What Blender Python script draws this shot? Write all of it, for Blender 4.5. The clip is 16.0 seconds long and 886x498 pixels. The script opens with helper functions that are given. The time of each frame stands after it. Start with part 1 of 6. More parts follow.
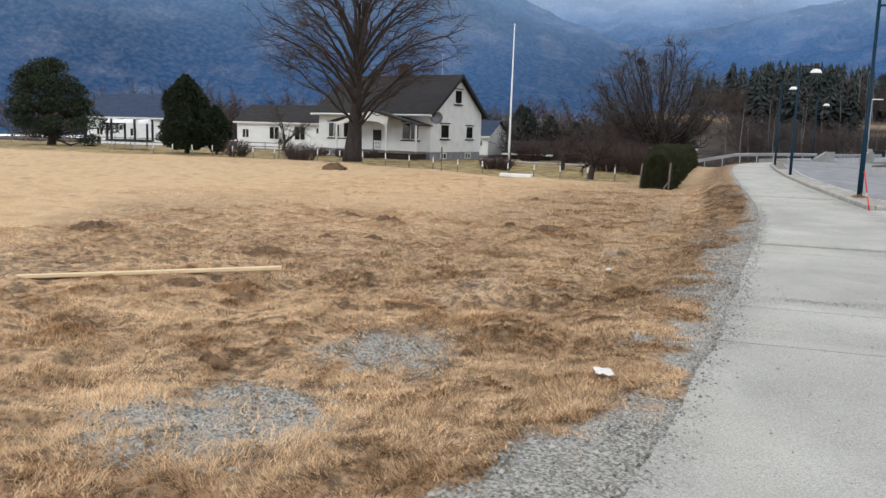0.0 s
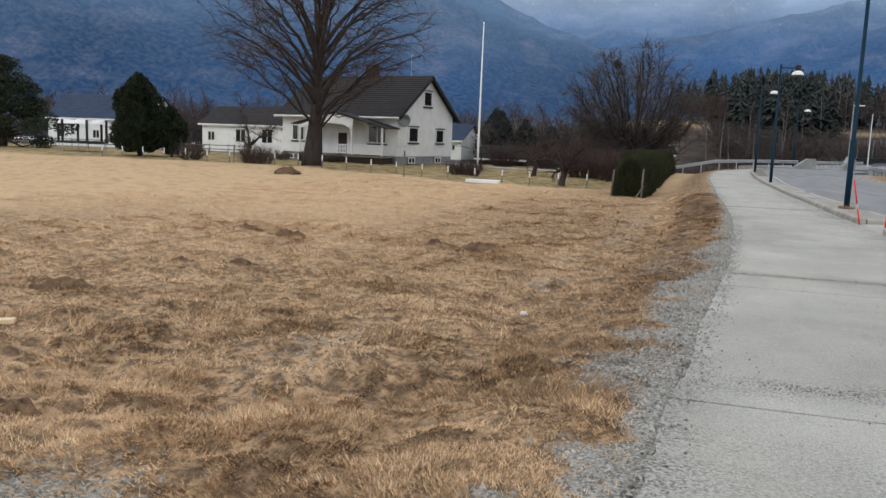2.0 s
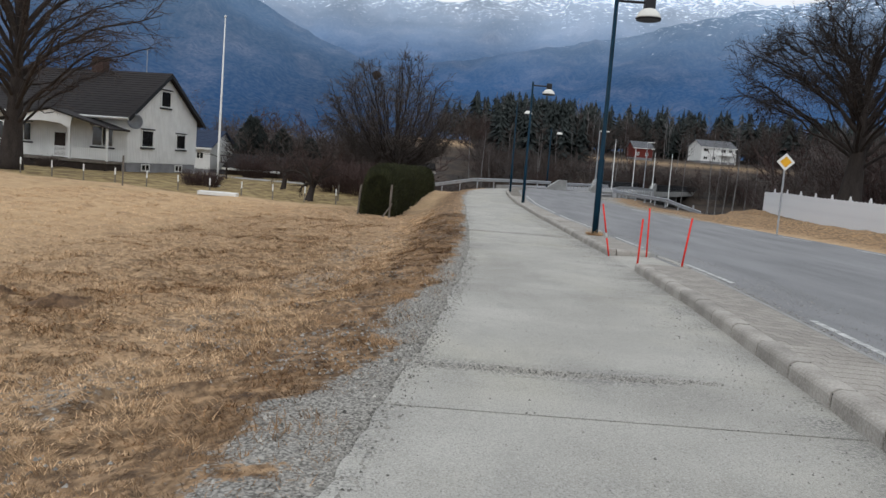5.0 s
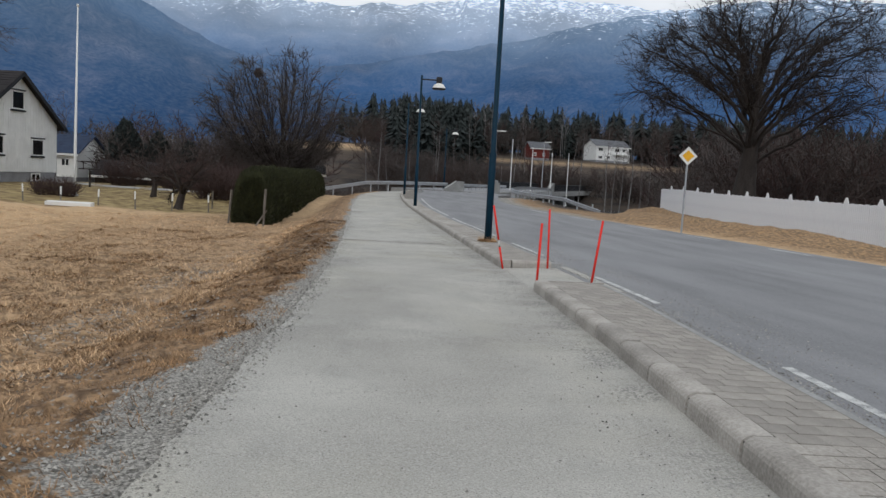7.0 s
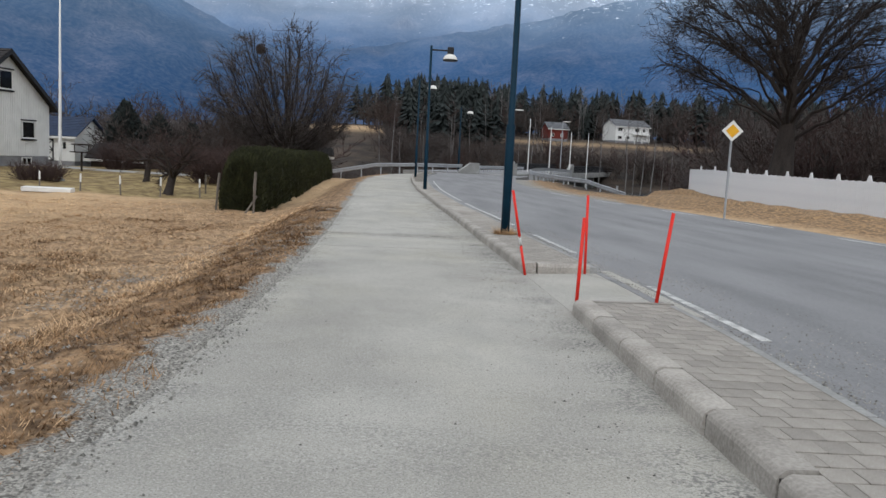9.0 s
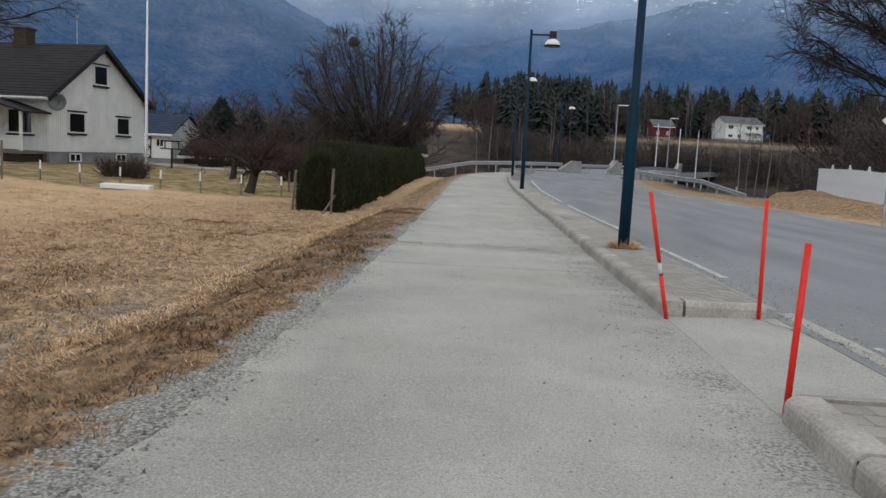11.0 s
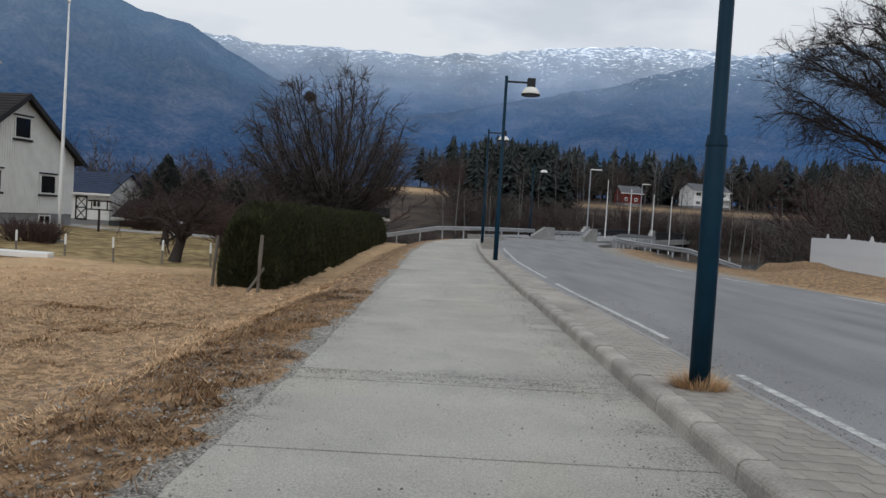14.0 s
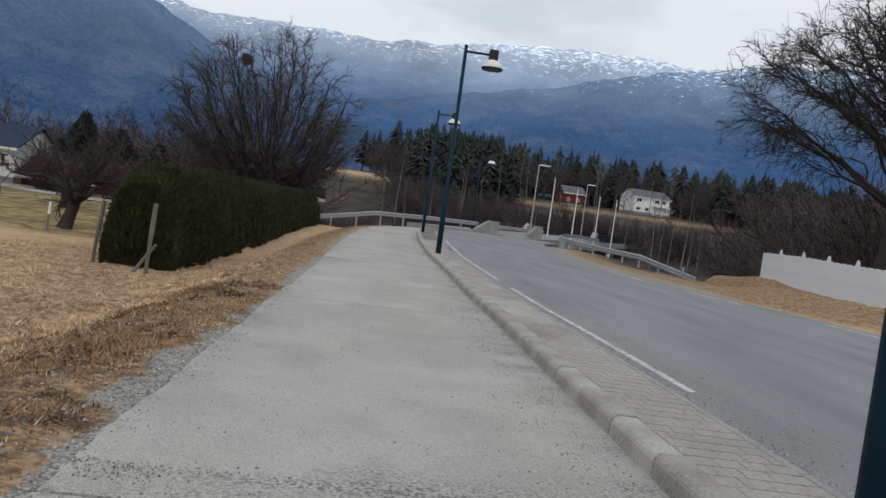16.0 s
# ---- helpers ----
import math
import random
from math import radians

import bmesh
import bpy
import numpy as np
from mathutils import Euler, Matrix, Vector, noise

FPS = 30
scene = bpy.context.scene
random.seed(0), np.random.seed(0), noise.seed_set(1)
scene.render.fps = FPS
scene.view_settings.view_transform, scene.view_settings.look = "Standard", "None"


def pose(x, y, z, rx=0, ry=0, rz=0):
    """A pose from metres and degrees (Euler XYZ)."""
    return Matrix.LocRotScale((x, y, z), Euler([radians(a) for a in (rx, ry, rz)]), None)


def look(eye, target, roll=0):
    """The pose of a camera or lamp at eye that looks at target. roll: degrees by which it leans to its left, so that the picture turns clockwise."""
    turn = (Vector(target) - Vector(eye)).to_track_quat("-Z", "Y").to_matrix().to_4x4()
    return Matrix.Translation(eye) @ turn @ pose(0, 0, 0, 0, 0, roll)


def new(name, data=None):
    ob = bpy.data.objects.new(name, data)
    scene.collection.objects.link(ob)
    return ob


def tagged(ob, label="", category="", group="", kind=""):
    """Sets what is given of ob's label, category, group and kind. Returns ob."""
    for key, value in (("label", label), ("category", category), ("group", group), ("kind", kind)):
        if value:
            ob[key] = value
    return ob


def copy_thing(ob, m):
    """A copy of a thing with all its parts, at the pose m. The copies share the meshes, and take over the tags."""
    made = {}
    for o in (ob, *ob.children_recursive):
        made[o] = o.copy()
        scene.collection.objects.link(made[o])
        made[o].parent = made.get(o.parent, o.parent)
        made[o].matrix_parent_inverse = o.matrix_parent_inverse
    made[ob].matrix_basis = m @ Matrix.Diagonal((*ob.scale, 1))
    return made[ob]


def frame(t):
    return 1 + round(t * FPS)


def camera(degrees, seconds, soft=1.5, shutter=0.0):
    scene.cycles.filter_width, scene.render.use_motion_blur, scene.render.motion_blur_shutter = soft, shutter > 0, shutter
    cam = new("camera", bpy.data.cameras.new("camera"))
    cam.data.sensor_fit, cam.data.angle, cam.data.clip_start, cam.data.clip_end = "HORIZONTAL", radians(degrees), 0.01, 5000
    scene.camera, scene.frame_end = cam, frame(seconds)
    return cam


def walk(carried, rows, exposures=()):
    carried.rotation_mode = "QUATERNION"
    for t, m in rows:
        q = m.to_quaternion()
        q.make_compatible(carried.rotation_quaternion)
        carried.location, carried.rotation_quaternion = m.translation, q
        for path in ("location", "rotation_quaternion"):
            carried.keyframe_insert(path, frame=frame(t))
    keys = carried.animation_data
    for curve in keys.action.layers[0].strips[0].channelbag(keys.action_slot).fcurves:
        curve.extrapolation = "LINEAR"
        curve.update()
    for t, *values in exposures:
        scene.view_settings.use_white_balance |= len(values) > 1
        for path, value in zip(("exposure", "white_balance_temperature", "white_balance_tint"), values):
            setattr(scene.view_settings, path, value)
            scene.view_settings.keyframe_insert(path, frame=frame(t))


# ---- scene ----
cam = camera(58.4, 16.0)
METRES, EYE, TILT, LEAN, TURN = 31.25, 1.5, 0.0, 0.0, 17.7
ROWS = [
    (0.0, 0.0, 0.0, 0.0, 0.24, -8.32, -1.64),
    (0.5, 0.0111, 0.0279, -0.0006, 0.79, -8.32, -1.55),
    (1.0, 0.0234, 0.0558, -0.0015, 0.95, -8.17, -1.07),
    (1.5, 0.0364, 0.0833, -0.0026, 0.78, -8.04, -0.95),
    (2.0, 0.0484, 0.1108, -0.0031, -0.91, -7.92, -2.04),
    (2.5, 0.0608, 0.138, -0.0037, -3.52, -7.61, -2.73),
    (3.0, 0.074, 0.1655, -0.0044, -6.22, -7.19, -2.19),
    (3.5, 0.087, 0.1927, -0.0049, -8.46, -6.84, -1.97),
    (4.0, 0.1009, 0.2191, -0.0061, -12.14, -6.66, -2.46),
    (4.5, 0.1157, 0.245, -0.0064, -14.55, -6.49, -3.02),
    (5.0, 0.1318, 0.2715, -0.006, -17.01, -6.03, -4.29),
    (7.5, 0.2121, 0.4062, -0.0102, -24.51, -5.3, -2.91),
    (8.0, 0.2262, 0.4346, -0.0105, -24.32, -5.29, -2.93),
    (8.5, 0.2403, 0.4635, -0.0105, -23.65, -5.38, -2.89),
    (9.0, 0.2561, 0.4927, -0.0124, -22.95, -6.63, -2.81),
    (9.5, 0.2703, 0.5224, -0.0134, -21.9, -6.34, -2.42),
    (10.0, 0.282, 0.5497, -0.0151, -19.15, -7.77, -2.94),
    (12.5, 0.333, 0.6951, -0.0184, -14.65, -4.68, -2.51),
    (13.0, 0.3432, 0.726, -0.0188, -15.13, -4.1, -2.55),
    (13.5, 0.3545, 0.7568, -0.018, -16.7, -3.29, -2.63),
    (14.0, 0.3647, 0.7877, -0.0175, -18.27, -2.26, -3.44),
    (14.5, 0.3747, 0.8192, -0.0184, -19.62, -1.88, -5.12),
    (15.0, 0.3848, 0.8494, -0.0197, -20.89, -1.82, -6.72),
    (15.5, 0.3952, 0.8795, -0.0206, -21.7, -2.07, -7.34),
    (16.0, 0.4063, 0.9097, -0.0211, -22.65, -2.65, -7.81),
]
EXPOSURES = [(0.0, -0.06, 6150, 9), (1.5, -0.22, 6150, 9), (2.5, -0.56, 6150, 9), (3.0, -0.80, 6150, 9), (3.5, -0.84, 6150, 9), (4.5, -0.62, 6150, 9), (5.0, -0.50, 6150, 9), (7.5, -0.66, 6150, 9), (8.0, -0.68, 6150, 9), (8.5, -0.66, 6150, 9), (9.0, -0.41, 6150, 9), (9.5, -0.65, 6150, 9), (10.0, -0.46, 6150, 9), (12.5, -0.93, 6150, 9), (13.5, -0.80, 6150, 9), (14.5, -0.77, 6150, 9), (16.0, -0.69, 6150, 9)]
walk(cam, [(t, pose(0, 0, EYE, TILT, LEAN, TURN) @ pose(METRES * x, METRES * y, METRES * z, 90 + pitch, roll, yaw)) for t, x, y, z, yaw, pitch, roll in ROWS], EXPOSURES)

# ---- world, sun, exposure ----
SUN_EL, SUN_AZ = radians(38), radians(198)
world = bpy.data.worlds.new("sky")
scene.world = world
world.use_nodes = True
wn, wl = world.node_tree.nodes, world.node_tree.links
wn.clear()
w_out = wn.new("ShaderNodeOutputWorld")
w_bg = wn.new("ShaderNodeBackground")
w_sky = wn.new("ShaderNodeTexSky")
w_sky.sky_type = "NISHITA"
w_sky.sun_disc = False
w_sky.sun_elevation, w_sky.sun_rotation = SUN_EL, SUN_AZ
w_co = wn.new("ShaderNodeTexCoord")
w_map = wn.new("ShaderNodeMapping")
w_map.inputs["Scale"].default_value = (1.0, 1.0, 3.2)
w_noise = wn.new("ShaderNodeTexNoise")
w_noise.inputs["Scale"].default_value = 3.1
w_noise.inputs["Detail"].default_value = 5.0
w_noise.inputs["Roughness"].default_value = 0.52
w_ramp = wn.new("ShaderNodeValToRGB")
w_ramp.color_ramp.elements[0].position, w_ramp.color_ramp.elements[0].color = 0.36, (0.74, 0.74, 0.74, 1)
w_ramp.color_ramp.elements[1].position, w_ramp.color_ramp.elements[1].color = 0.50, (1, 1, 1, 1)
w_mix = wn.new("ShaderNodeMix")
w_mix.data_type = "RGBA"
w_mix.inputs["B"].default_value = (13.2, 13.3, 13.5, 1)
w_bg.inputs["Strength"].default_value = 0.10
wl.new(w_co.outputs["Generated"], w_map.inputs["Vector"])
wl.new(w_map.outputs["Vector"], w_noise.inputs["Vector"])
wl.new(w_noise.outputs["Fac"], w_ramp.inputs["Fac"])
wl.new(w_ramp.outputs["Color"], w_mix.inputs["Factor"])
wl.new(w_sky.outputs["Color"], w_mix.inputs["A"])
wl.new(w_mix.outputs["Result"], w_bg.inputs["Color"])
wl.new(w_bg.outputs["Background"], w_out.inputs["Surface"])

sun = new("sun", bpy.data.lights.new("sun", "SUN"))
sun.data.energy, sun.data.angle, sun.data.color = 1.0, radians(14), (1.0, 0.97, 0.93)
sun.matrix_world = look((0, 0, 0), (-math.sin(SUN_AZ) * math.cos(SUN_EL), -math.cos(SUN_AZ) * math.cos(SUN_EL), -math.sin(SUN_EL)))


# ---- materials ----
def material(name, base, dark, scale=8.0, rough=0.85, bump=0.15, fine=60.0, metal=0.0, spread=(0.35, 0.65), coords="Object", stretch=(1, 1, 1), vary=0.0, spec=0.3):
    """Two-scale noise between two colours, with a bump from the fine scale; vary: random lightness from piece to piece."""
    m = bpy.data.materials.new(name)
    m.use_nodes = True
    n, l = m.node_tree.nodes, m.node_tree.links
    b = n["Principled BSDF"]
    b.inputs["Roughness"].default_value, b.inputs["Metallic"].default_value = rough, metal
    b.inputs["Specular IOR Level"].default_value = spec
    co, mp = n.new("ShaderNodeTexCoord"), n.new("ShaderNodeMapping")
    mp.inputs["Scale"].default_value = stretch
    l.new(co.outputs[coords], mp.inputs["Vector"])
    big, small = n.new("ShaderNodeTexNoise"), n.new("ShaderNodeTexNoise")
    for tex, s in ((big, scale), (small, fine)):
        tex.inputs["Scale"].default_value, tex.inputs["Detail"].default_value = s, 4.0
        l.new(mp.outputs["Vector"], tex.inputs["Vector"])
    add = n.new("ShaderNodeMath")
    add.operation = "MULTIPLY_ADD"
    add.inputs[1].default_value = 0.45
    half = n.new("ShaderNodeMath")
    half.operation = "MULTIPLY"
    half.inputs[1].default_value = 0.55
    l.new(big.outputs["Fac"], half.inputs[0])
    l.new(small.outputs["Fac"], add.inputs[0])
    l.new(half.outputs["Value"], add.inputs[2])
    ramp = n.new("ShaderNodeValToRGB")
    e = ramp.color_ramp.elements
    e[0].position, e[0].color = spread[0], (*dark, 1)
    e[1].position, e[1].color = spread[1], (*base, 1)
    l.new(add.outputs["Value"], ramp.inputs["Fac"])
    colour = ramp.outputs["Color"]
    if vary:
        info, rng = n.new("ShaderNodeObjectInfo"), n.new("ShaderNodeMapRange")
        rng.inputs["To Min"].default_value, rng.inputs["To Max"].default_value = 1 - vary, 1 + vary
        l.new(info.outputs["Random"], rng.inputs["Value"])
        hsv = n.new("ShaderNodeHueSaturation")
        l.new(rng.outputs["Result"], hsv.inputs["Value"])
        l.new(colour, hsv.inputs["Color"])
        colour = hsv.outputs["Color"]
    l.new(colour, b.inputs["Base Color"])
    if bump:
        bp = n.new("ShaderNodeBump")
        bp.inputs["Strength"].default_value, bp.inputs["Distance"].default_value = bump, 0.02
        l.new(small.outputs["Fac"], bp.inputs["Height"])
        l.new(bp.outputs["Normal"], b.inputs["Normal"])
    return m


def by_island(m, low, high):
    """Lightness that differs from blade to blade or stone to stone."""
    n, l, b = nodes_of(m)
    g, r, h = n.new("ShaderNodeNewGeometry"), n.new("ShaderNodeMapRange"), n.new("ShaderNodeHueSaturation")
    r.inputs["To Min"].default_value, r.inputs["To Max"].default_value = low, high
    l.new(g.outputs["Random Per Island"], r.inputs["Value"])
    l.new(r.outputs["Result"], h.inputs["Value"])
    l.new(b.inputs["Base Color"].links[0].from_socket, h.inputs["Color"])
    l.new(h.outputs["Color"], b.inputs["Base Color"])
    return m


def nodes_of(m):
    return m.node_tree.nodes, m.node_tree.links, m.node_tree.nodes["Principled BSDF"]


ASPHALT = material("asphalt", (0.265, 0.265, 0.27), (0.15, 0.15, 0.155), 1.1, 0.85, 0.5, 90, stretch=(1, 0.16, 1), spread=(0.3, 0.62))
KERB = material("kerb_concrete", (0.44, 0.41, 0.37), (0.22, 0.202, 0.178), 1.6, 0.9, 0.4, 40, vary=0.12)
PAVER = material("paver", (0.41, 0.38, 0.34), (0.235, 0.215, 0.19), 0.9, 0.9, 0.5, 40, vary=0.12, spread=(0.36, 0.62))
CONCRETE = material("concrete", (0.36, 0.36, 0.35), (0.22, 0.22, 0.21), 1.5, 0.9, 0.3, 30)
FOUNDATION = material("foundation", (0.27, 0.27, 0.28), (0.19, 0.19, 0.2), 1.5, 0.9, 0.3, 30)
LINE = material("road_paint", (0.60, 0.60, 0.58), (0.22, 0.22, 0.22), 7, 0.8, 0.2, 60, spread=(0.38, 0.58))
WHITE = material("white_paint", (0.80, 0.80, 0.78), (0.66, 0.66, 0.64), 1.2, 0.55, 0.06, 30)
FENCE_WHITE = material("fence_paint", (0.84, 0.85, 0.86), (0.70, 0.71, 0.73), 1.5, 0.5, 0.05, 40)
ROOF = material("dark_roof_tile", (0.030, 0.026, 0.026), (0.016, 0.014, 0.015), 1.2, 0.8, 0.3, 25)
ROOF_BLUE = material("blue_roof", (0.04, 0.06, 0.11), (0.026, 0.038, 0.07), 1.2, 0.85, 0.1, 25)
ROOF_GREY = material("grey_roof", (0.15, 0.155, 0.165), (0.10, 0.105, 0.115), 1.2, 0.6, 0.1, 25)
BRICK = material("brick", (0.075, 0.045, 0.038), (0.045, 0.03, 0.026), 4, 0.9, 0.3, 40)
POLE = material("teal_pole_paint", (0.004, 0.030, 0.055), (0.003, 0.018, 0.034), 3, 0.55, 0.05, 60, spec=0.15)
BLACK = material("black_metal", (0.02, 0.022, 0.026), (0.012, 0.012, 0.015), 6, 0.5, 0.05, 60)
LAMP_BOWL = material("opal_bowl", (0.80, 0.79, 0.74), (0.68, 0.67, 0.62), 3, 0.25, 0.02, 60)
GALV = material("galvanised_steel", (0.46, 0.48, 0.50), (0.32, 0.33, 0.35), 4, 0.5, 0.05, 60, metal=0.6)
RED = material("red_plastic", (0.80, 0.035, 0.02), (0.62, 0.025, 0.015), 5, 0.45, 0.03, 60)
BAND = material("reflective_band", (0.62, 0.62, 0.6), (0.5, 0.5, 0.48), 9, 0.4, 0.03, 60)
YELLOW = material("yellow_sign", (0.80, 0.42, 0.02), (0.70, 0.36, 0.015), 4, 0.4, 0.02, 60)
BARK = material("dark_bark", (0.052, 0.042, 0.036), (0.020, 0.016, 0.015), 3, 0.95, 0.6, 20, stretch=(1, 1, 0.3))
TWIG = material("twig_bark", (0.098, 0.073, 0.064), (0.048, 0.037, 0.034), 3, 0.95, 0.0, 20)
TWIG_RED = material("reddish_twig", (0.084, 0.052, 0.046), (0.04, 0.028, 0.026), 3, 0.95, 0.0, 20)
TWIG_GREY = material("grey_twig", (0.108, 0.091, 0.083), (0.055, 0.046, 0.043), 3, 0.95, 0.0, 20)
BIRCH = material("birch_bark", (0.27, 0.26, 0.25), (0.08, 0.075, 0.075), 1.5, 0.8, 0.1, 12)
HEDGE = material("hedge_leaf", (0.042, 0.044, 0.015), (0.014, 0.017, 0.007), 1.2, 0.8, 0.0, 18)
THUJA = material("thuja_leaf", (0.030, 0.043, 0.021), (0.011, 0.017, 0.010), 0.8, 0.8, 0.0, 12)
SPRUCE = material("spruce_needle", (0.048, 0.058, 0.054), (0.020, 0.026, 0.026), 0.3, 0.9, 0.0, 4)
WOOD = material("new_plank", (0.76, 0.60, 0.38), (0.62, 0.46, 0.27), 2, 0.7, 0.1, 30, stretch=(0.3, 3, 3))
OLD_WOOD = material("weathered_wood", (0.24, 0.21, 0.18), (0.12, 0.105, 0.09), 2, 0.9, 0.3, 30, stretch=(3, 3, 0.4))
DARK_WOOD = material("dark_stained_wood", (0.045, 0.032, 0.026), (0.022, 0.017, 0.014), 2, 0.8, 0.2, 30)
RED_WALL = material("red_paint_wall", (0.16, 0.028, 0.022), (0.11, 0.02, 0.016), 2, 0.8, 0.1, 30)
GLASS = material("window_glass", (0.012, 0.014, 0.016), (0.008, 0.009, 0.01), 0.8, 0.08, 0.0, 10, spec=0.6)
WATER = material("river_water", (0.016, 0.020, 0.022), (0.010, 0.013, 0.015), 0.2, 0.25, 0.05, 2)
EARTH = material("bare_earth", (0.22, 0.135, 0.075), (0.055, 0.034, 0.022), 9, 0.95, 0.6, 40)
PAPER = material("litter_paper", (0.75, 0.72, 0.68), (0.6, 0.55, 0.5), 12, 0.6, 0.05, 60)
NET = material("dark_net", (0.055, 0.058, 0.065), (0.04, 0.042, 0.047), 9, 0.8, 0.0, 60)
STRAW = material("dry_grass_blade", (0.76, 0.535, 0.32), (0.42, 0.265, 0.14), 1.6, 0.9, 0.0, 9)
STRAW_DARK = material("brown_grass_blade", (0.37, 0.225, 0.115), (0.11, 0.068, 0.038), 3.2, 0.9, 0.0, 9, spread=(0.36, 0.62))
GRIT = material("gravel_stone", (0.40, 0.382, 0.345), (0.17, 0.162, 0.147), 7, 0.9, 0.1, 40)

for blade in (STRAW, STRAW_DARK):
    by_island(blade, 0.5, 1.4)
by_island(GRIT, 0.4, 1.5)
for leaf in (HEDGE, THUJA):
    by_island(leaf, 0.5, 1.7)


# ---- plan: levels and lines along the walk ----
PROFILE_Y = (-60, 0, 35, 47, 60, 80, 105, 140, 300)
PROFILE_Z = (0.6, -0.17, -0.70, -0.82, -0.82, -0.70, -0.36, 0.25, 2.5)


def path_z(y):
    return np.interp(y, PROFILE_Y, PROFILE_Z)


def left_x(y):
    return np.interp(y, (-40, 3.8, 5.2, 8.6, 13.1, 17.2, 22.5, 28, 33, 42, 52, 61, 68, 76, 81.5, 87, 93, 100), (-7.0, -0.2, 0.02, 0.42, 0.85, 1.25, 1.65, 1.92, 2.04, 2.14, 2.28, 2.33, 2.5, 2.9, 3.5, 4.9, 8.5, 14))


def kerb_x(y):
    return np.interp(y, (-40, 9, 15.3, 21, 25.5, 30, 36, 43, 54, 61, 69, 79, 85, 90, 96), (-3.6, 3.75, 4.5, 5.0, 5.25, 5.38, 5.5, 5.6, 5.66, 5.66, 5.8, 6.2, 6.65, 7.6, 10.2))


def line_x(y):
    return np.interp(y, (-40, 9, 15, 24, 28, 35, 41, 50, 56, 62, 72, 85, 92), (-2.2, 5.25, 6.05, 6.85, 6.98, 7.06, 7.12, 7.1, 7.1, 7.15, 7.55, 8.35, 9.9))


def road_right_x(y):
    return np.interp(y, (-40, 10, 25, 35, 43, 48, 52, 58, 66, 74, 80, 90, 97), (10.0, 14.5, 16.4, 17.2, 17.1, 16.9, 16.4, 15.3, 14.2, 14.1, 14.6, 16.4, 19.5))


def fence_x(y):
    return 28.9 + 0.0585 * (y - 54.0)


def smooth(a, b, v):
    t = np.clip((v - a) / (b - a), 0, 1)
    return t * t * (3 - 2 * t)


def ground_z(x, y):
    """Height of the natural ground."""
    x, y = np.asarray(x, float), np.asarray(y, float)
    p = path_z(y)
    field = np.interp(y, (-60, 0, 8, 15, 25, 40, 50, 60, 70, 80, 100, 150), (0.5, -0.28, -0.46, -0.68, -0.95, -1.36, -1.63, -1.70, -1.55, -1.28, -1.1, -0.6))
    field = field + 0.55 * smooth(-10, -30, x) * smooth(35, 55, y) * smooth(85, 62, y)
    d = left_x(y) - x
    wide = np.interp(y, (0, 15, 40, 60, 90), (1.8, 2.2, 3.0, 3.4, 3.0))
    left = p - 0.02 + (field - p + 0.02) * smooth(0.45, wide, d)
    e = x - road_right_x(y)
    hump = 0.6 * np.exp(-((x - 21.8) / 2.4) ** 2) * smooth(36, 46, y) * smooth(69, 64, y) + 0.75 * np.exp(-((x - 27.2) / 2.2) ** 2 - ((y - 79) / 4) ** 2)
    bank = p - 0.32 * smooth(1.5, 9, e) + hump
    rail = np.interp(y, (60, 68, 74, 83, 90, 97), (26, 24.2, 22.8, 20.6, 19.6, 22.5))
    hold = smooth(-6, -2, x - fence_x(y)) * smooth(92, 86, y)
    river = -4.2 * smooth(rail, rail + 6, x) * smooth(69, 78, y) * (1 - hold)
    right = bank + river
    z = np.where(d > 0, left, np.where(e > 0, right, p - 0.06))
    far = smooth(88, 100, y)
    valley = -4.2 + 0.0 * x
    z = z * (1 - far) + valley * far
    rise = np.clip(y - 165, 0, 140)
    z = z + (7.8 * smooth(150, 240, y) + 0.055 * rise) * smooth(-70, -12, x) - 0.03 * np.clip(np.hypot(x, y) - 330, 0, 1500)
    return z


def gz(x, y):
    return float(ground_z(x, y))


# ---- mesh helpers ----
def mesh_object(name, verts, faces, mat, parent=None, smooth_faces=False):
    me = bpy.data.meshes.new(name)
    me.from_pydata([tuple(v) for v in verts], [], [tuple(f) for f in faces])
    me.materials.append(mat)
    if smooth_faces:
        me.shade_smooth()
    ob = new(name, me)
    ob.parent = parent
    return ob


def part(name, bm, mat, parent=None, label="", smooth_faces=False):
    """Links a bmesh as one mesh object under a thing or a part."""
    me = bpy.data.meshes.new(name)
    bmesh.ops.recalc_face_normals(bm, faces=bm.faces)
    bm.to_mesh(me)
    bm.free()
    me.materials.append(mat)
    if smooth_faces:
        me.shade_smooth()
    ob = new(name, me)
    ob.parent = parent
    return tagged(ob, label)


def empty(name, m, label, category, group="", kind=""):
    ob = new(name)
    ob.matrix_world = m
    ob.empty_display_size = 0.2
    return tagged(ob, label, category, group, kind)


def box(bm, x0, x1, y0, y1, z0, z1, bevel=0.0, m=None):
    """An axis-aligned block added to bm, with bevelled edges if asked."""
    t = bmesh.new()
    bmesh.ops.create_cube(t, size=1)
    bmesh.ops.transform(t, matrix=Matrix.LocRotScale(((x0 + x1) / 2, (y0 + y1) / 2, (z0 + z1) / 2), None, (x1 - x0, y1 - y0, z1 - z0)), verts=t.verts)
    if bevel:
        bmesh.ops.bevel(t, geom=t.edges[:], offset=bevel, segments=2, affect="EDGES", profile=0.5)
    if m is not None:
        bmesh.ops.transform(t, matrix=m, verts=t.verts)
    merge(bm, t)
    return bm


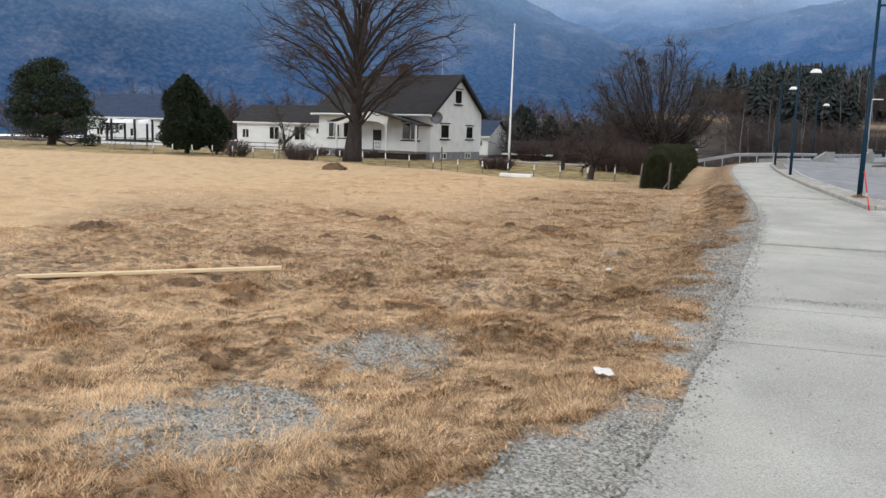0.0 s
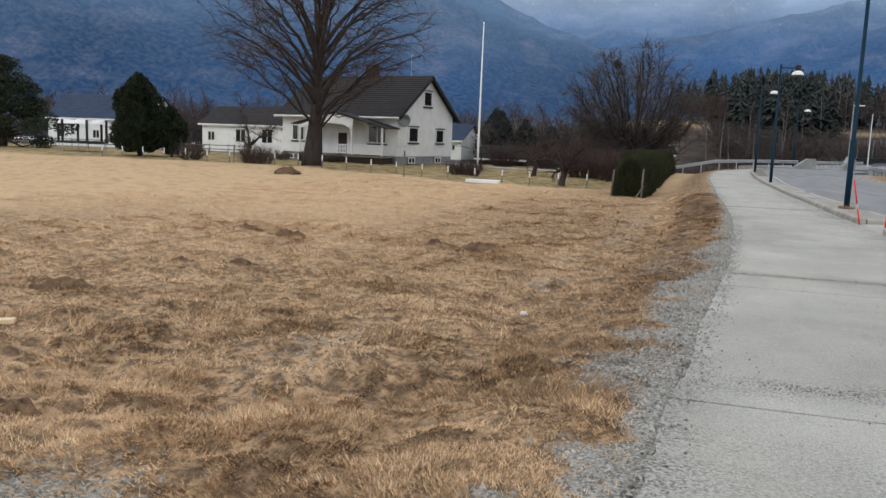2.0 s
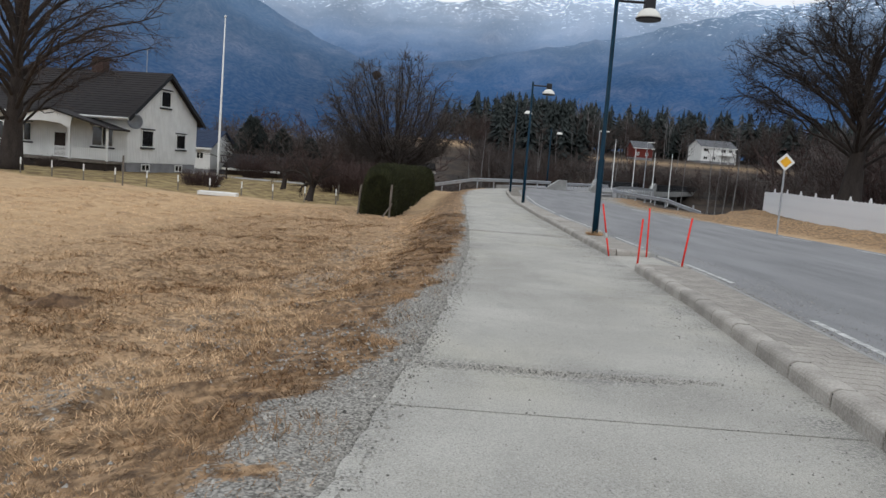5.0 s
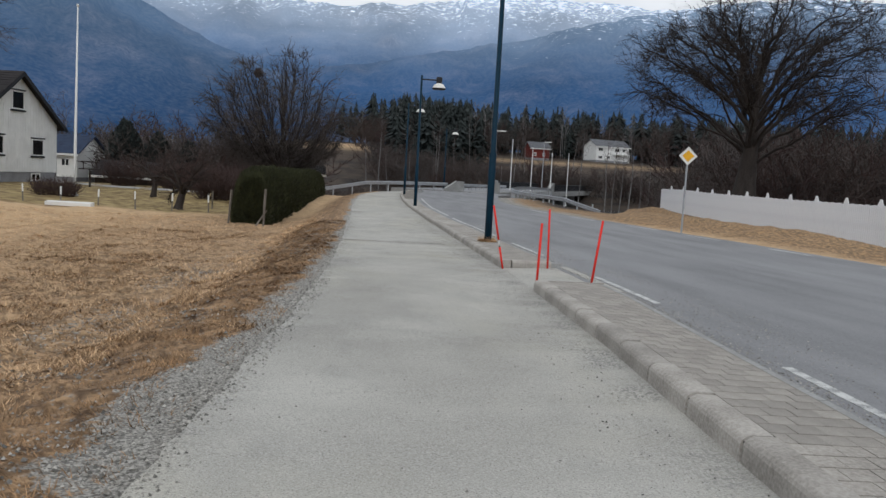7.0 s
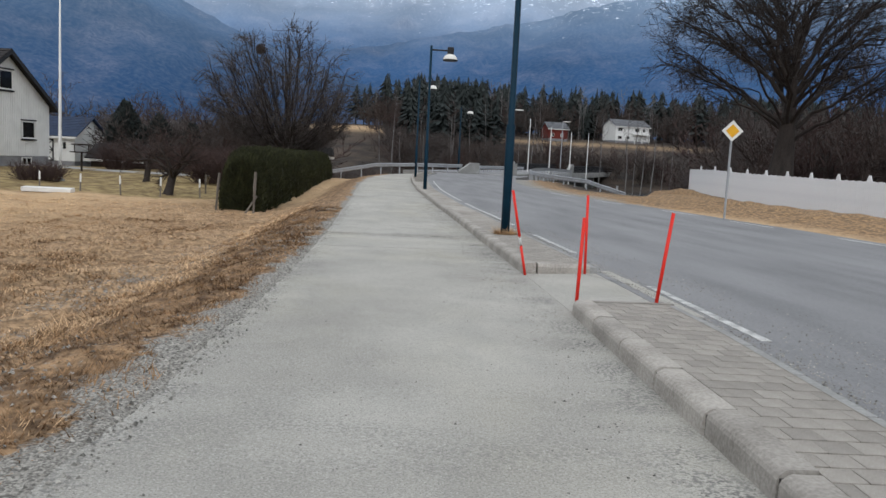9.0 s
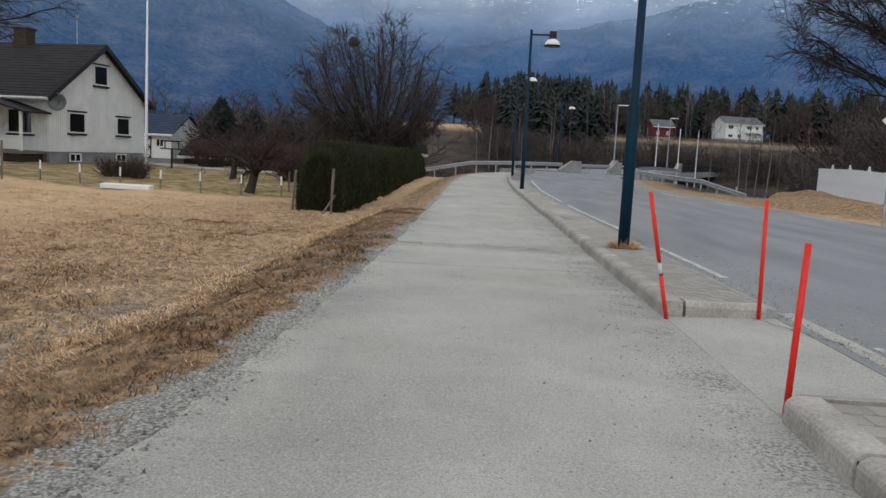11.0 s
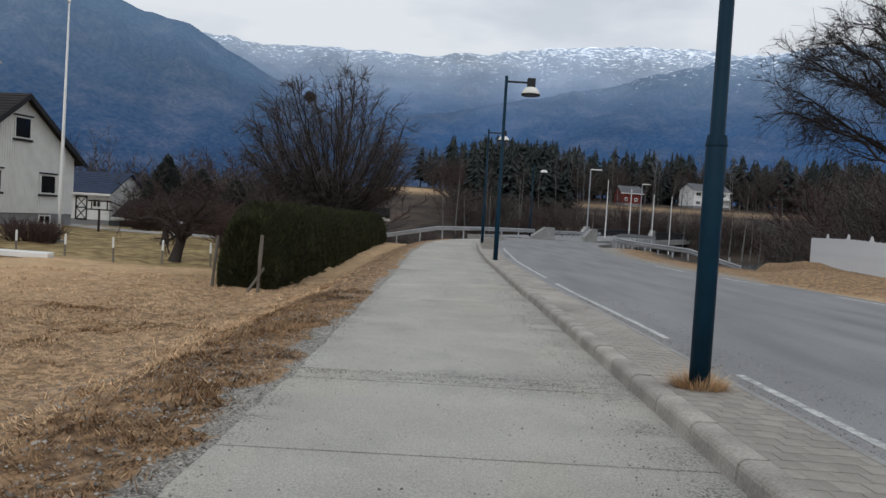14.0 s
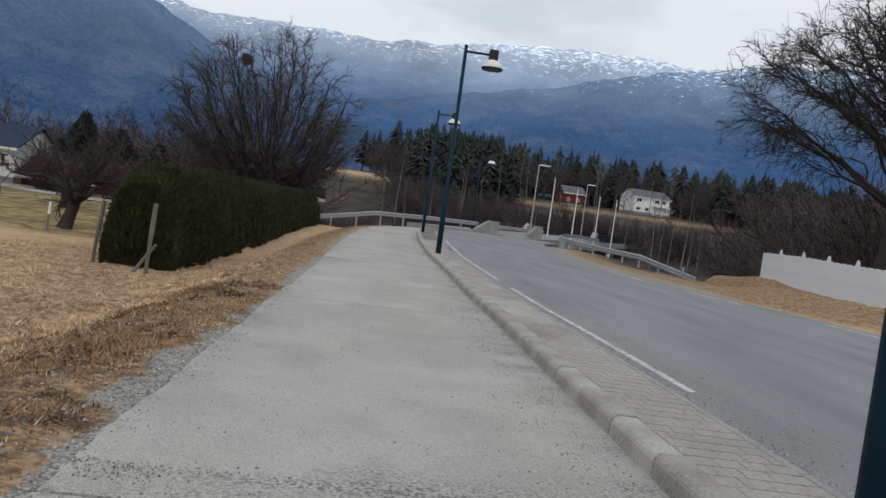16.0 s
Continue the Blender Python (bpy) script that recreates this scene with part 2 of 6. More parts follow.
def merge(bm, t):
    me = bpy.data.meshes.new("scratch")
    t.to_mesh(me)
    t.free()
    bm.from_mesh(me)
    bpy.data.meshes.remove(me)


def tube(bm, points, radii, sides=8, caps=True):
    """A tapered tube along points."""
    rings = []
    n = len(points)
    for i, p in enumerate(points):
        p = Vector(p)
        a = Vector(points[min(i + 1, n - 1)]) - Vector(points[max(i - 1, 0)])
        q = a.to_track_quat("Z", "Y")
        rings.append([bm.verts.new(p + q @ Vector((math.cos(k * math.tau / sides) * radii[i], math.sin(k * math.tau / sides) * radii[i], 0))) for k in range(sides)])
    for r0, r1 in zip(rings, rings[1:]):
        for k in range(sides):
            bm.faces.new((r0[k], r0[(k + 1) % sides], r1[(k + 1) % sides], r1[k]))
    if caps:
        bm.faces.new(rings[0][::-1])
        bm.faces.new(rings[-1])
    return bm


def prism(bm, outline, y0, y1, m=None):
    """A block with the outline (x, z) swept from y0 to y1."""
    t = bmesh.new()
    a = [t.verts.new((x, y0, z)) for x, z in outline]
    b = [t.verts.new((x, y1, z)) for x, z in outline]
    n = len(outline)
    t.faces.new(a)
    t.faces.new(b[::-1])
    for i in range(n):
        t.faces.new((a[i], b[i], b[(i + 1) % n], a[(i + 1) % n]))
    if m is not None:
        bmesh.ops.transform(t, matrix=m, verts=t.verts)
    merge(bm, t)
    return bm


# ---- ground, path, road ----
def spaced(*stretches):
    """Grid lines: (start, end, step) one after another."""
    out = []
    for a, b, s in stretches:
        out.extend(np.arange(a, b, s))
    out.append(stretches[-1][1])
    return np.array(out)


GX = spaced((-2200, -400, 120), (-400, -120, 20), (-120, -30, 3), (-30, -11, 0.8), (-11, -5, 0.22), (-5, 3, 0.13), (3, 30, 0.5), (30, 120, 3), (120, 400, 20), (400, 2200, 120))
GY = spaced((-300, -20, 20), (-20, 1, 1.5), (1, 14, 0.13), (14, 30, 0.14), (30, 60, 0.22), (60, 120, 1.2), (120, 400, 8), (400, 2200, 120))
xx, yy = np.meshgrid(GX, GY)
zz = ground_z(xx, yy)


def value_noise(x, y, seed):
    """Smooth random relief in the range 0 to 1."""
    rng = np.random.RandomState(seed)
    table = rng.rand(256, 256)
    xi, yi = np.floor(x).astype(int), np.floor(y).astype(int)
    u, v = x - xi, y - yi
    u, v = u * u * (3 - 2 * u), v * v * (3 - 2 * v)
    a, b = table[yi % 256, xi % 256], table[yi % 256, (xi + 1) % 256]
    c, d = table[(yi + 1) % 256, xi % 256], table[(yi + 1) % 256, (xi + 1) % 256]
    return (a * (1 - u) + b * u) * (1 - v) + (c * (1 - u) + d * u) * v


def relief(x, y):
    """Tufts and hollows of the rough grass."""
    off = smooth(0.1, 1.2, left_x(y) - x) + smooth(0.2, 1.5, x - road_right_x(y))
    r = 0.12 * (value_noise(x * 0.8, y * 0.8, 1) - 0.5) + 0.11 * (value_noise(x * 2.4, y * 2.4, 2) - 0.5) + 0.09 * (value_noise(x * 5.5, y * 5.5, 3) ** 2 - 0.3)
    return r * off * smooth(120, 60, y)


zz = zz + relief(xx, yy)
nx, ny = len(GX), len(GY)
idx = np.arange(nx * ny).reshape(ny, nx)
quads = np.stack([idx[:-1, :-1], idx[:-1, 1:], idx[1:, 1:], idx[1:, :-1]], -1).reshape(-1, 4)

GRASS = material("dry_grass_ground", (0.68, 0.48, 0.28), (0.38, 0.25, 0.133), 0.9, 0.95, 1.0, 22)


def ground_paint():
    """Dry grass, with grit showing through along the path and in worn patches, and dark woodland floor far off."""
    n, l, b = nodes_of(GRASS)
    grass = b.inputs["Base Color"].links[0].from_socket
    co, sep = n.new("ShaderNodeTexCoord"), n.new("ShaderNodeSeparateXYZ")
    l.new(co.outputs["Object"], sep.inputs["Vector"])

    def noise(scale, detail=3.0, stretch=(1, 1, 1)):
        mp, t = n.new("ShaderNodeMapping"), n.new("ShaderNodeTexNoise")
        mp.inputs["Scale"].default_value = stretch
        t.inputs["Scale"].default_value, t.inputs["Detail"].default_value = scale, detail
        l.new(co.outputs["Object"], mp.inputs["Vector"])
        l.new(mp.outputs["Vector"], t.inputs["Vector"])
        return t.outputs["Fac"]

    def ramp(value, a, c, lo=(0, 0, 0, 1), hi=(1, 1, 1, 1)):
        r = n.new("ShaderNodeValToRGB")
        r.color_ramp.elements[0].position, r.color_ramp.elements[0].color = a, lo
        r.color_ramp.elements[1].position, r.color_ramp.elements[1].color = c, hi
        l.new(value, r.inputs["Fac"])
        return r.outputs["Color"]

    def mix(factor, a, c):
        m = n.new("ShaderNodeMix")
        m.data_type = "RGBA"
        for s, v in (("Factor", factor), ("A", a), ("B", c)):
            if isinstance(v, tuple):
                m.inputs[s].default_value = v
            else:
                l.new(v, m.inputs[s])
        return m.outputs["Result"]

    def calc(op, a, c):
        m = n.new("ShaderNodeMath")
        m.operation = op
        for i, v in enumerate((a, c)):
            if isinstance(v, (int, float)):
                m.inputs[i].default_value = v
            else:
                l.new(v, m.inputs[i])
        return m.outputs["Value"]

    grit = ramp(noise(45, 2), 0.38, 0.62, (0.13, 0.123, 0.110, 1), (0.39, 0.372, 0.335, 1))
    green = ramp(noise(0.12), 0.55, 0.75)
    col = mix(calc("MULTIPLY", green, 0.25), grass, (0.16, 0.14, 0.045, 1))
    col = mix(calc("MULTIPLY", ramp(noise(0.9, 4), 0.52, 0.70), 0.55), col, (0.16, 0.095, 0.05, 1))
    lawn = n.new("ShaderNodeAttribute")
    lawn.attribute_name = "lawn"
    col = mix(lawn.outputs["Fac"], col, mix(ramp(noise(1.2, 5), 0.38, 0.64), (0.17, 0.115, 0.05, 1), (0.36, 0.275, 0.125, 1)))
    rust = n.new("ShaderNodeAttribute")
    rust.attribute_name = "rust"
    col = mix(rust.outputs["Fac"], col, mix(ramp(noise(7, 10), 0.41, 0.60), (0.06, 0.038, 0.025, 1), (0.34, 0.205, 0.10, 1)))
    mat_in = n.new("ShaderNodeAttribute")
    mat_in.attribute_name = "thatch"
    col = mix(calc("MULTIPLY", mat_in.outputs["Fac"], 0.85), col, mix(ramp(noise(6, 5), 0.40, 0.60), (0.09, 0.056, 0.034, 1), (0.44, 0.29, 0.165, 1)))
    gaps = ramp(noise(17, 8), 0.37, 0.50, (1, 1, 1, 1), (0, 0, 0, 1))
    col = mix(calc("MULTIPLY", gaps, calc("MULTIPLY", mat_in.outputs["Fac"], 0.8)), col, (0.085, 0.05, 0.027, 1))
    at = n.new("ShaderNodeAttribute")
    at.attribute_name = "verge"
    edge = calc("ADD", at.outputs["Fac"], calc("MULTIPLY", calc("SUBTRACT", noise(16, 8), 0.5), 1.5))
    col = mix(ramp(edge, 0.38, 0.64), col, grit)
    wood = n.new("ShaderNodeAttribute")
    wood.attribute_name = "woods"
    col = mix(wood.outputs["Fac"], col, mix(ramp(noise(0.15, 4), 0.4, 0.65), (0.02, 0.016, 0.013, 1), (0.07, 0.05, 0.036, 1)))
    l.new(col, b.inputs["Base Color"])


ground_paint()
me = bpy.data.meshes.new("ground")
me.from_pydata(np.stack([xx, yy, zz], -1).reshape(-1, 3).tolist(), [], quads.tolist())
me.materials.append(GRASS)


def grit_share(x, y):
    """Where gravel shows instead of grass: a ragged shoulder along the path and worn patches in the field."""
    d = left_x(y) - x
    n = 0.45 * value_noise(x * 0.9, y * 0.9, 11) + 0.35 * value_noise(x * 2.6, y * 2.6, 12) + 0.2 * value_noise(x * 8, y * 8, 13)
    width = np.interp(y, (0, 5, 8, 12, 18, 30, 60), (0.60, 0.56, 0.66, 0.78, 0.6, 0.3, 0.26))
    edge = smooth(1.35, 0.45, d / width + 2.6 * (n - 0.5)) * (d > -1)
    spot = 1.1 * np.exp(-((x + 3.0) / 1.0) ** 2 - ((y - 4.3) / 1.0) ** 2) + 0.85 * np.exp(-((x + 2.5) / 0.8) ** 2 - ((y - 6.3) / 1.0) ** 2) + 0.6 * np.exp(-((x + 2.7) / 0.7) ** 2 - ((y - 9.6) / 1.8) ** 2)
    track = 0.5 * np.exp(-((d - 2.6) / 1.3) ** 2) * smooth(10, 15, y) * smooth(48, 36, y) + 0.35 * np.exp(-((d - 0.9) / 0.5) ** 2) * smooth(14, 18, y) * smooth(34, 26, y)
    worn = np.clip((spot + track) * (0.25 + 1.5 * n) - 0.10, 0, 1.0) * np.where(y < 7.2, 0.85, 0.75)
    return np.maximum(edge, worn)


right_edge = np.clip(1.0 - (xx - road_right_x(yy)) / np.interp(yy, (50, 62), (0.8, 3.2)), 0, 1) * (xx > line_x(yy))
verge = np.clip(grit_share(xx, yy) + right_edge, 0, 1)
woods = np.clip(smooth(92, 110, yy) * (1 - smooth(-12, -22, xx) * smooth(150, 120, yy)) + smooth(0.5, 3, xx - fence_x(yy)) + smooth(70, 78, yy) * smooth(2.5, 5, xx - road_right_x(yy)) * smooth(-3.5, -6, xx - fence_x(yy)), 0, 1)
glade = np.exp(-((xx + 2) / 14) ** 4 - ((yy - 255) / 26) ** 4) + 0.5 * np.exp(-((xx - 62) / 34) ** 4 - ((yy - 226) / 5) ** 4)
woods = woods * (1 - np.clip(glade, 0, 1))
thatch = smooth(-21, -15, xx - 0.0 * yy) * np.maximum(smooth(32, 8, yy), 0.75 * smooth(15, 4, left_x(yy) - xx) * smooth(62, 52, yy)) * (xx < 4) * smooth(-7 - 0.6 * (yy - 2), -5 - 0.6 * (yy - 2), xx)
lawn = smooth(58.5, 60.5, yy + 0.6 * np.sin(xx * 0.7)) * smooth(-3, -5, xx) * smooth(105, 95, yy)
dd = left_x(yy) - xx
rust = np.clip(1.0 * np.exp(-((dd - 1.0) / 1.1) ** 2) * smooth(8, 16, yy) + 0.75 * smooth(0.2, 2, xx - road_right_x(yy)) * (1 - smooth(90, 96, yy)), 0, 1) * (1 - lawn)
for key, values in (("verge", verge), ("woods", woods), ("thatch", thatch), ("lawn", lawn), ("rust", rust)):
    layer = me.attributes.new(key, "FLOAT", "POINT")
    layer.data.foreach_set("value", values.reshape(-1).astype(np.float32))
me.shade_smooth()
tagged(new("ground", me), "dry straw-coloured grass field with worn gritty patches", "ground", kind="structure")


def ribbon(name, ys, x0, x1, lift, mat, label, category, thick=0.25, cross=2, climb=0.0):
    """A sheet with thickness between two lines that run along y."""
    us = np.linspace(0, 1, cross)
    verts, faces = [], []
    for y in ys:
        a, b = float(x0(y)), float(x1(y))
        for u in us:
            verts.append((a + (b - a) * u, y, float(path_z(y)) + lift + climb * u))
        verts.append((b, y, float(path_z(y)) + lift - thick))
        verts.append((a, y, float(path_z(y)) + lift - thick))
    w = cross + 2
    for i in range(len(ys) - 1):
        for k in range(w):
            p, q = i * w + k, i * w + (k + 1) % w
            faces.append((p, q, q + w, p + w))
    faces.append(tuple(range(w - 1, -1, -1)))
    faces.append(tuple((len(ys) - 1) * w + k for k in range(w)))
    ob = mesh_object(name, verts, faces, mat)
    return tagged(ob, label, category, kind="structure")


PATH = material("dusty_path", (0.525, 0.507, 0.46), (0.305, 0.293, 0.264), 0.6, 0.95, 0.8, 60, spread=(0.33, 0.66))
JOINTS = (-6.0, 1.6, 7.43, 9.28, 14.8, 32.2, 34.7, 43.5, 52.0, 61.0, 72.0, 82.0, 96)


def path_paint():
    """Fine pale dust over the surface, dark loose grit scattered in cross streaks and along the kerb."""
    n, l, b = nodes_of(PATH)
    base = b.inputs["Base Color"].links[0].from_socket
    co = n.new("ShaderNodeTexCoord")

    def noise(scale, stretch, detail=4.0):
        mp, t = n.new("ShaderNodeMapping"), n.new("ShaderNodeTexNoise")
        mp.inputs["Scale"].default_value = stretch
        t.inputs["Scale"].default_value, t.inputs["Detail"].default_value = scale, detail
        l.new(co.outputs["Object"], mp.inputs["Vector"])
        l.new(mp.outputs["Vector"], t.inputs["Vector"])
        return t.outputs["Fac"]

    def ramp(v, a, c):
        r = n.new("ShaderNodeValToRGB")
        r.color_ramp.elements[0].position, r.color_ramp.elements[1].position = a, c
        l.new(v, r.inputs["Fac"])
        return r.outputs["Color"]

    def times(a, c):
        m = n.new("ShaderNodeMath")
        m.operation = "MULTIPLY"
        for i, v in enumerate((a, c)):
            if isinstance(v, float):
                m.inputs[i].default_value = v
            else:
                l.new(v, m.inputs[i])
        return m.outputs["Value"]

    def blend(factor, a, colour):
        m = n.new("ShaderNodeMix")
        m.data_type = "RGBA"
        l.new(factor, m.inputs["Factor"])
        l.new(a, m.inputs["A"])
        m.inputs["B"].default_value = colour
        return m.outputs["Result"]

    base = blend(times(ramp(noise(0.55, (1.0, 0.6, 1), 5), 0.50, 0.72), 0.45), base, (0.50, 0.47, 0.38, 1))
    base = blend(times(ramp(noise(1.3, (1.2, 0.7, 1), 6), 0.52, 0.75), 0.35), base, (0.25, 0.245, 0.23, 1))
    base = blend(times(ramp(noise(95, (1, 1, 1), 2), 0.54, 0.64), 0.55), base, (0.15, 0.144, 0.132, 1))
    base = blend(times(ramp(noise(70, (1, 1, 1), 2), 0.58, 0.68), 0.45), base, (0.66, 0.64, 0.60, 1))
    at = n.new("ShaderNodeAttribute")
    at.attribute_name = "grit"
    speck = ramp(noise(38, (1, 1, 1), 2), 0.46, 0.60)
    patch = ramp(noise(0.9, (0.8, 2.6, 1)), 0.40, 0.62)
    fac = times(times(at.outputs["Fac"], patch), times(speck, 0.95))
    m = n.new("ShaderNodeMix")
    m.data_type = "RGBA"
    l.new(fac, m.inputs["Factor"])
    l.new(base, m.inputs["A"])
    m.inputs["B"].default_value = (0.13, 0.13, 0.125, 1)
    l.new(m.outputs["Result"], b.inputs["Base Color"])


path_paint()
for k, (a, b) in enumerate(zip(JOINTS, JOINTS[1:])):
    ys = np.arange(a + 0.016, b - 0.016, 0.15)
    ys = np.append(ys, b - 0.016)
    slab = ribbon("path_slab", ys, lambda y: left_x(y) - 0.04 + 0.06 * noise.noise(Vector((0.3, y * 0.7, 0))) + 0.035 * noise.noise(Vector((2.3, y * 4.1, 0))), lambda y: kerb_x(y) + 0.06, 0.0, PATH, "pale grey dusty footpath surface between cross joints", "footpath", cross=22)
    n_row = 24
    layer = slab.data.attributes.new("grit", "FLOAT", "POINT")
    values = []
    for y in ys:
        for c in range(n_row):
            u = min(c / 21, 1)
            streak = max(math.exp(-((y - j) / s) ** 2) * f for j, s, f in ((9.9, 0.35, 1.0), (12.7, 0.16, 0.4), (16.1, 0.30, 1.1), (35.0, 0.42, 1.1), (53, 0.4, 0.6), (21.5, 0.5, 0.35), (8.0, 0.5, 0.6)))
            side = 0.9 * math.exp(-((u - 0.93) / 0.06) ** 2) + 0.8 * math.exp(-(u / 0.05) ** 2)
            values.append(min(1.0, streak + side + 0.08))
    layer.data.foreach_set("value", values)
    slab.name = "footpath" if k == 0 else "footpath.%03d" % k

ribbon("road", np.arange(-20, 97, 1.0), lambda y: line_x(y) - 0.5, lambda y: road_right_x(y) + 0.1, 0.05, ASPHALT, "worn grey asphalt road", "road", cross=12)
ribbon("crossing_gap", np.arange(25.4, 29.3, 0.3), lambda y: kerb_x(y) + 0.02, lambda y: line_x(y) - 0.2, 0.004, PATH, "dusty dropped crossing between the kerbs", "crossing", cross=6, climb=0.052)


rng = random.Random(4)
verts = []
for k in range(34):
    u = k / 33
    x, y = 6.20 + 0.66 * u + rng.uniform(-0.035, 0.035), 28.85 - 1.9 * u
    w = rng.uniform(0.003, 0.016) * (1 - 0.5 * u)
    verts += [(x - w, y, float(path_z(y)) + 0.062), (x + w, y, float(path_z(y)) + 0.062)]
CRACK = material("dark_crack", (0.05, 0.045, 0.04), (0.02, 0.018, 0.016), 9, 0.95, 0.2, 60)
tagged(mesh_object("surface_crack", verts, [(2 * k, 2 * k + 1, 2 * k + 3, 2 * k + 2) for k in range(33)], CRACK), "dark ragged crack across the dropped crossing", "crack", kind="structure")


def curb_line(name, ys, x_of, width, lift, mat, label):
    ribbon(name, ys, lambda y: x_of(y) - width / 2, lambda y: x_of(y) + width / 2, lift, mat, label, "road marking", thick=0.02)


for k, (a, b) in enumerate(((-14, -10), (-6.2, -2.4), (1.4, 5.2), (9.0, 12.8), (16.6, 20.4), (24.2, 28.1), (32.0, 36.0), (39.0, 50.0), (52, 75))):
    curb_line("edge_line", np.arange(a, b + 0.01, 0.5), lambda y: line_x(y) - 0.07, 0.11, 0.056, LINE, "worn white painted edge line")
for a, b in ((30, 33), (36.5, 39.4), (42.8, 45.8), (48.4, 51.6), (55.0, 58.2), (61.5, 64.5)):
    curb_line("dash_line", np.arange(a, b + 0.01, 0.5), lambda y: road_right_x(y) - 0.45, 0.13, 0.056, LINE, "white dashed line along the road edge")


# ---- mountains and sky line ----
def mountain(name, distance, ridge, mat, label, foot=-20, seed=1, rough=1.0):
    """A slope that climbs from the valley to the ridge; ridge: (azimuth, elevation) in degrees."""
    az = np.radians(np.linspace(-100, 100, 420))
    up = np.linspace(0, 1, 26)
    top = np.interp(np.degrees(az), [a for a, b in ridge], [b for a, b in ridge])
    verts = []
    for i, u in enumerate(up):
        for a, el in zip(az, top):
            n1 = noise.fractal(Vector((a * 14, u * 2.5, seed)), 0.8, 2.0, 6)
            n2 = noise.fractal(Vector((a * 60, u * 6.0, seed + 9)), 0.8, 2.0, 4)
            r = distance * (0.58 + 0.42 * u + 0.05 * n1 * u)
            h = math.tan(math.radians(el)) * distance * (u ** 1.25) + rough * distance * (0.005 * n1 + 0.0022 * n2) * (0.25 + 0.75 * u)
            verts.append((r * math.sin(a), r * math.cos(a), foot * (1 - u) + h))
    w = len(az)
    faces = [(j * w + k, j * w + k + 1, (j + 1) * w + k + 1, (j + 1) * w + k) for j in range(len(up) - 1) for k in range(w - 1)]
    ob = mesh_object(name, verts, faces, mat, smooth_faces=True)
    return tagged(ob, label, "mountain", kind="structure")


def mountain_material(name, haze, glow, low, high, snow=0.0, snow_from=200.0, snow_to=420.0):
    """Distant spruce and birch stands with blue air haze painted in as emission, paler upwards, and fine snow streaks
    high up.
    """
    m = bpy.data.materials.new(name)
    m.use_nodes = True
    n, l, b = nodes_of(m)
    b.inputs["Roughness"].default_value, b.inputs["Specular IOR Level"].default_value = 1.0, 0.0
    co, sep = n.new("ShaderNodeTexCoord"), n.new("ShaderNodeSeparateXYZ")
    l.new(co.outputs["Object"], sep.inputs["Vector"])

    def grain(scale, stretch, detail, rough=0.5):
        mp, t = n.new("ShaderNodeMapping"), n.new("ShaderNodeTexNoise")
        mp.inputs["Scale"].default_value = stretch
        t.inputs["Scale"].default_value, t.inputs["Detail"].default_value, t.inputs["Roughness"].default_value = scale, detail, rough
        l.new(co.outputs["Object"], mp.inputs["Vector"])
        l.new(mp.outputs["Vector"], t.inputs["Vector"])
        return t.outputs["Fac"]

    def ramp(value, a, c, lo=(0, 0, 0, 1), hi=(1, 1, 1, 1)):
        r = n.new("ShaderNodeValToRGB")
        r.color_ramp.elements[0].position, r.color_ramp.elements[0].color = a, lo
        r.color_ramp.elements[1].position, r.color_ramp.elements[1].color = c, hi
        l.new(value, r.inputs["Fac"])
        return r.outputs["Color"]

    def mix(factor, a, c):
        x = n.new("ShaderNodeMix")
        x.data_type = "RGBA"
        for key, v in (("Factor", factor), ("A", a), ("B", c)):
            if isinstance(v, tuple):
                x.inputs[key].default_value = v
            else:
                l.new(v, x.inputs[key])
        return x.outputs["Result"]

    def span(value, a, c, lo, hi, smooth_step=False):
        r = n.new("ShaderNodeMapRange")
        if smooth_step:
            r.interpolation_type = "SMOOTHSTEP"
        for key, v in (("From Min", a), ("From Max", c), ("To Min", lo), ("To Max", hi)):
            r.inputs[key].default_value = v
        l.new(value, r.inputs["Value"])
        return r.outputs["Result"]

    spruce = ramp(grain(0.085, (1, 1, 0.32), 5, 0.6), 0.40, 0.66, (0.006, 0.010, 0.012, 1), (0.042, 0.046, 0.044, 1))
    birch = ramp(grain(0.11, (1, 1, 0.4), 4, 0.7), 0.35, 0.65, (0.022, 0.022, 0.022, 1), (0.105, 0.10, 0.095, 1))
    base = mix(ramp(grain(0.006, (1, 1, 1.6), 6, 0.62), 0.50, 0.66), spruce, birch)
    if snow:
        add = n.new("ShaderNodeMath")
        add.operation = "MULTIPLY_ADD"
        add.inputs[1].default_value = snow
        l.new(span(sep.outputs["Z"], snow_from, snow_to, 0, 1), add.inputs[0])
        l.new(grain(0.028, (1, 1, 3.5), 9, 0.74), add.inputs[2])
        base = mix(ramp(add.outputs["Value"], 0.73, 0.79), base, (0.85, 0.87, 0.9, 1))
    l.new(base, b.inputs["Base Color"])
    # haze in the air is emitted by the slope itself, paling with height
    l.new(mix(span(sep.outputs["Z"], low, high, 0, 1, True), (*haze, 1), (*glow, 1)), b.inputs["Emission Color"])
    # broad noise thickens and thins the emitted haze like mist
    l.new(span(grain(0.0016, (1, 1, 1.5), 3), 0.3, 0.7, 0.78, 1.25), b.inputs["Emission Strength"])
    return m


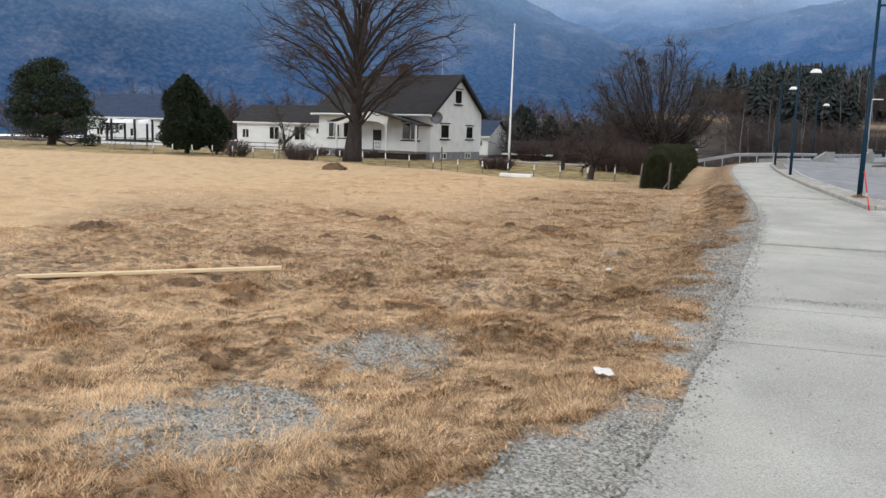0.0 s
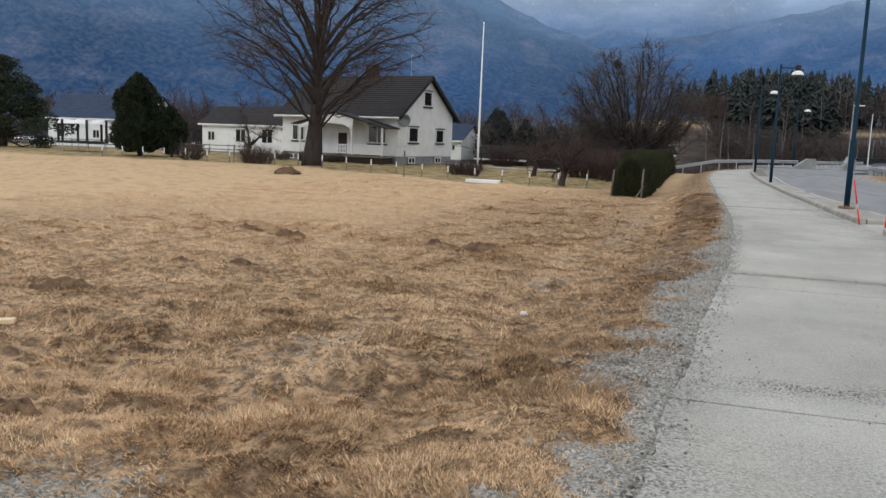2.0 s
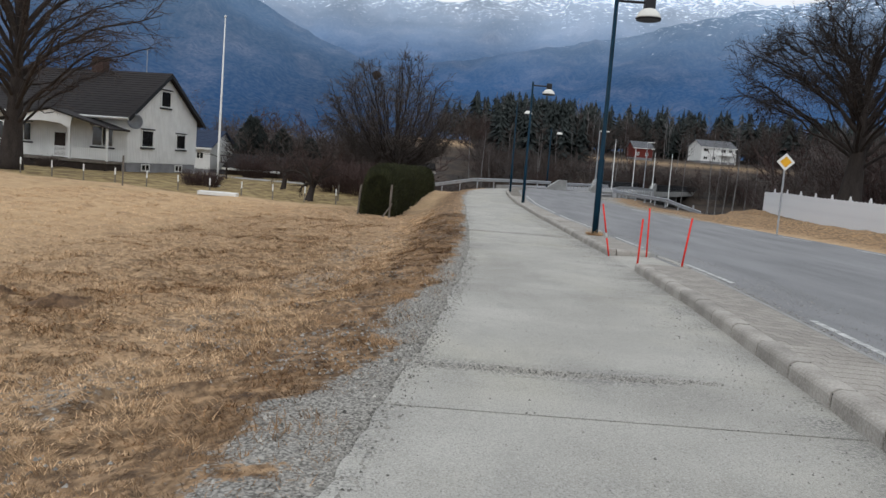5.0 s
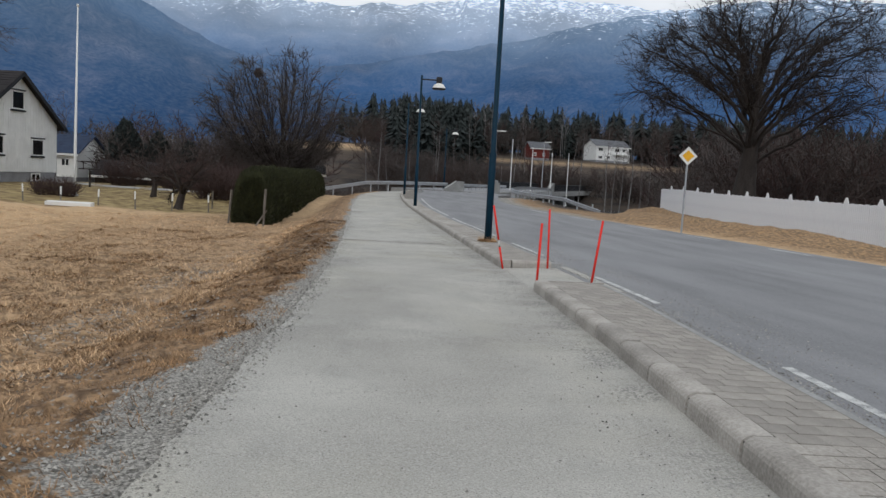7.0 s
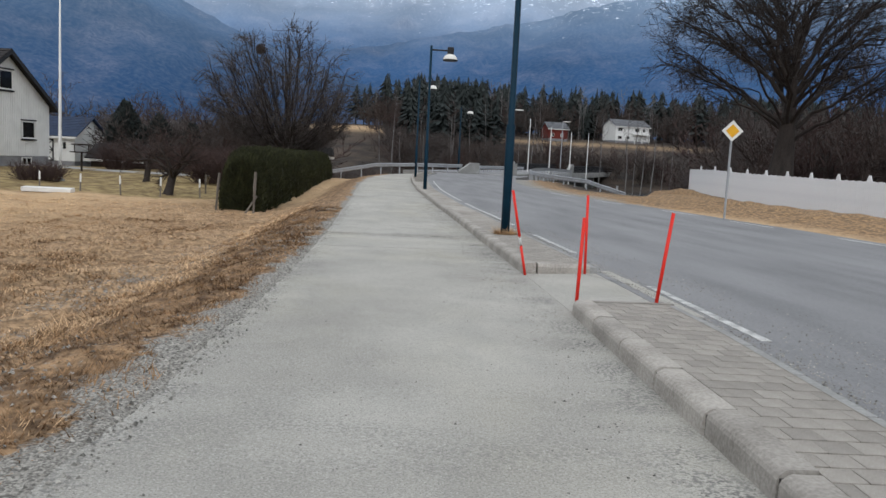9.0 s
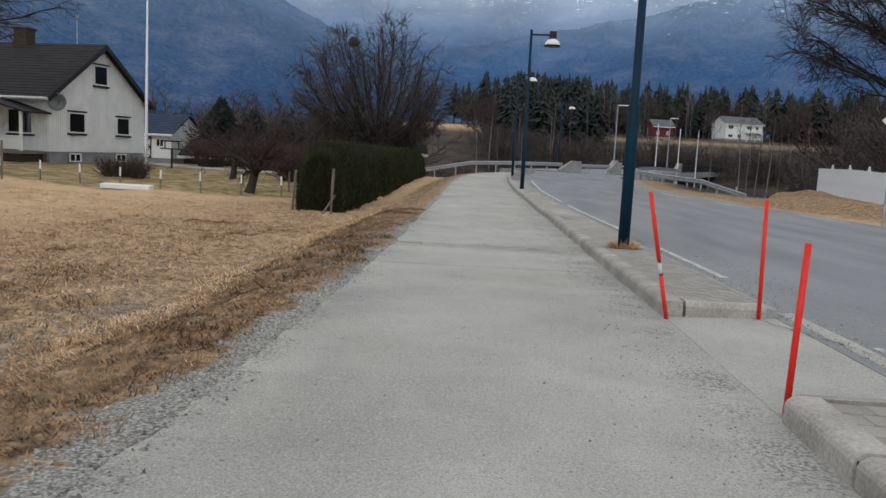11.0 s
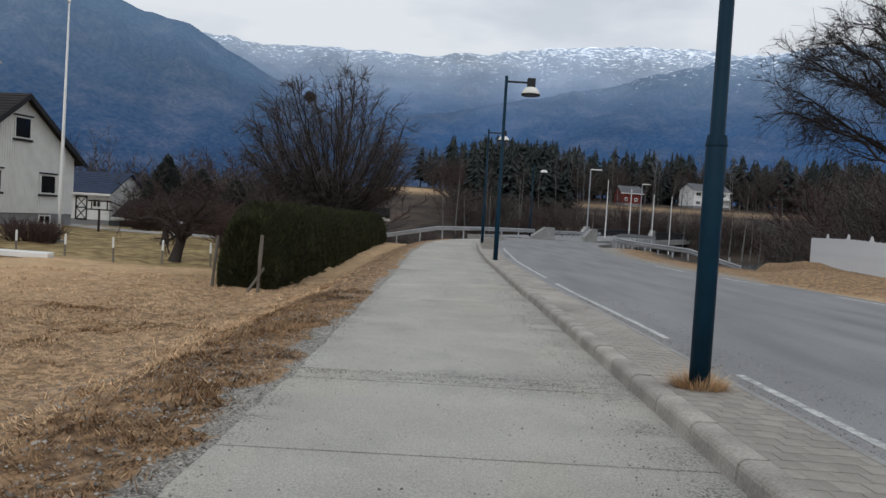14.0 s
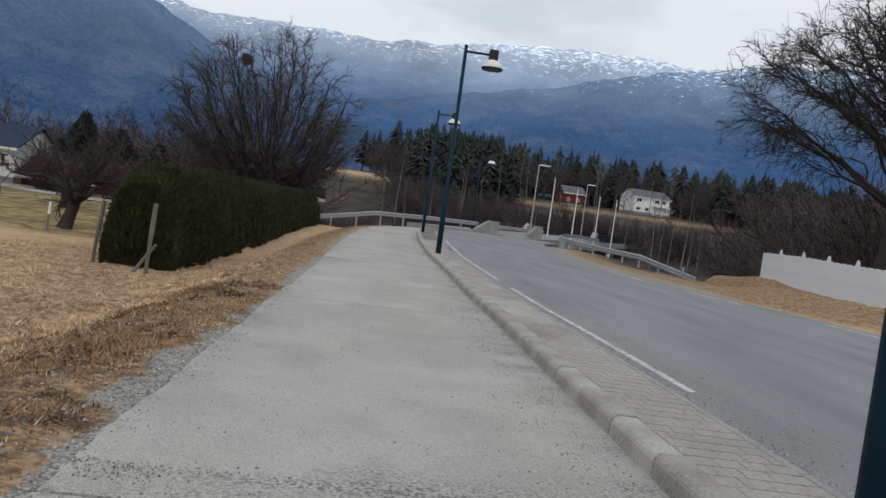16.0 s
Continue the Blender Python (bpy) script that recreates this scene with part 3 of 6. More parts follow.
# emitted haze colours: blue at the foot, pale towards the ridge
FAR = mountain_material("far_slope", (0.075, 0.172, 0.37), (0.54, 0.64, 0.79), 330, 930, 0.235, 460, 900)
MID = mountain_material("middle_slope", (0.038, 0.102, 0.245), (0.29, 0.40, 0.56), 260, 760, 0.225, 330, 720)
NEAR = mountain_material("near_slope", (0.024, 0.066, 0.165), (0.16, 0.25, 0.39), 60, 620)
mountain("mountain_far", 4200, ((-100, 8), (-40, 11), (-20, 11.5), (-14.3, 11.3), (-7, 11.4), (-1, 11.3), (5.5, 12.0), (12.7, 12.5), (17.3, 12.4), (20.3, 11.8), (24, 12), (30, 11.4), (45, 10), (100, 7)), FAR, "distant forested mountain in painted blue haze with snow streaks near the top", seed=4)
mountain("mountain_middle", 3300, ((-100, 2), (-10, 6), (0, 7.4), (8.7, 9.2), (14.7, 10.5), (20.3, 11.7), (26.2, 12.3), (35, 12.0), (50, 10), (100, 7)), MID, "dark wooded mountain ridge in painted blue haze with scattered snow patches", seed=12)
mountain("mountain_near", 2500, ((-100, 16), (-45, 17), (-28, 14.4), (-21.4, 12.7), (-17.1, 11.6), (-13.2, 9.7), (-10, 8.2), (-6.7, 6.9), (0, 4.6), (8, 3.0), (100, 2.0)), NEAR, "dark wooded mountain spur in painted blue haze", seed=7)


# ---- trees ----
def branch_mesh(segs, sides_of):
    """One mesh out of tapered branch pieces (start, end, r0, r1)."""
    verts, faces = [], []
    for p, q, r0, r1 in segs:
        sides = sides_of(r0)
        d = q - p
        if d.length < 1e-6:
            continue
        rot = d.to_track_quat("Z", "Y")
        base = len(verts)
        for c, r in ((p, r0), (q, r1)):
            for k in range(sides):
                a = math.tau * k / sides
                verts.append(c + rot @ Vector((math.cos(a) * r, math.sin(a) * r, 0)))
        for k in range(sides):
            faces.append((base + k, base + (k + 1) % sides, base + sides + (k + 1) % sides, base + sides + k))
    return verts, faces


def grow(rng, start, direction, length, radius, level, spec, out):
    """A limb that bends and forks; spec holds the habit of the tree."""
    steps = spec["steps"][level]
    p, d = Vector(start), Vector(direction).normalized()
    seg = length / steps
    levels = len(spec["steps"])
    for i in range(steps):
        r0 = radius * (1 - spec["taper"] * i / steps)
        r1 = radius * (1 - spec["taper"] * (i + 1) / steps)
        wob = spec["wobble"][level]
        d = (d + Vector((rng.gauss(0, wob), rng.gauss(0, wob), rng.gauss(0, wob) + spec["lift"][level]))).normalized()
        q = p + d * seg
        out[level].append((p.copy(), q.copy(), r0, r1))
        p = q
        if level + 1 < levels and (i + 1) / steps > spec["bare"][level]:
            count = spec["kids"][level]
            for _ in range(int(count) + (rng.random() < count % 1)):
                side = d.orthogonal().normalized()
                side.rotate(Matrix.Rotation(rng.random() * math.tau, 3, d))
                ang = radians(rng.uniform(*spec["angle"][level]))
                nd = d * math.cos(ang) + side * math.sin(ang)
                frac = 1 - spec["short"] * i / steps
                grow(rng, p, nd, length * spec["ratio"][level] * frac * rng.uniform(0.7, 1.15), max(r1 * spec["thin"], spec["least"]), level + 1, spec, out)


def bare_tree(name, at, trunk_h, trunk_r, limbs, spec, bark, twig, label, seed, group="", flare=1.5, droop=0.0):
    """A leafless tree: trunk with limbs, and a crown of twigs."""
    rng = random.Random(seed)
    thing = empty(name, pose(*at), label, "tree", group)
    levels = len(spec["steps"])
    out = [[] for _ in range(levels)]
    bm = bmesh.new()
    n = 10
    lean = Vector((rng.gauss(0, 0.03), rng.gauss(0, 0.03), 0))
    pts = [Vector((0, 0, -0.25)) + Vector((lean.x * k, lean.y * k, (trunk_h + 0.25) * k / n)) for k in range(n + 1)]
    thin = 0.75 if "leader" in spec else 0.12
    radii = [trunk_r * (1 + (flare - 1) * (1 - k / n) ** 4) * (1 - thin * k / n) for k in range(n + 1)]
    tube(bm, pts, radii, 12)
    twig_r = spec["least"]
    for k in range(limbs):
        a = k * 2.39996 + rng.uniform(-0.25, 0.25)
        lo, hi = spec["spread"]
        f = (k + 0.5) / limbs if "leader" in spec else (k * 0.7549 + 0.31) % 1
        tilt = radians((hi - (hi - lo) * f if "leader" in spec else lo + (hi - lo) * f ** 0.8) + rng.uniform(-5, 5))
        d = Vector((math.cos(a) * math.sin(tilt), math.sin(a) * math.sin(tilt), math.cos(tilt)))
        low, high = spec["from"]
        u = low + (high - low) * f if "leader" in spec else rng.uniform(low, high)
        i = min(int(u * n), n - 1)
        start = pts[i].lerp(pts[i + 1], u * n - i)
        size = spec["limb"] * rng.uniform(0.85, 1.1) * (1 - spec["leader"] * f if "leader" in spec else 1 - 0.22 * tilt)
        grow(rng, start, d, size, trunk_r * rng.uniform(*spec["limb_r"]) * (1 - 0.5 * f if "leader" in spec else 1), 0, spec, out)
    v, f = branch_mesh([s for lev in out[:2] for s in lev], lambda r: 7 if r > 0.08 else 4)
    me = bpy.data.meshes.new("scratch")
    me.from_pydata([tuple(p) for p in v], [], f)
    bm.from_mesh(me)
    bpy.data.meshes.remove(me)
    part("trunk", bm, bark, thing, "forking trunk and limbs", True)
    v, f = branch_mesh([s for lev in out[2:] for s in lev], lambda r: 3)
    tagged(mesh_object("crown", v, f, twig, thing, True), "bare twiggy crown", kind="stuff")
    return thing


def limb_line(rng, a, b, way, wobble, steps):
    """A bent line from a to b that leaves a in the direction way."""
    d = (b - a).length
    c = a + way.normalized() * d * 0.55
    pts = [a.copy()]
    for i in range(1, steps + 1):
        t = i / steps
        w = wobble * d * (0.4 + 0.6 * t)
        pts.append(a * (1 - t) ** 2 + c * (2 * t * (1 - t)) + b * t * t + Vector((rng.gauss(0, w), rng.gauss(0, w), rng.gauss(0, w))))
    return pts


def on_line(pts, s):
    """The place and the direction at the share s of a line."""
    f = s * (len(pts) - 1)
    i = min(int(f), len(pts) - 2)
    return pts[i].lerp(pts[i + 1], f - i), (pts[i + 1] - pts[i]).normalized()


def stretch_out(out, pts, r0, r1):
    n = len(pts) - 1
    for i in range(n):
        out.append((pts[i], pts[i + 1], r0 + (r1 - r0) * i / n, r0 + (r1 - r0) * (i + 1) / n))


def crown_tree(name, at, label, bark, twig, seed, trunk, start, centre, radii, lowest, limbs, limb_r, kids, reach, rise, wobble, least, spread=0.28, flare=1.5):
    """A leafless tree whose limbs fill a crown. trunk: height, radius; start: share of the trunk where the limbs part;
    radii: sideways, upwards, downwards; reach: greatest lengths of the second, third and fourth order."""
    rng = random.Random(seed)
    thing = empty(name, pose(*at), label, "tree")
    height, girth = trunk
    centre = Vector(centre)
    bm = bmesh.new()
    n = 10
    stem = [Vector((0.12 * math.sin(2.1 * k / n) * girth * 4 + centre.x * 0.3 * (k / n) ** 2, 0.1 * math.sin(3.0 * k / n), -0.25 + (height + 0.25) * k / n)) for k in range(n + 1)]
    tube(bm, stem, [girth * (1 + (flare - 1) * (1 - k / n) ** 4) * (1 - (0.72 if height > 7 else 0.25) * (k / n) ** 1.3) for k in range(n + 1)], 14)

    def edge(d, f):
        return centre + Vector((d.x * radii[0] * f, d.y * radii[0] * f, d.z * (radii[1] if d.z > 0 else radii[2]) * f))

    big, fine = [], []
    for k in range(limbs):
        u = (k + 0.5) / limbs
        z = 0.985 - (0.985 - lowest) * u
        a = k * 2.39996 + rng.uniform(-0.3, 0.3)
        q = math.sqrt(max(0.0, 1 - z * z))
        d = Vector((math.cos(a) * q, math.sin(a) * q, z))
        part_at = 1 - (1 - start) * min(1, u * rng.uniform(0.8, 1.15))
        p, way = on_line(stem, part_at)
        end = edge(d, rng.uniform(0.74, 0.95))
        out = Vector((d.x, d.y, 0))
        line = limb_line(rng, p, end, Vector((0, 0, 1)) * (rise + 0.8 * max(z, 0)) + out * (1.15 - 0.3 * z), wobble[0], 9)
        r0 = limb_r * rng.uniform(0.65, 1.2) * (1.0 - 0.25 * u)
        stretch_out(big, line, r0, least * 2)
        for _ in range(kids[0]):
            s = rng.uniform(0.22, 0.97)
            p, way = on_line(line, s)
            d1 = (d + Vector((rng.gauss(0, spread), rng.gauss(0, spread), rng.gauss(0, spread)))).normalized()
            v = edge(d1, rng.uniform(0.72, 1.03)) - p
            if v.length > reach[0]:
                v *= reach[0] * rng.uniform(0.75, 1.0) / v.length
            sprig = limb_line(rng, p, p + v, way + Vector((rng.gauss(0, 0.5), rng.gauss(0, 0.5), rng.gauss(0, 0.4))), wobble[1], 5)
            r1 = max((r0 + (least * 2 - r0) * s) * 0.5, least * 1.4)
            stretch_out(big, sprig, r1, least)
            for _ in range(kids[1]):
                p, way = on_line(sprig, rng.uniform(0.15, 1.0))
                outward = (p - centre).normalized()
                g = way * 0.7 + outward * 0.45 + Vector((rng.gauss(0, 0.5), rng.gauss(0, 0.5), rng.gauss(0, 0.45)))
                twig_line = limb_line(rng, p, p + g.normalized() * reach[1] * rng.uniform(0.5, 1.1), way, wobble[2], 3)
                stretch_out(fine, twig_line, least, least * 0.6)
                for _ in range(kids[2]):
                    p2, way2 = on_line(twig_line, rng.uniform(0.2, 1.0))
                    g = way2 * 0.8 + outward * 0.2 + Vector((rng.gauss(0, 0.5), rng.gauss(0, 0.5), rng.gauss(0, 0.45)))
                    stretch_out(fine, limb_line(rng, p2, p2 + g.normalized() * reach[2] * rng.uniform(0.5, 1.1), way2, 0.05, 2), least * 0.75, least * 0.4)
    v, f = branch_mesh(big, lambda r: 8 if r > 0.15 else 5 if r > 0.05 else 3)
    me = bpy.data.meshes.new("scratch")
    me.from_pydata([tuple(p) for p in v], [], f)
    bm.from_mesh(me)
    bpy.data.meshes.remove(me)
    part("trunk", bm, bark, thing, "forking trunk and limbs", True)
    v, f = branch_mesh(fine, lambda r: 3)
    tagged(mesh_object("crown", v, f, twig, thing, True), "bare twiggy crown", kind="stuff")
    return thing


APPLE = dict(steps=(5, 4, 4), taper=0.7, wobble=(0.2, 0.25, 0.25), lift=(0.02, 0.04, 0.05), bare=(0.2, 0.0), kids=(2.6, 2.6), angle=((30, 70), (30, 75)),
             ratio=(0.5, 0.55), short=0.3, thin=0.6, least=0.010, spread=(22, 78), limb=3.0, limb_r=(0.4, 0.6))
APPLE["from"] = (0.8, 1.0)
THICKET = dict(steps=(5, 4, 4), taper=0.75, wobble=(0.1, 0.15, 0.18), lift=(0.04, 0.04, 0.03), bare=(0.25, 0.0), kids=(2.0, 2.0), angle=((18, 45), (20, 50)),
               ratio=(0.5, 0.5), short=0.35, thin=0.55, least=0.024, spread=(4, 45), limb=5.5, limb_r=(0.4, 0.7))
THICKET["from"] = (0.3, 1.0)

crown_tree("maple_tree", (-28.3, 62.4, gz(-28.3, 62.4)), "large leafless tree with a broad crown beside the farmhouse", BARK, TWIG, 3,
           (10.0, 0.62), 0.26, (0.8, 0, 10.6), (9.8, 8.4, 5.6), -0.62, 38, 0.19, (10, 7, 2), (3.8, 1.5, 0.8), 1.25, (0.012, 0.03, 0.06), 0.014, 0.2)
crown_tree("round_tree", (-4.6, 88.0, gz(-4.6, 88.0)), "leafless round-crowned tree behind the hedge", BARK, TWIG_GREY, 5,
           (2.9, 0.48), 0.55, (-0.4, 0, 7.1), (7.2, 6.2, 5.0), -0.84, 72, 0.105, (10, 8, 2), (2.6, 1.2, 0.6), 0.12, (0.008, 0.02, 0.05), 0.0145, 0.20)
crown_tree("oak_tree", (34.4, 76.0, gz(34.4, 76.0)), "big dark leafless tree behind the white fence", BARK, BARK, 11,
           (10.0, 0.92), 0.42, (0.3, 0, 12.0), (11.8, 7.2, 6.6), -0.36, 32, 0.21, (14, 9, 3), (4.2, 1.6, 0.9), 1.0, (0.022, 0.045, 0.08), 0.0165, 0.26, 1.4)
bare_tree("apple_tree", (-8.1, 62.1, gz(-8.1, 62.1)), 1.1, 0.24, 7, APPLE, BARK, TWIG_RED, "low crooked leafless apple tree on the lawn", 21, "apple trees")
bare_tree("apple_tree", (-11.9, 72, gz(-11.9, 72)), 1.1, 0.2, 7, APPLE, BARK, TWIG_RED, "low crooked leafless apple tree by the driveway", 22, "apple trees")
bare_tree("apple_tree", (-50.5, 90, gz(-50.5, 90)), 1.4, 0.2, 7, dict(APPLE, limb=5.2), BARK, TWIG, "small leafless fruit tree by the white house", 23, "apple trees")


def leafy(name, at, label, category, outline, mat, count, leaf, seed, core=0.74, up=0.4, trunk=None):
    """An evergreen body: a dark inner mass and many small leaf sprays over its uneven surface. outline(a, u) gives the radius."""
    rng = np.random.RandomState(seed)
    thing = empty(name, pose(*at), label, category)
    h = outline.height
    verts, faces = [], []
    rings, sides = 18, 28
    for i in range(rings + 1):
        for k in range(sides):
            a = math.tau * k / sides
            x, y = outline(a, i / rings)
            verts.append((x * core, y * core, h * (0.02 + 0.95 * i / rings)))
    faces = [(i * sides + k, i * sides + (k + 1) % sides, (i + 1) * sides + (k + 1) % sides, (i + 1) * sides + k) for i in range(rings) for k in range(sides)]
    faces.append(tuple(rings * sides + k for k in range(sides)))
    mesh_object("inner_growth", verts, faces, mat, thing)
    verts, faces = [], []
    for _ in range(count):
        a, u = rng.rand() * math.tau, rng.rand() ** 0.85
        x, y = outline(a, u)
        lump = 1 + 0.20 * noise.noise(Vector((x * 1.3 + at[0], y * 1.3 + at[1], u * h * 1.3))) + 0.07 * rng.randn()
        s = leaf * (0.6 + 0.8 * rng.rand())
        c = np.array((x * lump * 0.97, y * lump * 0.97, h * u * (1 + 0.02 * rng.randn())))
        out = np.array((x, y, up * h * 0.3))
        out = out / (np.linalg.norm(out) + 1e-6) + rng.randn(3) * 0.45
        out /= np.linalg.norm(out)
        side = np.cross(out, rng.randn(3))
        side /= np.linalg.norm(side)
        n0 = len(verts)
        verts += [c - side * s * 0.35, c + side * s * 0.35, c + out * s + side * s * 0.12, c + out * s * 1.1 - side * s * 0.1]
        faces.append((n0, n0 + 1, n0 + 2, n0 + 3))
    mesh_object("leaves", verts, faces, mat, thing)
    if trunk:
        bm = bmesh.new()
        tube(bm, [(0, 0, -0.2 - trunk[0]), (0.03, 0, -trunk[0] / 2), (0.05, 0.02, h * 0.3)], [trunk[1] * 1.2, trunk[1], trunk[1] * 0.7], 8)
        part("trunk", bm, BARK, thing, smooth_faces=True)
    return thing


class Outline:
    """The silhouette of an evergreen: radii, height and a profile by height."""

    def __init__(self, rx, ry, height, profile, square=2.0, seed=0.0):
        self.rx, self.ry, self.height, self.profile, self.square, self.seed = rx, ry, height, profile, square, seed

    def __call__(self, a, u):
        c, s = math.cos(a), math.sin(a)
        k = (abs(c) ** self.square + abs(s) ** self.square) ** (-1 / self.square)
        w = float(np.interp(u, [p for p, q in self.profile], [q for p, q in self.profile]))
        w *= 1 + 0.34 * noise.noise(Vector((c * 1.6 + self.seed, s * 1.6, u * 3.5))) + 0.12 * noise.noise(Vector((c * 5 + self.seed, s * 5, u * 9)))
        return c * k * w * self.rx, s * k * w * self.ry


leafy("conifer_bush", (-46.9, 65.3, gz(-46.9, 65.3) + 0.3), "dark green oval thuja tree at the field edge", "tree", Outline(2.15, 2.15, 6.8, ((0, 0.5), (0.1, 0.85), (0.3, 1.0), (0.55, 0.9), (0.8, 0.6), (0.93, 0.32), (1, 0.06))), THUJA, 26000, 0.15, 31, trunk=(0.4, 0.25))
leafy("conifer_bush", (-44.3, 66.3, gz(-44.3, 66.3) + 0.2), "smaller loose green thuja beside the oval one", "tree", Outline(1.25, 1.25, 4.2, ((0, 0.4), (0.2, 0.8), (0.5, 1.0), (0.8, 0.6), (1, 0.1)), seed=3), THUJA, 7000, 0.17, 32, core=0.5, trunk=(0.3, 0.15))


def pine(x, y, label, seed):
    """A broad low-branching conifer: crooked limbs that carry separate pads of needles."""
    rng = np.random.RandomState(seed)
    thing = empty("spreading_conifer", pose(x, y, gz(x, y)), label, "tree")
    bm = bmesh.new()
    tube(bm, [(0, 0, -0.3), (0.3, 0, 1.2), (0.1, 0, 2.6), (-0.4, 0, 4.6), (-0.3, 0, 7.6)], [0.55, 0.42, 0.36, 0.26, 0.1], 10)
    pads = []
    for k in range(44):
        u = (k + 0.5) / 44
        a = k * 2.39996
        wide = 6.0 * (1 - u) ** 0.55 * (0.45 + 0.55 * rng.rand()) + 0.5
        pads.append((math.cos(a) * wide + (1.6 if u < 0.25 else -0.4), math.sin(a) * wide * 0.8, 1.7 + 7.0 * u + 0.5 * rng.randn(), 1.0 + 0.9 * rng.rand()))
    verts, faces = [], []
    for px, py, pz, r in pads:
        z0 = max(0.9, pz - 1.4)
        tube(bm, [(0.1, 0, min(z0, 6.8)), (px * 0.5, py * 0.5, pz - 0.6), (px, py, pz)], [0.13, 0.09, 0.03], 5)
        for _ in range(620):
            d = rng.randn(3)
            d /= np.linalg.norm(d)
            c = np.array((px, py, pz)) + d * np.array((r, r, r * 0.62)) * rng.rand() ** 0.4
            g = d + rng.randn(3) * 0.5 + np.array((0, 0, 0.3))
            g /= np.linalg.norm(g)
            side = np.cross(g, rng.randn(3))
            side /= np.linalg.norm(side)
            q = 0.24 * (0.6 + 0.8 * rng.rand())
            n0 = len(verts)
            verts += [c - side * q * 0.3, c + side * q * 0.3, c + g * q]
            faces.append((n0, n0 + 1, n0 + 2))
    part("trunk", bm, BARK, thing, "low forking trunk and limbs", True)
    tagged(mesh_object("needles", verts, faces, THUJA, thing), "dark green needle pads", kind="stuff")


pine(-72.5, 75, "broad dark green conifer with low spreading branches", 33)


def hedge(y0, y1):
    """A clipped hedge along the path, rounded at the near end."""
    rng = np.random.RandomState(41)
    thing = empty("hedge", pose(0, 0, 0), "long clipped dark green hedge beside the path", "hedge")
    cx = lambda y: np.interp(y, (51, 60, 75, 89), (-2.6, -2.4, -1.95, -1.3))
    top = lambda y: np.interp(y, (51, 60, 75, 89), (0.92, 0.92, 0.86, 0.84))
    verts, faces = [], []
    ys = np.arange(y0, y1 + 0.01, 0.5)
    ring = 14
    for y in ys:
        end = min(1.0, ((y - y0) / 1.2 + 0.02) ** 0.5, ((y1 - y) / 1.2 + 0.02) ** 0.5)
        g = float(path_z(y)) - 1.1
        for k in range(ring):
            a = math.pi * k / (ring - 1)
            c, s = math.cos(a), math.sin(a)
            q = (abs(c) ** 2.6 + abs(s) ** 2.6) ** (-1 / 2.6)
            verts.append((float(cx(y)) + c * q * 0.98 * (0.55 + 0.45 * end), y, g + (float(top(y)) - 0.06 - g) * s * q * (0.75 + 0.25 * end)))
    n = len(ys)
    faces = [(i * ring + k, i * ring + k + 1, (i + 1) * ring + k + 1, (i + 1) * ring + k) for i in range(n - 1) for k in range(ring - 1)]
    faces += [tuple(range(ring - 1, -1, -1)), tuple((n - 1) * ring + k for k in range(ring))]
    mesh_object("inner_growth", verts, faces, HEDGE, thing)
    verts, faces = [], []
    for _ in range(120000):
        y = y0 + (y1 - y0) * rng.rand() ** 1.5
        a = math.pi * rng.rand()
        cap = rng.rand() < 0.09
        if cap:
            y = y0
        end = min(1.0, ((y - y0) / 1.2 + 0.02) ** 0.5, ((y1 - y) / 1.2 + 0.02) ** 0.5)
        g = float(path_z(y)) - 1.1
        c, s = math.cos(a), math.sin(a)
        q = (abs(c) ** 2.6 + abs(s) ** 2.6) ** (-1 / 2.6)
        w = 1 + 0.09 * noise.noise(Vector((c * 1.5, y * 1.1, s * 2.0))) + 0.05 * math.sin(y * 5.2 + 0.8 * math.sin(y)) + 0.05 * noise.noise(Vector((c * 5, y * 4, s * 5))) + 0.03 * rng.randn()
        p = np.array((float(cx(y)) + c * q * (0.55 + 0.45 * end) * w, y, g + (float(top(y)) - g) * s * q * (0.75 + 0.25 * end) * (0.5 + 0.5 * w)))
        if cap:
            k = rng.rand() ** 0.5
            p = np.array((float(cx(y)) + (p[0] - float(cx(y))) * k * 1.1, y0 - 0.05 - 0.25 * (1 - k * k) + 0.06 * rng.randn(), g + (p[2] - g) * k * 1.05))
        d = np.array((c * 0.8, -0.7 if cap else 0.0, s * 0.4 + 1.0)) + rng.randn(3) * 0.38
        d /= np.linalg.norm(d)
        side = np.cross(d, rng.randn(3))
        side /= np.linalg.norm(side)
        z = 0.15 * (0.5 + 0.8 * rng.rand())
        n0 = len(verts)
        verts += [p - side * z * 0.13, p + side * z * 0.13, p + d * z]
        faces.append((n0, n0 + 1, n0 + 2))
    mesh_object("leaves", verts, faces, HEDGE, thing)


hedge(52.0, 89.0)


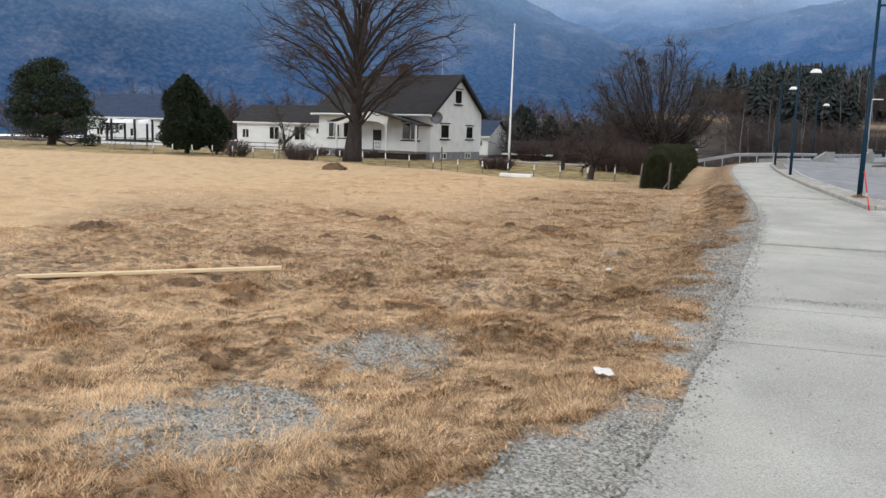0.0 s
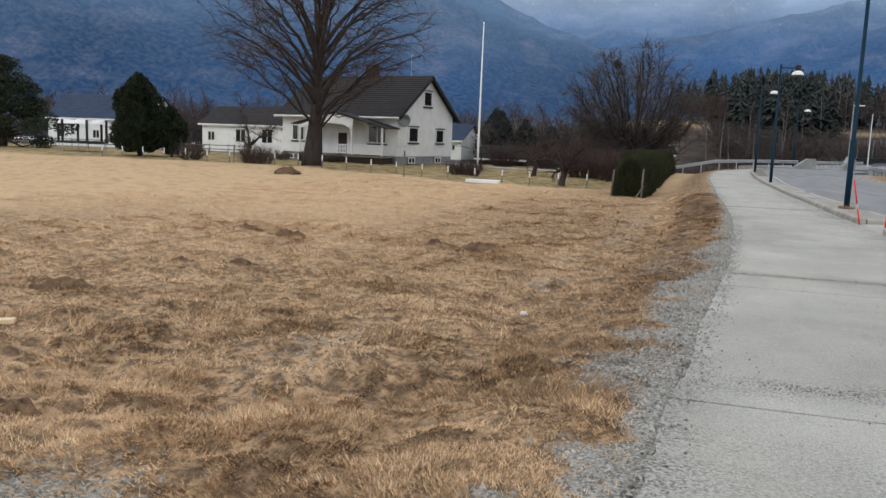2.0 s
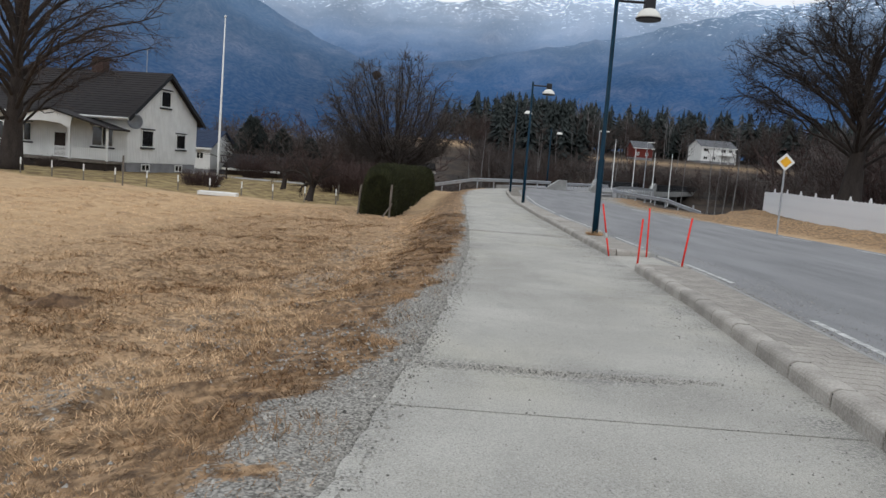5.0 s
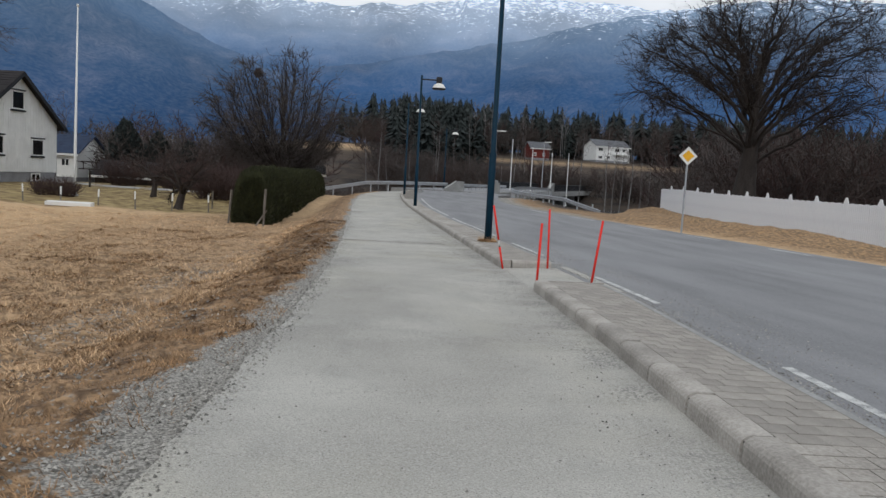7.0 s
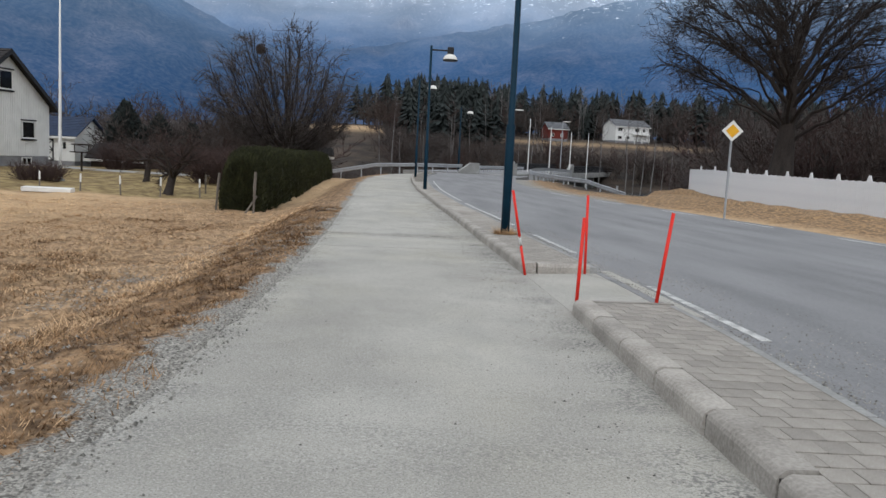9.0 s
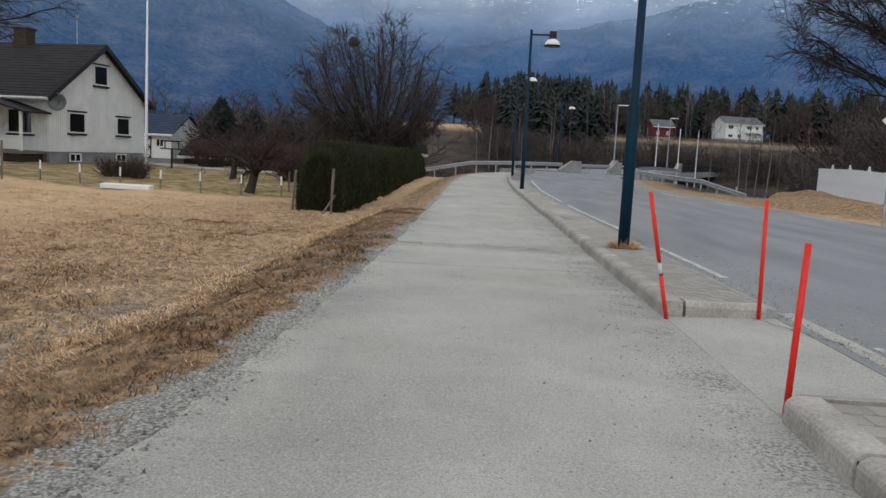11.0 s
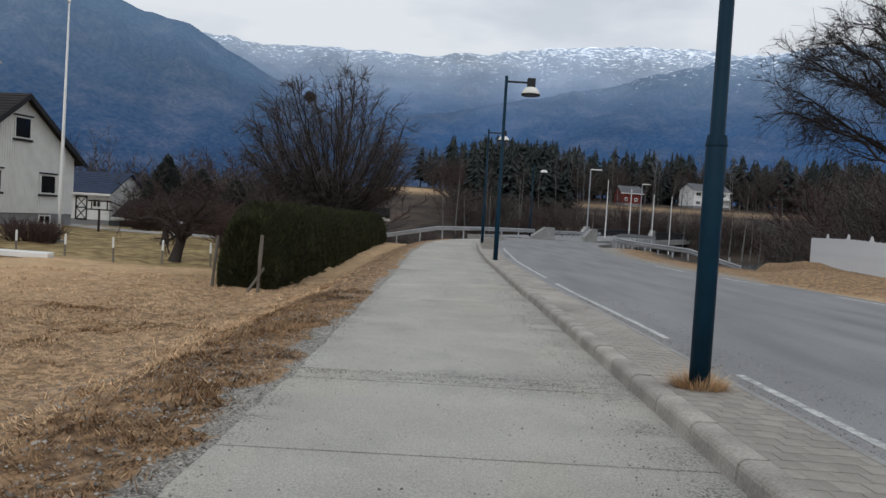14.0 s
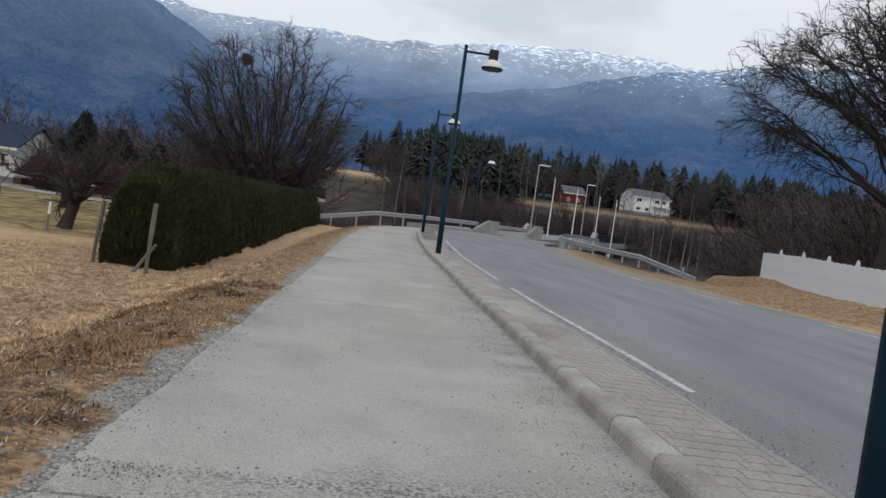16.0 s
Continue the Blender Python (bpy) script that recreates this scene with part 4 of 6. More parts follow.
# ---- woods on the far bank ----
def spruce_mesh(seed, tiers=24):
    """A spruce one metre high: drooping ragged boughs round a stem, thin and uneven at some heights."""
    rng = random.Random(seed)
    verts, faces = [], []
    full = rng.uniform(0.15, 0.23)
    low = rng.uniform(0.06, 0.26)
    for t in range(tiers):
        u = t / tiers
        z, r = low + (0.99 - low) * u, full * (1 - u) ** rng.uniform(0.55, 0.95) + 0.010
        n = 9
        for k in range(n):
            a = math.tau * (k + rng.uniform(-0.6, 0.6)) / n
            rr = r * rng.uniform(0.3, 1.3)
            b = len(verts)
            w = rng.uniform(0.16, 0.36)
            zz0 = z + rng.uniform(-0.02, 0.02)
            verts += [(0, 0, zz0 + 0.045), (math.cos(a - w) * rr * 0.7, math.sin(a - w) * rr * 0.7, zz0 - 0.015), (math.cos(a) * rr, math.sin(a) * rr, zz0 - 0.05 * rng.uniform(0.2, 1.6)), (math.cos(a + w) * rr * 0.7, math.sin(a + w) * rr * 0.7, zz0 - 0.015)]
            faces.append((b, b + 1, b + 2, b + 3))
    b = len(verts)
    for z, r in ((-0.02, 0.014), (0.99, 0.002)):
        verts += [(math.cos(k * math.tau / 5) * r, math.sin(k * math.tau / 5) * r, z) for k in range(5)]
    faces += [(b + k, b + (k + 1) % 5, b + 5 + (k + 1) % 5, b + 5 + k) for k in range(5)]
    me = bpy.data.meshes.new("spruce")
    me.from_pydata(verts, [], faces)
    me.materials.append(SPRUCE)
    return me


def thicket_mesh(name, seed, spec, height, mat, stems=5, stem_r=0.05, wide=0.5):
    rng = random.Random(seed)
    out = [[] for _ in spec["steps"]]
    for k in range(stems):
        a = rng.random() * math.tau
        t = radians(rng.uniform(*spec["spread"]))
        grow(rng, Vector((rng.gauss(0, wide), rng.gauss(0, wide), -0.2)), Vector((math.cos(a) * math.sin(t), math.sin(a) * math.sin(t), math.cos(t))), height * rng.uniform(0.7, 1.0), stem_r, 0, spec, out)
    v, f = branch_mesh([s for lev in out for s in lev], lambda r: 3 if r < 0.04 else 5)
    me = bpy.data.meshes.new(name)
    me.from_pydata([tuple(x) for x in v], [], f)
    me.materials.append(mat)
    return me


def birch_mesh(seed):
    rng = random.Random(seed)
    spec = dict(steps=(9, 4, 3), taper=0.85, wobble=(0.03, 0.14, 0.2), lift=(0.05, 0.04, -0.03), bare=(0.45, 0.0), kids=(2.2, 1.8), angle=((25, 50), (25, 55)), ratio=(0.24, 0.5), short=0.3, thin=0.4, least=0.02)
    out = [[], [], []]
    grow(rng, Vector((0, 0, -0.2)), Vector((rng.gauss(0, 0.05), rng.gauss(0, 0.05), 1)), 10.0, 0.11, 0, spec, out)
    v, f = branch_mesh(out[0], lambda r: 5)
    v2, f2 = branch_mesh(out[1] + out[2], lambda r: 3)
    me = bpy.data.meshes.new("birch")
    me.from_pydata([tuple(x) for x in v + v2], [], f + [tuple(i + len(v) for i in q) for q in f2])
    me.materials.append(BIRCH)
    me.materials.append(TWIG)
    me.polygons.foreach_set("material_index", [0] * len(f) + [1] * len(f2))
    return me


SPRUCES = [spruce_mesh(k) for k in range(7)]
THICKETS = [thicket_mesh("thicket", k, THICKET, 5.0, m) for k, m in enumerate((TWIG_GREY, TWIG, TWIG_RED, TWIG_GREY))]
BIRCHES = [birch_mesh(k) for k in range(3)]


def plant(name, meshes, spots, size, label, category, group, squash=(0.9, 1.1), joined=False):
    """Sets trees out; joined: as one mass that nobody could count."""
    rng = random.Random(len(spots) * 7 + 1)
    mass = {}
    for x, y in spots:
        s = rng.uniform(*size)
        w = s * rng.uniform(*squash)
        me = rng.choice(meshes)
        m = Matrix.LocRotScale((x, y, gz(x, y) - 0.05), Euler((0, 0, rng.random() * 6.28)), (w, w, s))
        if joined:
            mass.setdefault(me.materials[0], []).append((me, m))
            continue
        ob = new(name, me)
        ob.matrix_world = m
        tagged(ob, label, category, group)
    for mat, items in mass.items():
        verts, faces, base = [], [], 0
        for me, m in items:
            co = np.empty(len(me.vertices) * 3)
            me.vertices.foreach_get("co", co)
            a = np.array(m)
            verts.append(co.reshape(-1, 3) @ a[:3, :3].T + a[:3, 3])
            faces += [tuple(base + i for i in p.vertices) for p in me.polygons]
            base += len(me.vertices)
        ob = mesh_object(name + "_mass", np.concatenate(verts).tolist(), faces, mat)
        tagged(ob, label, category, kind="stuff")


def scatter(seed, n, x0, x1, y0, y1, keep=lambda x, y: True):
    rng = random.Random(seed)
    spots = []
    while len(spots) < n:
        x, y = rng.uniform(x0, x1), rng.uniform(y0, y1)
        if keep(x, y):
            spots.append((x, y))
    return spots


def open_ground(x, y):
    return not (-24 < x < 3 + 0.02 * (y - 150) and 118 < y < 292) and not (26 < x < 96 and 120 < y < 246)


def behind_oak(x, y):
    """Past the big tree by the fence."""
    return 0.49 * (x - 3) + 0.87 * (y - 18) > 74


plant("spruce", SPRUCES, scatter(1, 560, -4, 200, 232, 300, lambda x, y: open_ground(x, y) and (y > 247 or x > 96)), (8.5, 17), "dark green spruce in the wood across the river", "tree", "far spruces", (0.9, 1.6), True)
plant("spruce", SPRUCES, scatter(2, 70, 11, 32, 195, 235), (6, 16.5), "dark green spruce in the wood across the river", "tree", "far spruces", (0.9, 1.5))
plant("spruce", SPRUCES, scatter(4, 110, 60, 160, 100, 200, lambda x, y: x > 0.54 * y + 8), (12, 19), "dark green spruce in the wood across the river", "tree", "far spruces", (0.7, 1.1))
for k, (x, y, h, r) in enumerate(((-21.0, 99.0, 8.4, 3.0), (-18.2, 100.0, 7.6, 2.8), (-14.8, 99.0, 6.8, 2.4), (-23.4, 106, 9.0, 3.0))):
    leafy("garden_spruce", (x, y, gz(x, y) + 0.2), "dark bushy green spruce by the garage", "tree", Outline(r, r, h, ((0, 0.7), (0.1, 1.0), (0.4, 0.8), (0.7, 0.5), (0.9, 0.2), (1, 0.04)), seed=k * 2.3), SPRUCE, 9000, 0.28, 61 + k, core=0.66, trunk=(0.3, 0.2))
plant("birch", BIRCHES, scatter(6, 46, 5, 78, 135, 205), (0.8, 1.3), "slender bare birch with a pale stem", "tree", "river birches")
plant("birch", BIRCHES, scatter(7, 16, 40, 110, 85, 160, lambda x, y: x > 0.5 * y and behind_oak(x, y)), (0.8, 1.1), "slender bare birch with a pale stem", "tree", "river birches")
plant("birch", BIRCHES, scatter(8, 10, -34, -14, 105, 140), (0.9, 1.2), "slender bare birch with a pale stem", "tree", "river birches")
plant("birch", BIRCHES, scatter(18, 60, 4, 120, 236, 250, lambda x, y: y > 246 or not 44 < x < 92), (1.0, 1.4), "slender bare birch with a pale stem", "tree", "far birches", joined=True)
plant("thicket", THICKETS, scatter(9, 170, 8, 66, 172, 218, lambda x, y: x < 30 or y < 186), (0.7, 1.3), "bare grey-brown scrub on the river bank", "bush", "river scrub", (1.0, 1.7), True)
plant("thicket", THICKETS, scatter(13, 50, -14, 16, 104, 125), (0.5, 0.8), "bare grey-brown scrub on the river bank", "bush", "river scrub", (1.0, 1.7))
plant("thicket", THICKETS, scatter(10, 90, 22, 95, 80, 135, lambda x, y: x > 0.40 * y and behind_oak(x, y) and x > 3 + 0.40 * (y - 18)), (0.8, 1.5), "bare grey-brown scrub on the river bank", "bush", "river scrub", (1.0, 1.6))
plant("thicket", THICKETS, scatter(15, 90, 2, 112, 239, 252, lambda x, y: y > 247 or not 44 < x < 90), (1.3, 2.3), "tall bare grey trees at the edge of the far wood", "bush", "far wood edge", (0.8, 1.1), True)
plant("thicket", THICKETS, scatter(14, 100, 44, 100, 84, 130, lambda x, y: x > 0.47 * y and behind_oak(x, y)), (1.9, 2.6), "tall dense bare alder thicket behind the big tree", "bush", "river scrub", (0.9, 1.2), True)
plant("thicket", THICKETS, scatter(11, 110, -32, -8, 95, 125, lambda x, y: x > -21 or y > 108), (1.1, 1.7), "bare brown bushes behind the garden", "bush", "garden scrub", (1.0, 1.6))
plant("thicket", THICKETS, scatter(12, 100, -140, -35, 118, 180), (1.5, 2.5), "bare grey-brown trees beyond the houses", "bush", "village scrub", (0.9, 1.3), True)
plant("thicket", THICKETS, scatter(19, 130, 60, 130, 115, 210, lambda x, y: x > 0.45 * y), (1.7, 2.7), "bare grey-brown scrub on the river bank", "bush", "river scrub", (1.0, 1.5), True)
plant("spruce", SPRUCES, scatter(15, 90, 48, 130, 80, 150, lambda x, y: x > 0.50 * y + 14 and behind_oak(x, y)), (10, 16), "dark green spruce in the wood behind the fence", "tree", "far spruces", (0.7, 1.1), True)
plant("thicket", THICKETS, scatter(16, 70, 34, 84, 120, 165, lambda x, y: x > 3 + 0.40 * (y - 18)), (0.9, 1.5), "bare grey-brown scrub on the far bank", "bush", "river scrub", (1.0, 1.5), True)

# ---- river ----
bm = bmesh.new()
box(bm, -300, 500, 98, 175, -4.6, -3.9)
tagged(part("river", bm, WATER), "dark still river water below the bridge", "river", kind="structure")


# ---- farmhouse ----
def window(parent, m, w, h, mat=WHITE, panes=(1, 1), trim=True, name="window"):
    """A framed window on a wall whose outer face is local y = 0 and which looks towards -y."""
    bm = bmesh.new()
    f = 0.09
    for x0, x1, z0, z1 in ((-w / 2, -w / 2 + f, 0, h), (w / 2 - f, w / 2, 0, h), (-w / 2 + f, w / 2 - f, 0, f), (-w / 2 + f, w / 2 - f, h - f, h)):
        box(bm, x0, x1, -0.07, 0.02, z0, z1, 0.008)
    for k in range(1, panes[0]):
        x = -w / 2 + w * k / panes[0]
        box(bm, x - 0.04, x + 0.04, -0.06, 0.015, f, h - f)
    for k in range(1, panes[1]):
        z = h * k / panes[1]
        box(bm, -w / 2 + f, w / 2 - f, -0.055, 0.015, z - 0.025, z + 0.025)
    win = part(name, bm, mat, parent)
    win.matrix_local = m
    bm = bmesh.new()
    box(bm, -w / 2 + f, w / 2 - f, -0.02, 0.0, f, h - f)
    part("pane", bm, GLASS, win, "dark glass")
    if trim:
        for nm, z0, z1, d in (("sill", -0.16, -0.03, 0.12), ("head_board", h + 0.03, h + 0.13, 0.13)):
            bm = bmesh.new()
            box(bm, -w / 2 - 0.1, w / 2 + 0.1, -d, 0.02, z0, z1, 0.01)
            part(nm, bm, BLACK, win, "black painted board")
    return win


def panelled(bm, x0, x1, y, z0, z1, step=0.22, out=-1, m=None):
    """Upright cover strips on a wall that runs along x."""
    x = x0 + step / 2
    while x < x1:
        box(bm, x - 0.03, x + 0.03, y + min(out, 0) * 0.028, y + max(out, 0) * 0.028, z0, z1, 0, m)
        x += step


def stepped_roof(bm, m, side, run, x0, x1, courses):
    """A roof slope with overlapping courses, as one body."""
    top = []
    for k in range(courses):
        top += [(side * run * k / courses, -0.035), (side * run * (k + 1) / courses, 0.0)]
    outline = [(0, -0.12)] + top + [(side * run, -0.12)]
    turn = Matrix(((0, 1, 0, 0), (1, 0, 0, 0), (0, 0, 1, 0), (0, 0, 0, 1)))
    prism(bm, outline, x0, x1, m @ turn)


def farmhouse():
    base = -1.36
    house = empty("farmhouse", pose(-25.66, 75.2, base, 0, 0, -12.6), "white vertical-boarded farmhouse with a dark tiled gable roof", "house")
    L, W, sill, eave, ridge = 14.1, 10.7, 0.95, 4.95, 8.75
    bm = bmesh.new()
    box(bm, -L + 0.06, -0.06, 0.06, W - 0.06, -0.6, sill)
    part("foundation", bm, FOUNDATION, house, "grey concrete plinth")
    bm = bmesh.new()
    outline = ((0, sill), (W, sill), (W, eave), (W / 2, ridge), (0, eave))
    turn = Matrix(((0, -1, 0, 0), (1, 0, 0, 0), (0, 0, 1, 0), (0, 0, 0, 1)))
    prism(bm, outline, 0, L, turn)
    wall = part("wall", bm, WHITE, house)
    bm = bmesh.new()
    y = 0.1
    while y < W:
        top = eave + (ridge - eave) * (1 - abs(y - W / 2) / (W / 2)) - 0.05
        box(bm, 0.0, 0.03, y - 0.03, y + 0.03, sill - 0.04, top)
        y += 0.21
    box(bm, 0.0, 0.05, 4.12, 4.22, sill, 3.3)
    tagged(part("boarding", bm, WHITE, house, "upright white boarding"), kind="stuff")
    bm = bmesh.new()
    panelled(bm, -L, 0, 0, sill - 0.04, eave - 0.1)
    tagged(part("boarding", bm, WHITE, house, "upright white boarding"), kind="stuff")
    # roof planes with tile courses
    slope = math.atan2(ridge - eave, W / 2)
    run = (W / 2 + 0.75) / math.cos(slope)
    for side in (-1, 1):
        bm = bmesh.new()
        m = Matrix.Translation((0, W / 2, ridge + 0.2)) @ Matrix.Rotation(-side * slope, 4, "X")
        stepped_roof(bm, m, side, run, -L - 0.55, 0.6, 20)
        part("roof", bm, ROOF, house, "dark tiled roof slope")
        for x in (0.56, -L - 0.6):
            bm = bmesh.new()
            y0, y1 = sorted((0, side * run))
            box(bm, x, x + 0.06, y0, y1, -0.34, -0.06, 0, m)
            part("barge_board", bm, BLACK if x > 0 else WHITE, house, "dark grey board along the gable")
    bm = bmesh.new()
    tube(bm, [(-L - 0.5, -0.82, eave - 0.42), (0.5, -0.82, eave - 0.42)], [0.08, 0.08], 8)
    box(bm, -L - 0.5, 0.55, -0.74, -0.70, eave - 0.55, eave - 0.32)
    part("gutter", bm, WHITE, house, "white gutter and fascia")
    bm = bmesh.new()
    box(bm, -7.3, -6.1, W / 2 - 0.45, W / 2 + 0.45, ridge - 0.5, ridge + 1.15, 0.02)
    box(bm, -7.4, -6.0, W / 2 - 0.55, W / 2 + 0.55, ridge + 1.15, ridge + 1.3, 0.02)
    part("chimney", bm, BRICK, house, "dark brick chimney")
    bm = bmesh.new()
    tube(bm, [(-2.0, W / 2, ridge), (-2.0, W / 2, ridge + 2.2)], [0.035, 0.03], 6)
    box(bm, -2.08, -1.85, W / 2 - 0.06, W / 2 + 0.06, ridge + 2.1, ridge + 2.26)
    part("roof_pipe", bm, GALV, house, "thin roof pipe")
    east = lambda y, z: Matrix.Translation((0.03, y, z)) @ Matrix.Rotation(radians(90), 4, "Z")
    window(house, east(2.75, 2.3), 1.75, 1.45)
    window(house, east(7.95, 2.3), 1.6, 1.35)
    window(house, east(5.35, 5.9), 1.55, 1.45)
    for y in (2.55, 7.7):
        window(house, east(y, 0.22), 1.2, 0.62, panes=(2, 1), trim=False, name="cellar_window")
    front = lambda x, z: Matrix.Translation((x, -0.03, z))
    window(house, front(-12.0, 2.1), 1.6, 1.6, panes=(2, 1))
    window(house, front(-10.0, 2.1), 1.6, 1.6, panes=(2, 1))
    window(house, front(-2.3, 2.1), 2.1, 1.7, panes=(2, 1))
    window(house, front(-13.0, 0.22), 0.9, 0.5, panes=(2, 1), trim=False, name="cellar_window")
    # satellite dish at the corner
    bm = bmesh.new()
    rings = []
    for k in range(6):
        r = 0.62 * k / 5
        rings.append([bm.verts.new((math.cos(a * math.tau / 18) * r, 0.25 * (r / 0.62) ** 2, math.sin(a * math.tau / 18) * r)) for a in range(18)])
    for r0, r1 in zip(rings, rings[1:]):
        for a in range(18):
            bm.faces.new((r0[a], r0[(a + 1) % 18], r1[(a + 1) % 18], r1[a]))
    bmesh.ops.solidify(bm, geom=bm.faces[:], thickness=0.02)
    dish = part("satellite_dish", bm, GALV, house, "grey satellite dish on the corner", True)
    dish.matrix_local = Matrix.Translation((0.55, 0.3, 4.35)) @ Matrix.Rotation(radians(200), 4, "Z")
    bm = bmesh.new()
    tube(bm, [(0, 0.4, 4.2), (0.45, 0.35, 4.3)], [0.03, 0.03], 6)
    part("dish_arm", bm, GALV, house)
    # porch under a low cross gable
    bm = bmesh.new()
    for x0, z0, x1, z1 in ((-5.6, 4.95, 0.25, 3.55), (-5.6, 4.95, -10.6, 3.75)):
        d = Vector((x1 - x0, 0, z1 - z0))
        m = Matrix.Translation((x0, 0, z0)) @ Matrix.Rotation(-math.atan2(d.z, d.x), 4, "Y")
        box(bm, 0, d.length, -2.5, 0.0, -0.09, 0.03, 0, m)
    part("porch_roof", bm, ROOF, house, "dark low porch roof")
    bm = bmesh.new()
    prism(bm, ((-10.2, 3.6), (-9.9, 3.35), (-8.4, 3.75), (-6.6, 3.9), (-4.6, 3.75), (-3.7, 3.35), (-3.5, 4.3), (-5.6, 4.83), (-7.0, 4.6)), -2.32, -2.22)
    part("porch_gable", bm, WHITE, house, "white arched porch front")
    bm = bmesh.new()
    box(bm, -10.1, -0.25, -2.3, -0.05, 0.75, 0.95)
    part("porch_floor", bm, OLD_WOOD, house)
    # solid dark blocks stand in for the shaded hollow below the porch floor
    bm = bmesh.new()
    box(bm, -10.0, -7.5, -2.15, -0.1, -0.5, 0.75)
    box(bm, -5.3, -0.4, -2.15, -0.1, -0.5, 0.75)
    part("porch_shade_block", bm, DARK_WOOD, house, "dark block standing in for the shade under the porch")
    for k in range(4):
        bm = bmesh.new()
        box(bm, -7.4, -5.4, -2.4 - 0.3 * (k + 1), -2.38 - 0.3 * k, -0.4, 0.76 - 0.19 * (k + 1), 0.01)
        part("porch_step", bm, DARK_WOOD, house)
    for x in (-10.0, -3.75, -0.3):
        bm = bmesh.new()
        box(bm, x - 0.08, x + 0.08, -2.28, -2.12, 0.95, 3.7, 0.01)
        part("porch_post", bm, WHITE, house)
    for x0, x1 in ((-9.9, -7.5), (-5.3, -3.85), (-3.65, -0.4)):
        rail = None
        bm = bmesh.new()
        box(bm, x0, x1, -2.26, -2.14, 1.85, 1.93, 0.01)
        rail = part("porch_rail", bm, WHITE, house)
        bm = bmesh.new()
        box(bm, x0, x1, -2.24, -2.16, 1.05, 1.12, 0.01)
        part("lower_rail", bm, WHITE, house)
        x = x0 + 0.1
        me = None
        while x < x1 - 0.05:
            if me is None:
                bm = bmesh.new()
                prism(bm, ((-0.07, 0), (-0.045, 0.2), (-0.07, 0.42), (-0.045, 0.62), (-0.07, 0.8), (0.07, 0.8), (0.045, 0.62), (0.07, 0.42), (0.045, 0.2), (0.07, 0)), -0.015, 0.015)
                b = part("baluster", bm, WHITE, rail)
                me = b.data
            else:
                b = new("baluster", me)
                b.parent = rail
            b.location = (x, -2.2, 1.08)
            x += 0.19
    bm = bmesh.new()
    box(bm, -6.9, -5.9, -0.09, -0.02, 0.95, 3.0)
    part("front_door", bm, DARK_WOOD, house, "dark entrance door in the porch")


farmhouse()


def simple_house(name, m, L, W, eave, ridge, wall_mat, roof_mat, label, windows=(), hip=0.0, plinth=0.4, over=0.4):
    """A gabled house: long side along local x, front at y = 0 towards -y; windows: (x, z, w, h)."""
    house = empty(name, m, label, "house")
    bm = bmesh.new()
    box(bm, 0.04, L - 0.04, 0.04, W - 0.04, -1.0, plinth)
    part("foundation", bm, FOUNDATION, house)
    bm = bmesh.new()
    turn = Matrix(((0, 1, 0, 0), (1, 0, 0, 0), (0, 0, 1, 0), (0, 0, 0, 1)))
    prism(bm, ((0, plinth), (W, plinth), (W, eave), (W / 2, ridge), (0, eave)), 0, L, turn)
    part("wall", bm, wall_mat, house)
    slope = math.atan2(ridge - eave, W / 2)
    run = (W / 2 + over) / math.cos(slope)
    for side in (-1, 1):
        bm = bmesh.new()
        mm = Matrix.Translation((0, W / 2, ridge + 0.12)) @ Matrix.Rotation(-side * slope, 4, "X")
        stepped_roof(bm, mm, side, run, -over, L + over, 12)
        part("roof", bm, roof_mat, house)
    bm = bmesh.new()
    box(bm, -over, L + over, -over - 0.12, -over, eave - 0.42, eave - 0.22)
    part("gutter", bm, WHITE, house)
    for x, z, w, h in windows:
        window(house, Matrix.Translation((x, 0, z)), w, h, panes=(2, 1), trim=False)
    return house


white_house = simple_house("white_house", pose(-63.0, 99.5, -1.75, 0, 0, -5), 18, 8, 4.3, 6.5, WHITE, ROOF, "long low white house with a dark roof", ((1.5, 1.8, 1.2, 1.3), (6.3, 1.7, 1.7, 1.8), (10.5, 1.7, 1.8, 1.9), (13.5, 2.6, 0.9, 0.9), (15.6, 2.6, 0.9, 0.9)))
blue_house = simple_house("blue_roofed_house", pose(-95.0, 106, -2.1, 0, 0, 0), 17.5, 9, 4.9, 8.4, WHITE, ROOF_BLUE, "white house with a blue-grey roof behind the trampoline", ((2.5, 1.7, 1.3, 1.3), (9, 1.7, 1.3, 1.3)))
bm = bmesh.new()
box(bm, 14.0, 15.4, 4.0, 5.0, 7.2, 9.6, 0.02)
part("chimney", bm, BRICK, blue_house)
garage = simple_house("garage", pose(-30.2, 99.0, -1.5, 0, 0, -12), 4.6, 5.5, 3.0, 4.7, WHITE, ROOF_BLUE, "small white garage with a blue-grey roof and crossed door", ((3.35, 1.5, 0.9, 0.8),))
bm = bmesh.new()
for x0, x1, z0, z1 in ((1.2, 1.32, 0.35, 2.5), (2.28, 2.4, 0.35, 2.5), (1.32, 2.28, 0.35, 0.47), (1.32, 2.28, 2.38, 2.5), (1.32, 2.28, 1.4, 1.5)):
    box(bm, x0, x1, -0.05, 0.0, z0, z1)
for z0, z1 in ((0.47, 1.4), (1.4, 0.47), (1.5, 2.38), (2.38, 1.5)):
    tube(bm, [(1.34, -0.03, z0), (2.26, -0.03, z1)], [0.045, 0.045], 4)
part("crossed_door", bm, BLACK, garage, "black-framed door with crossed braces")
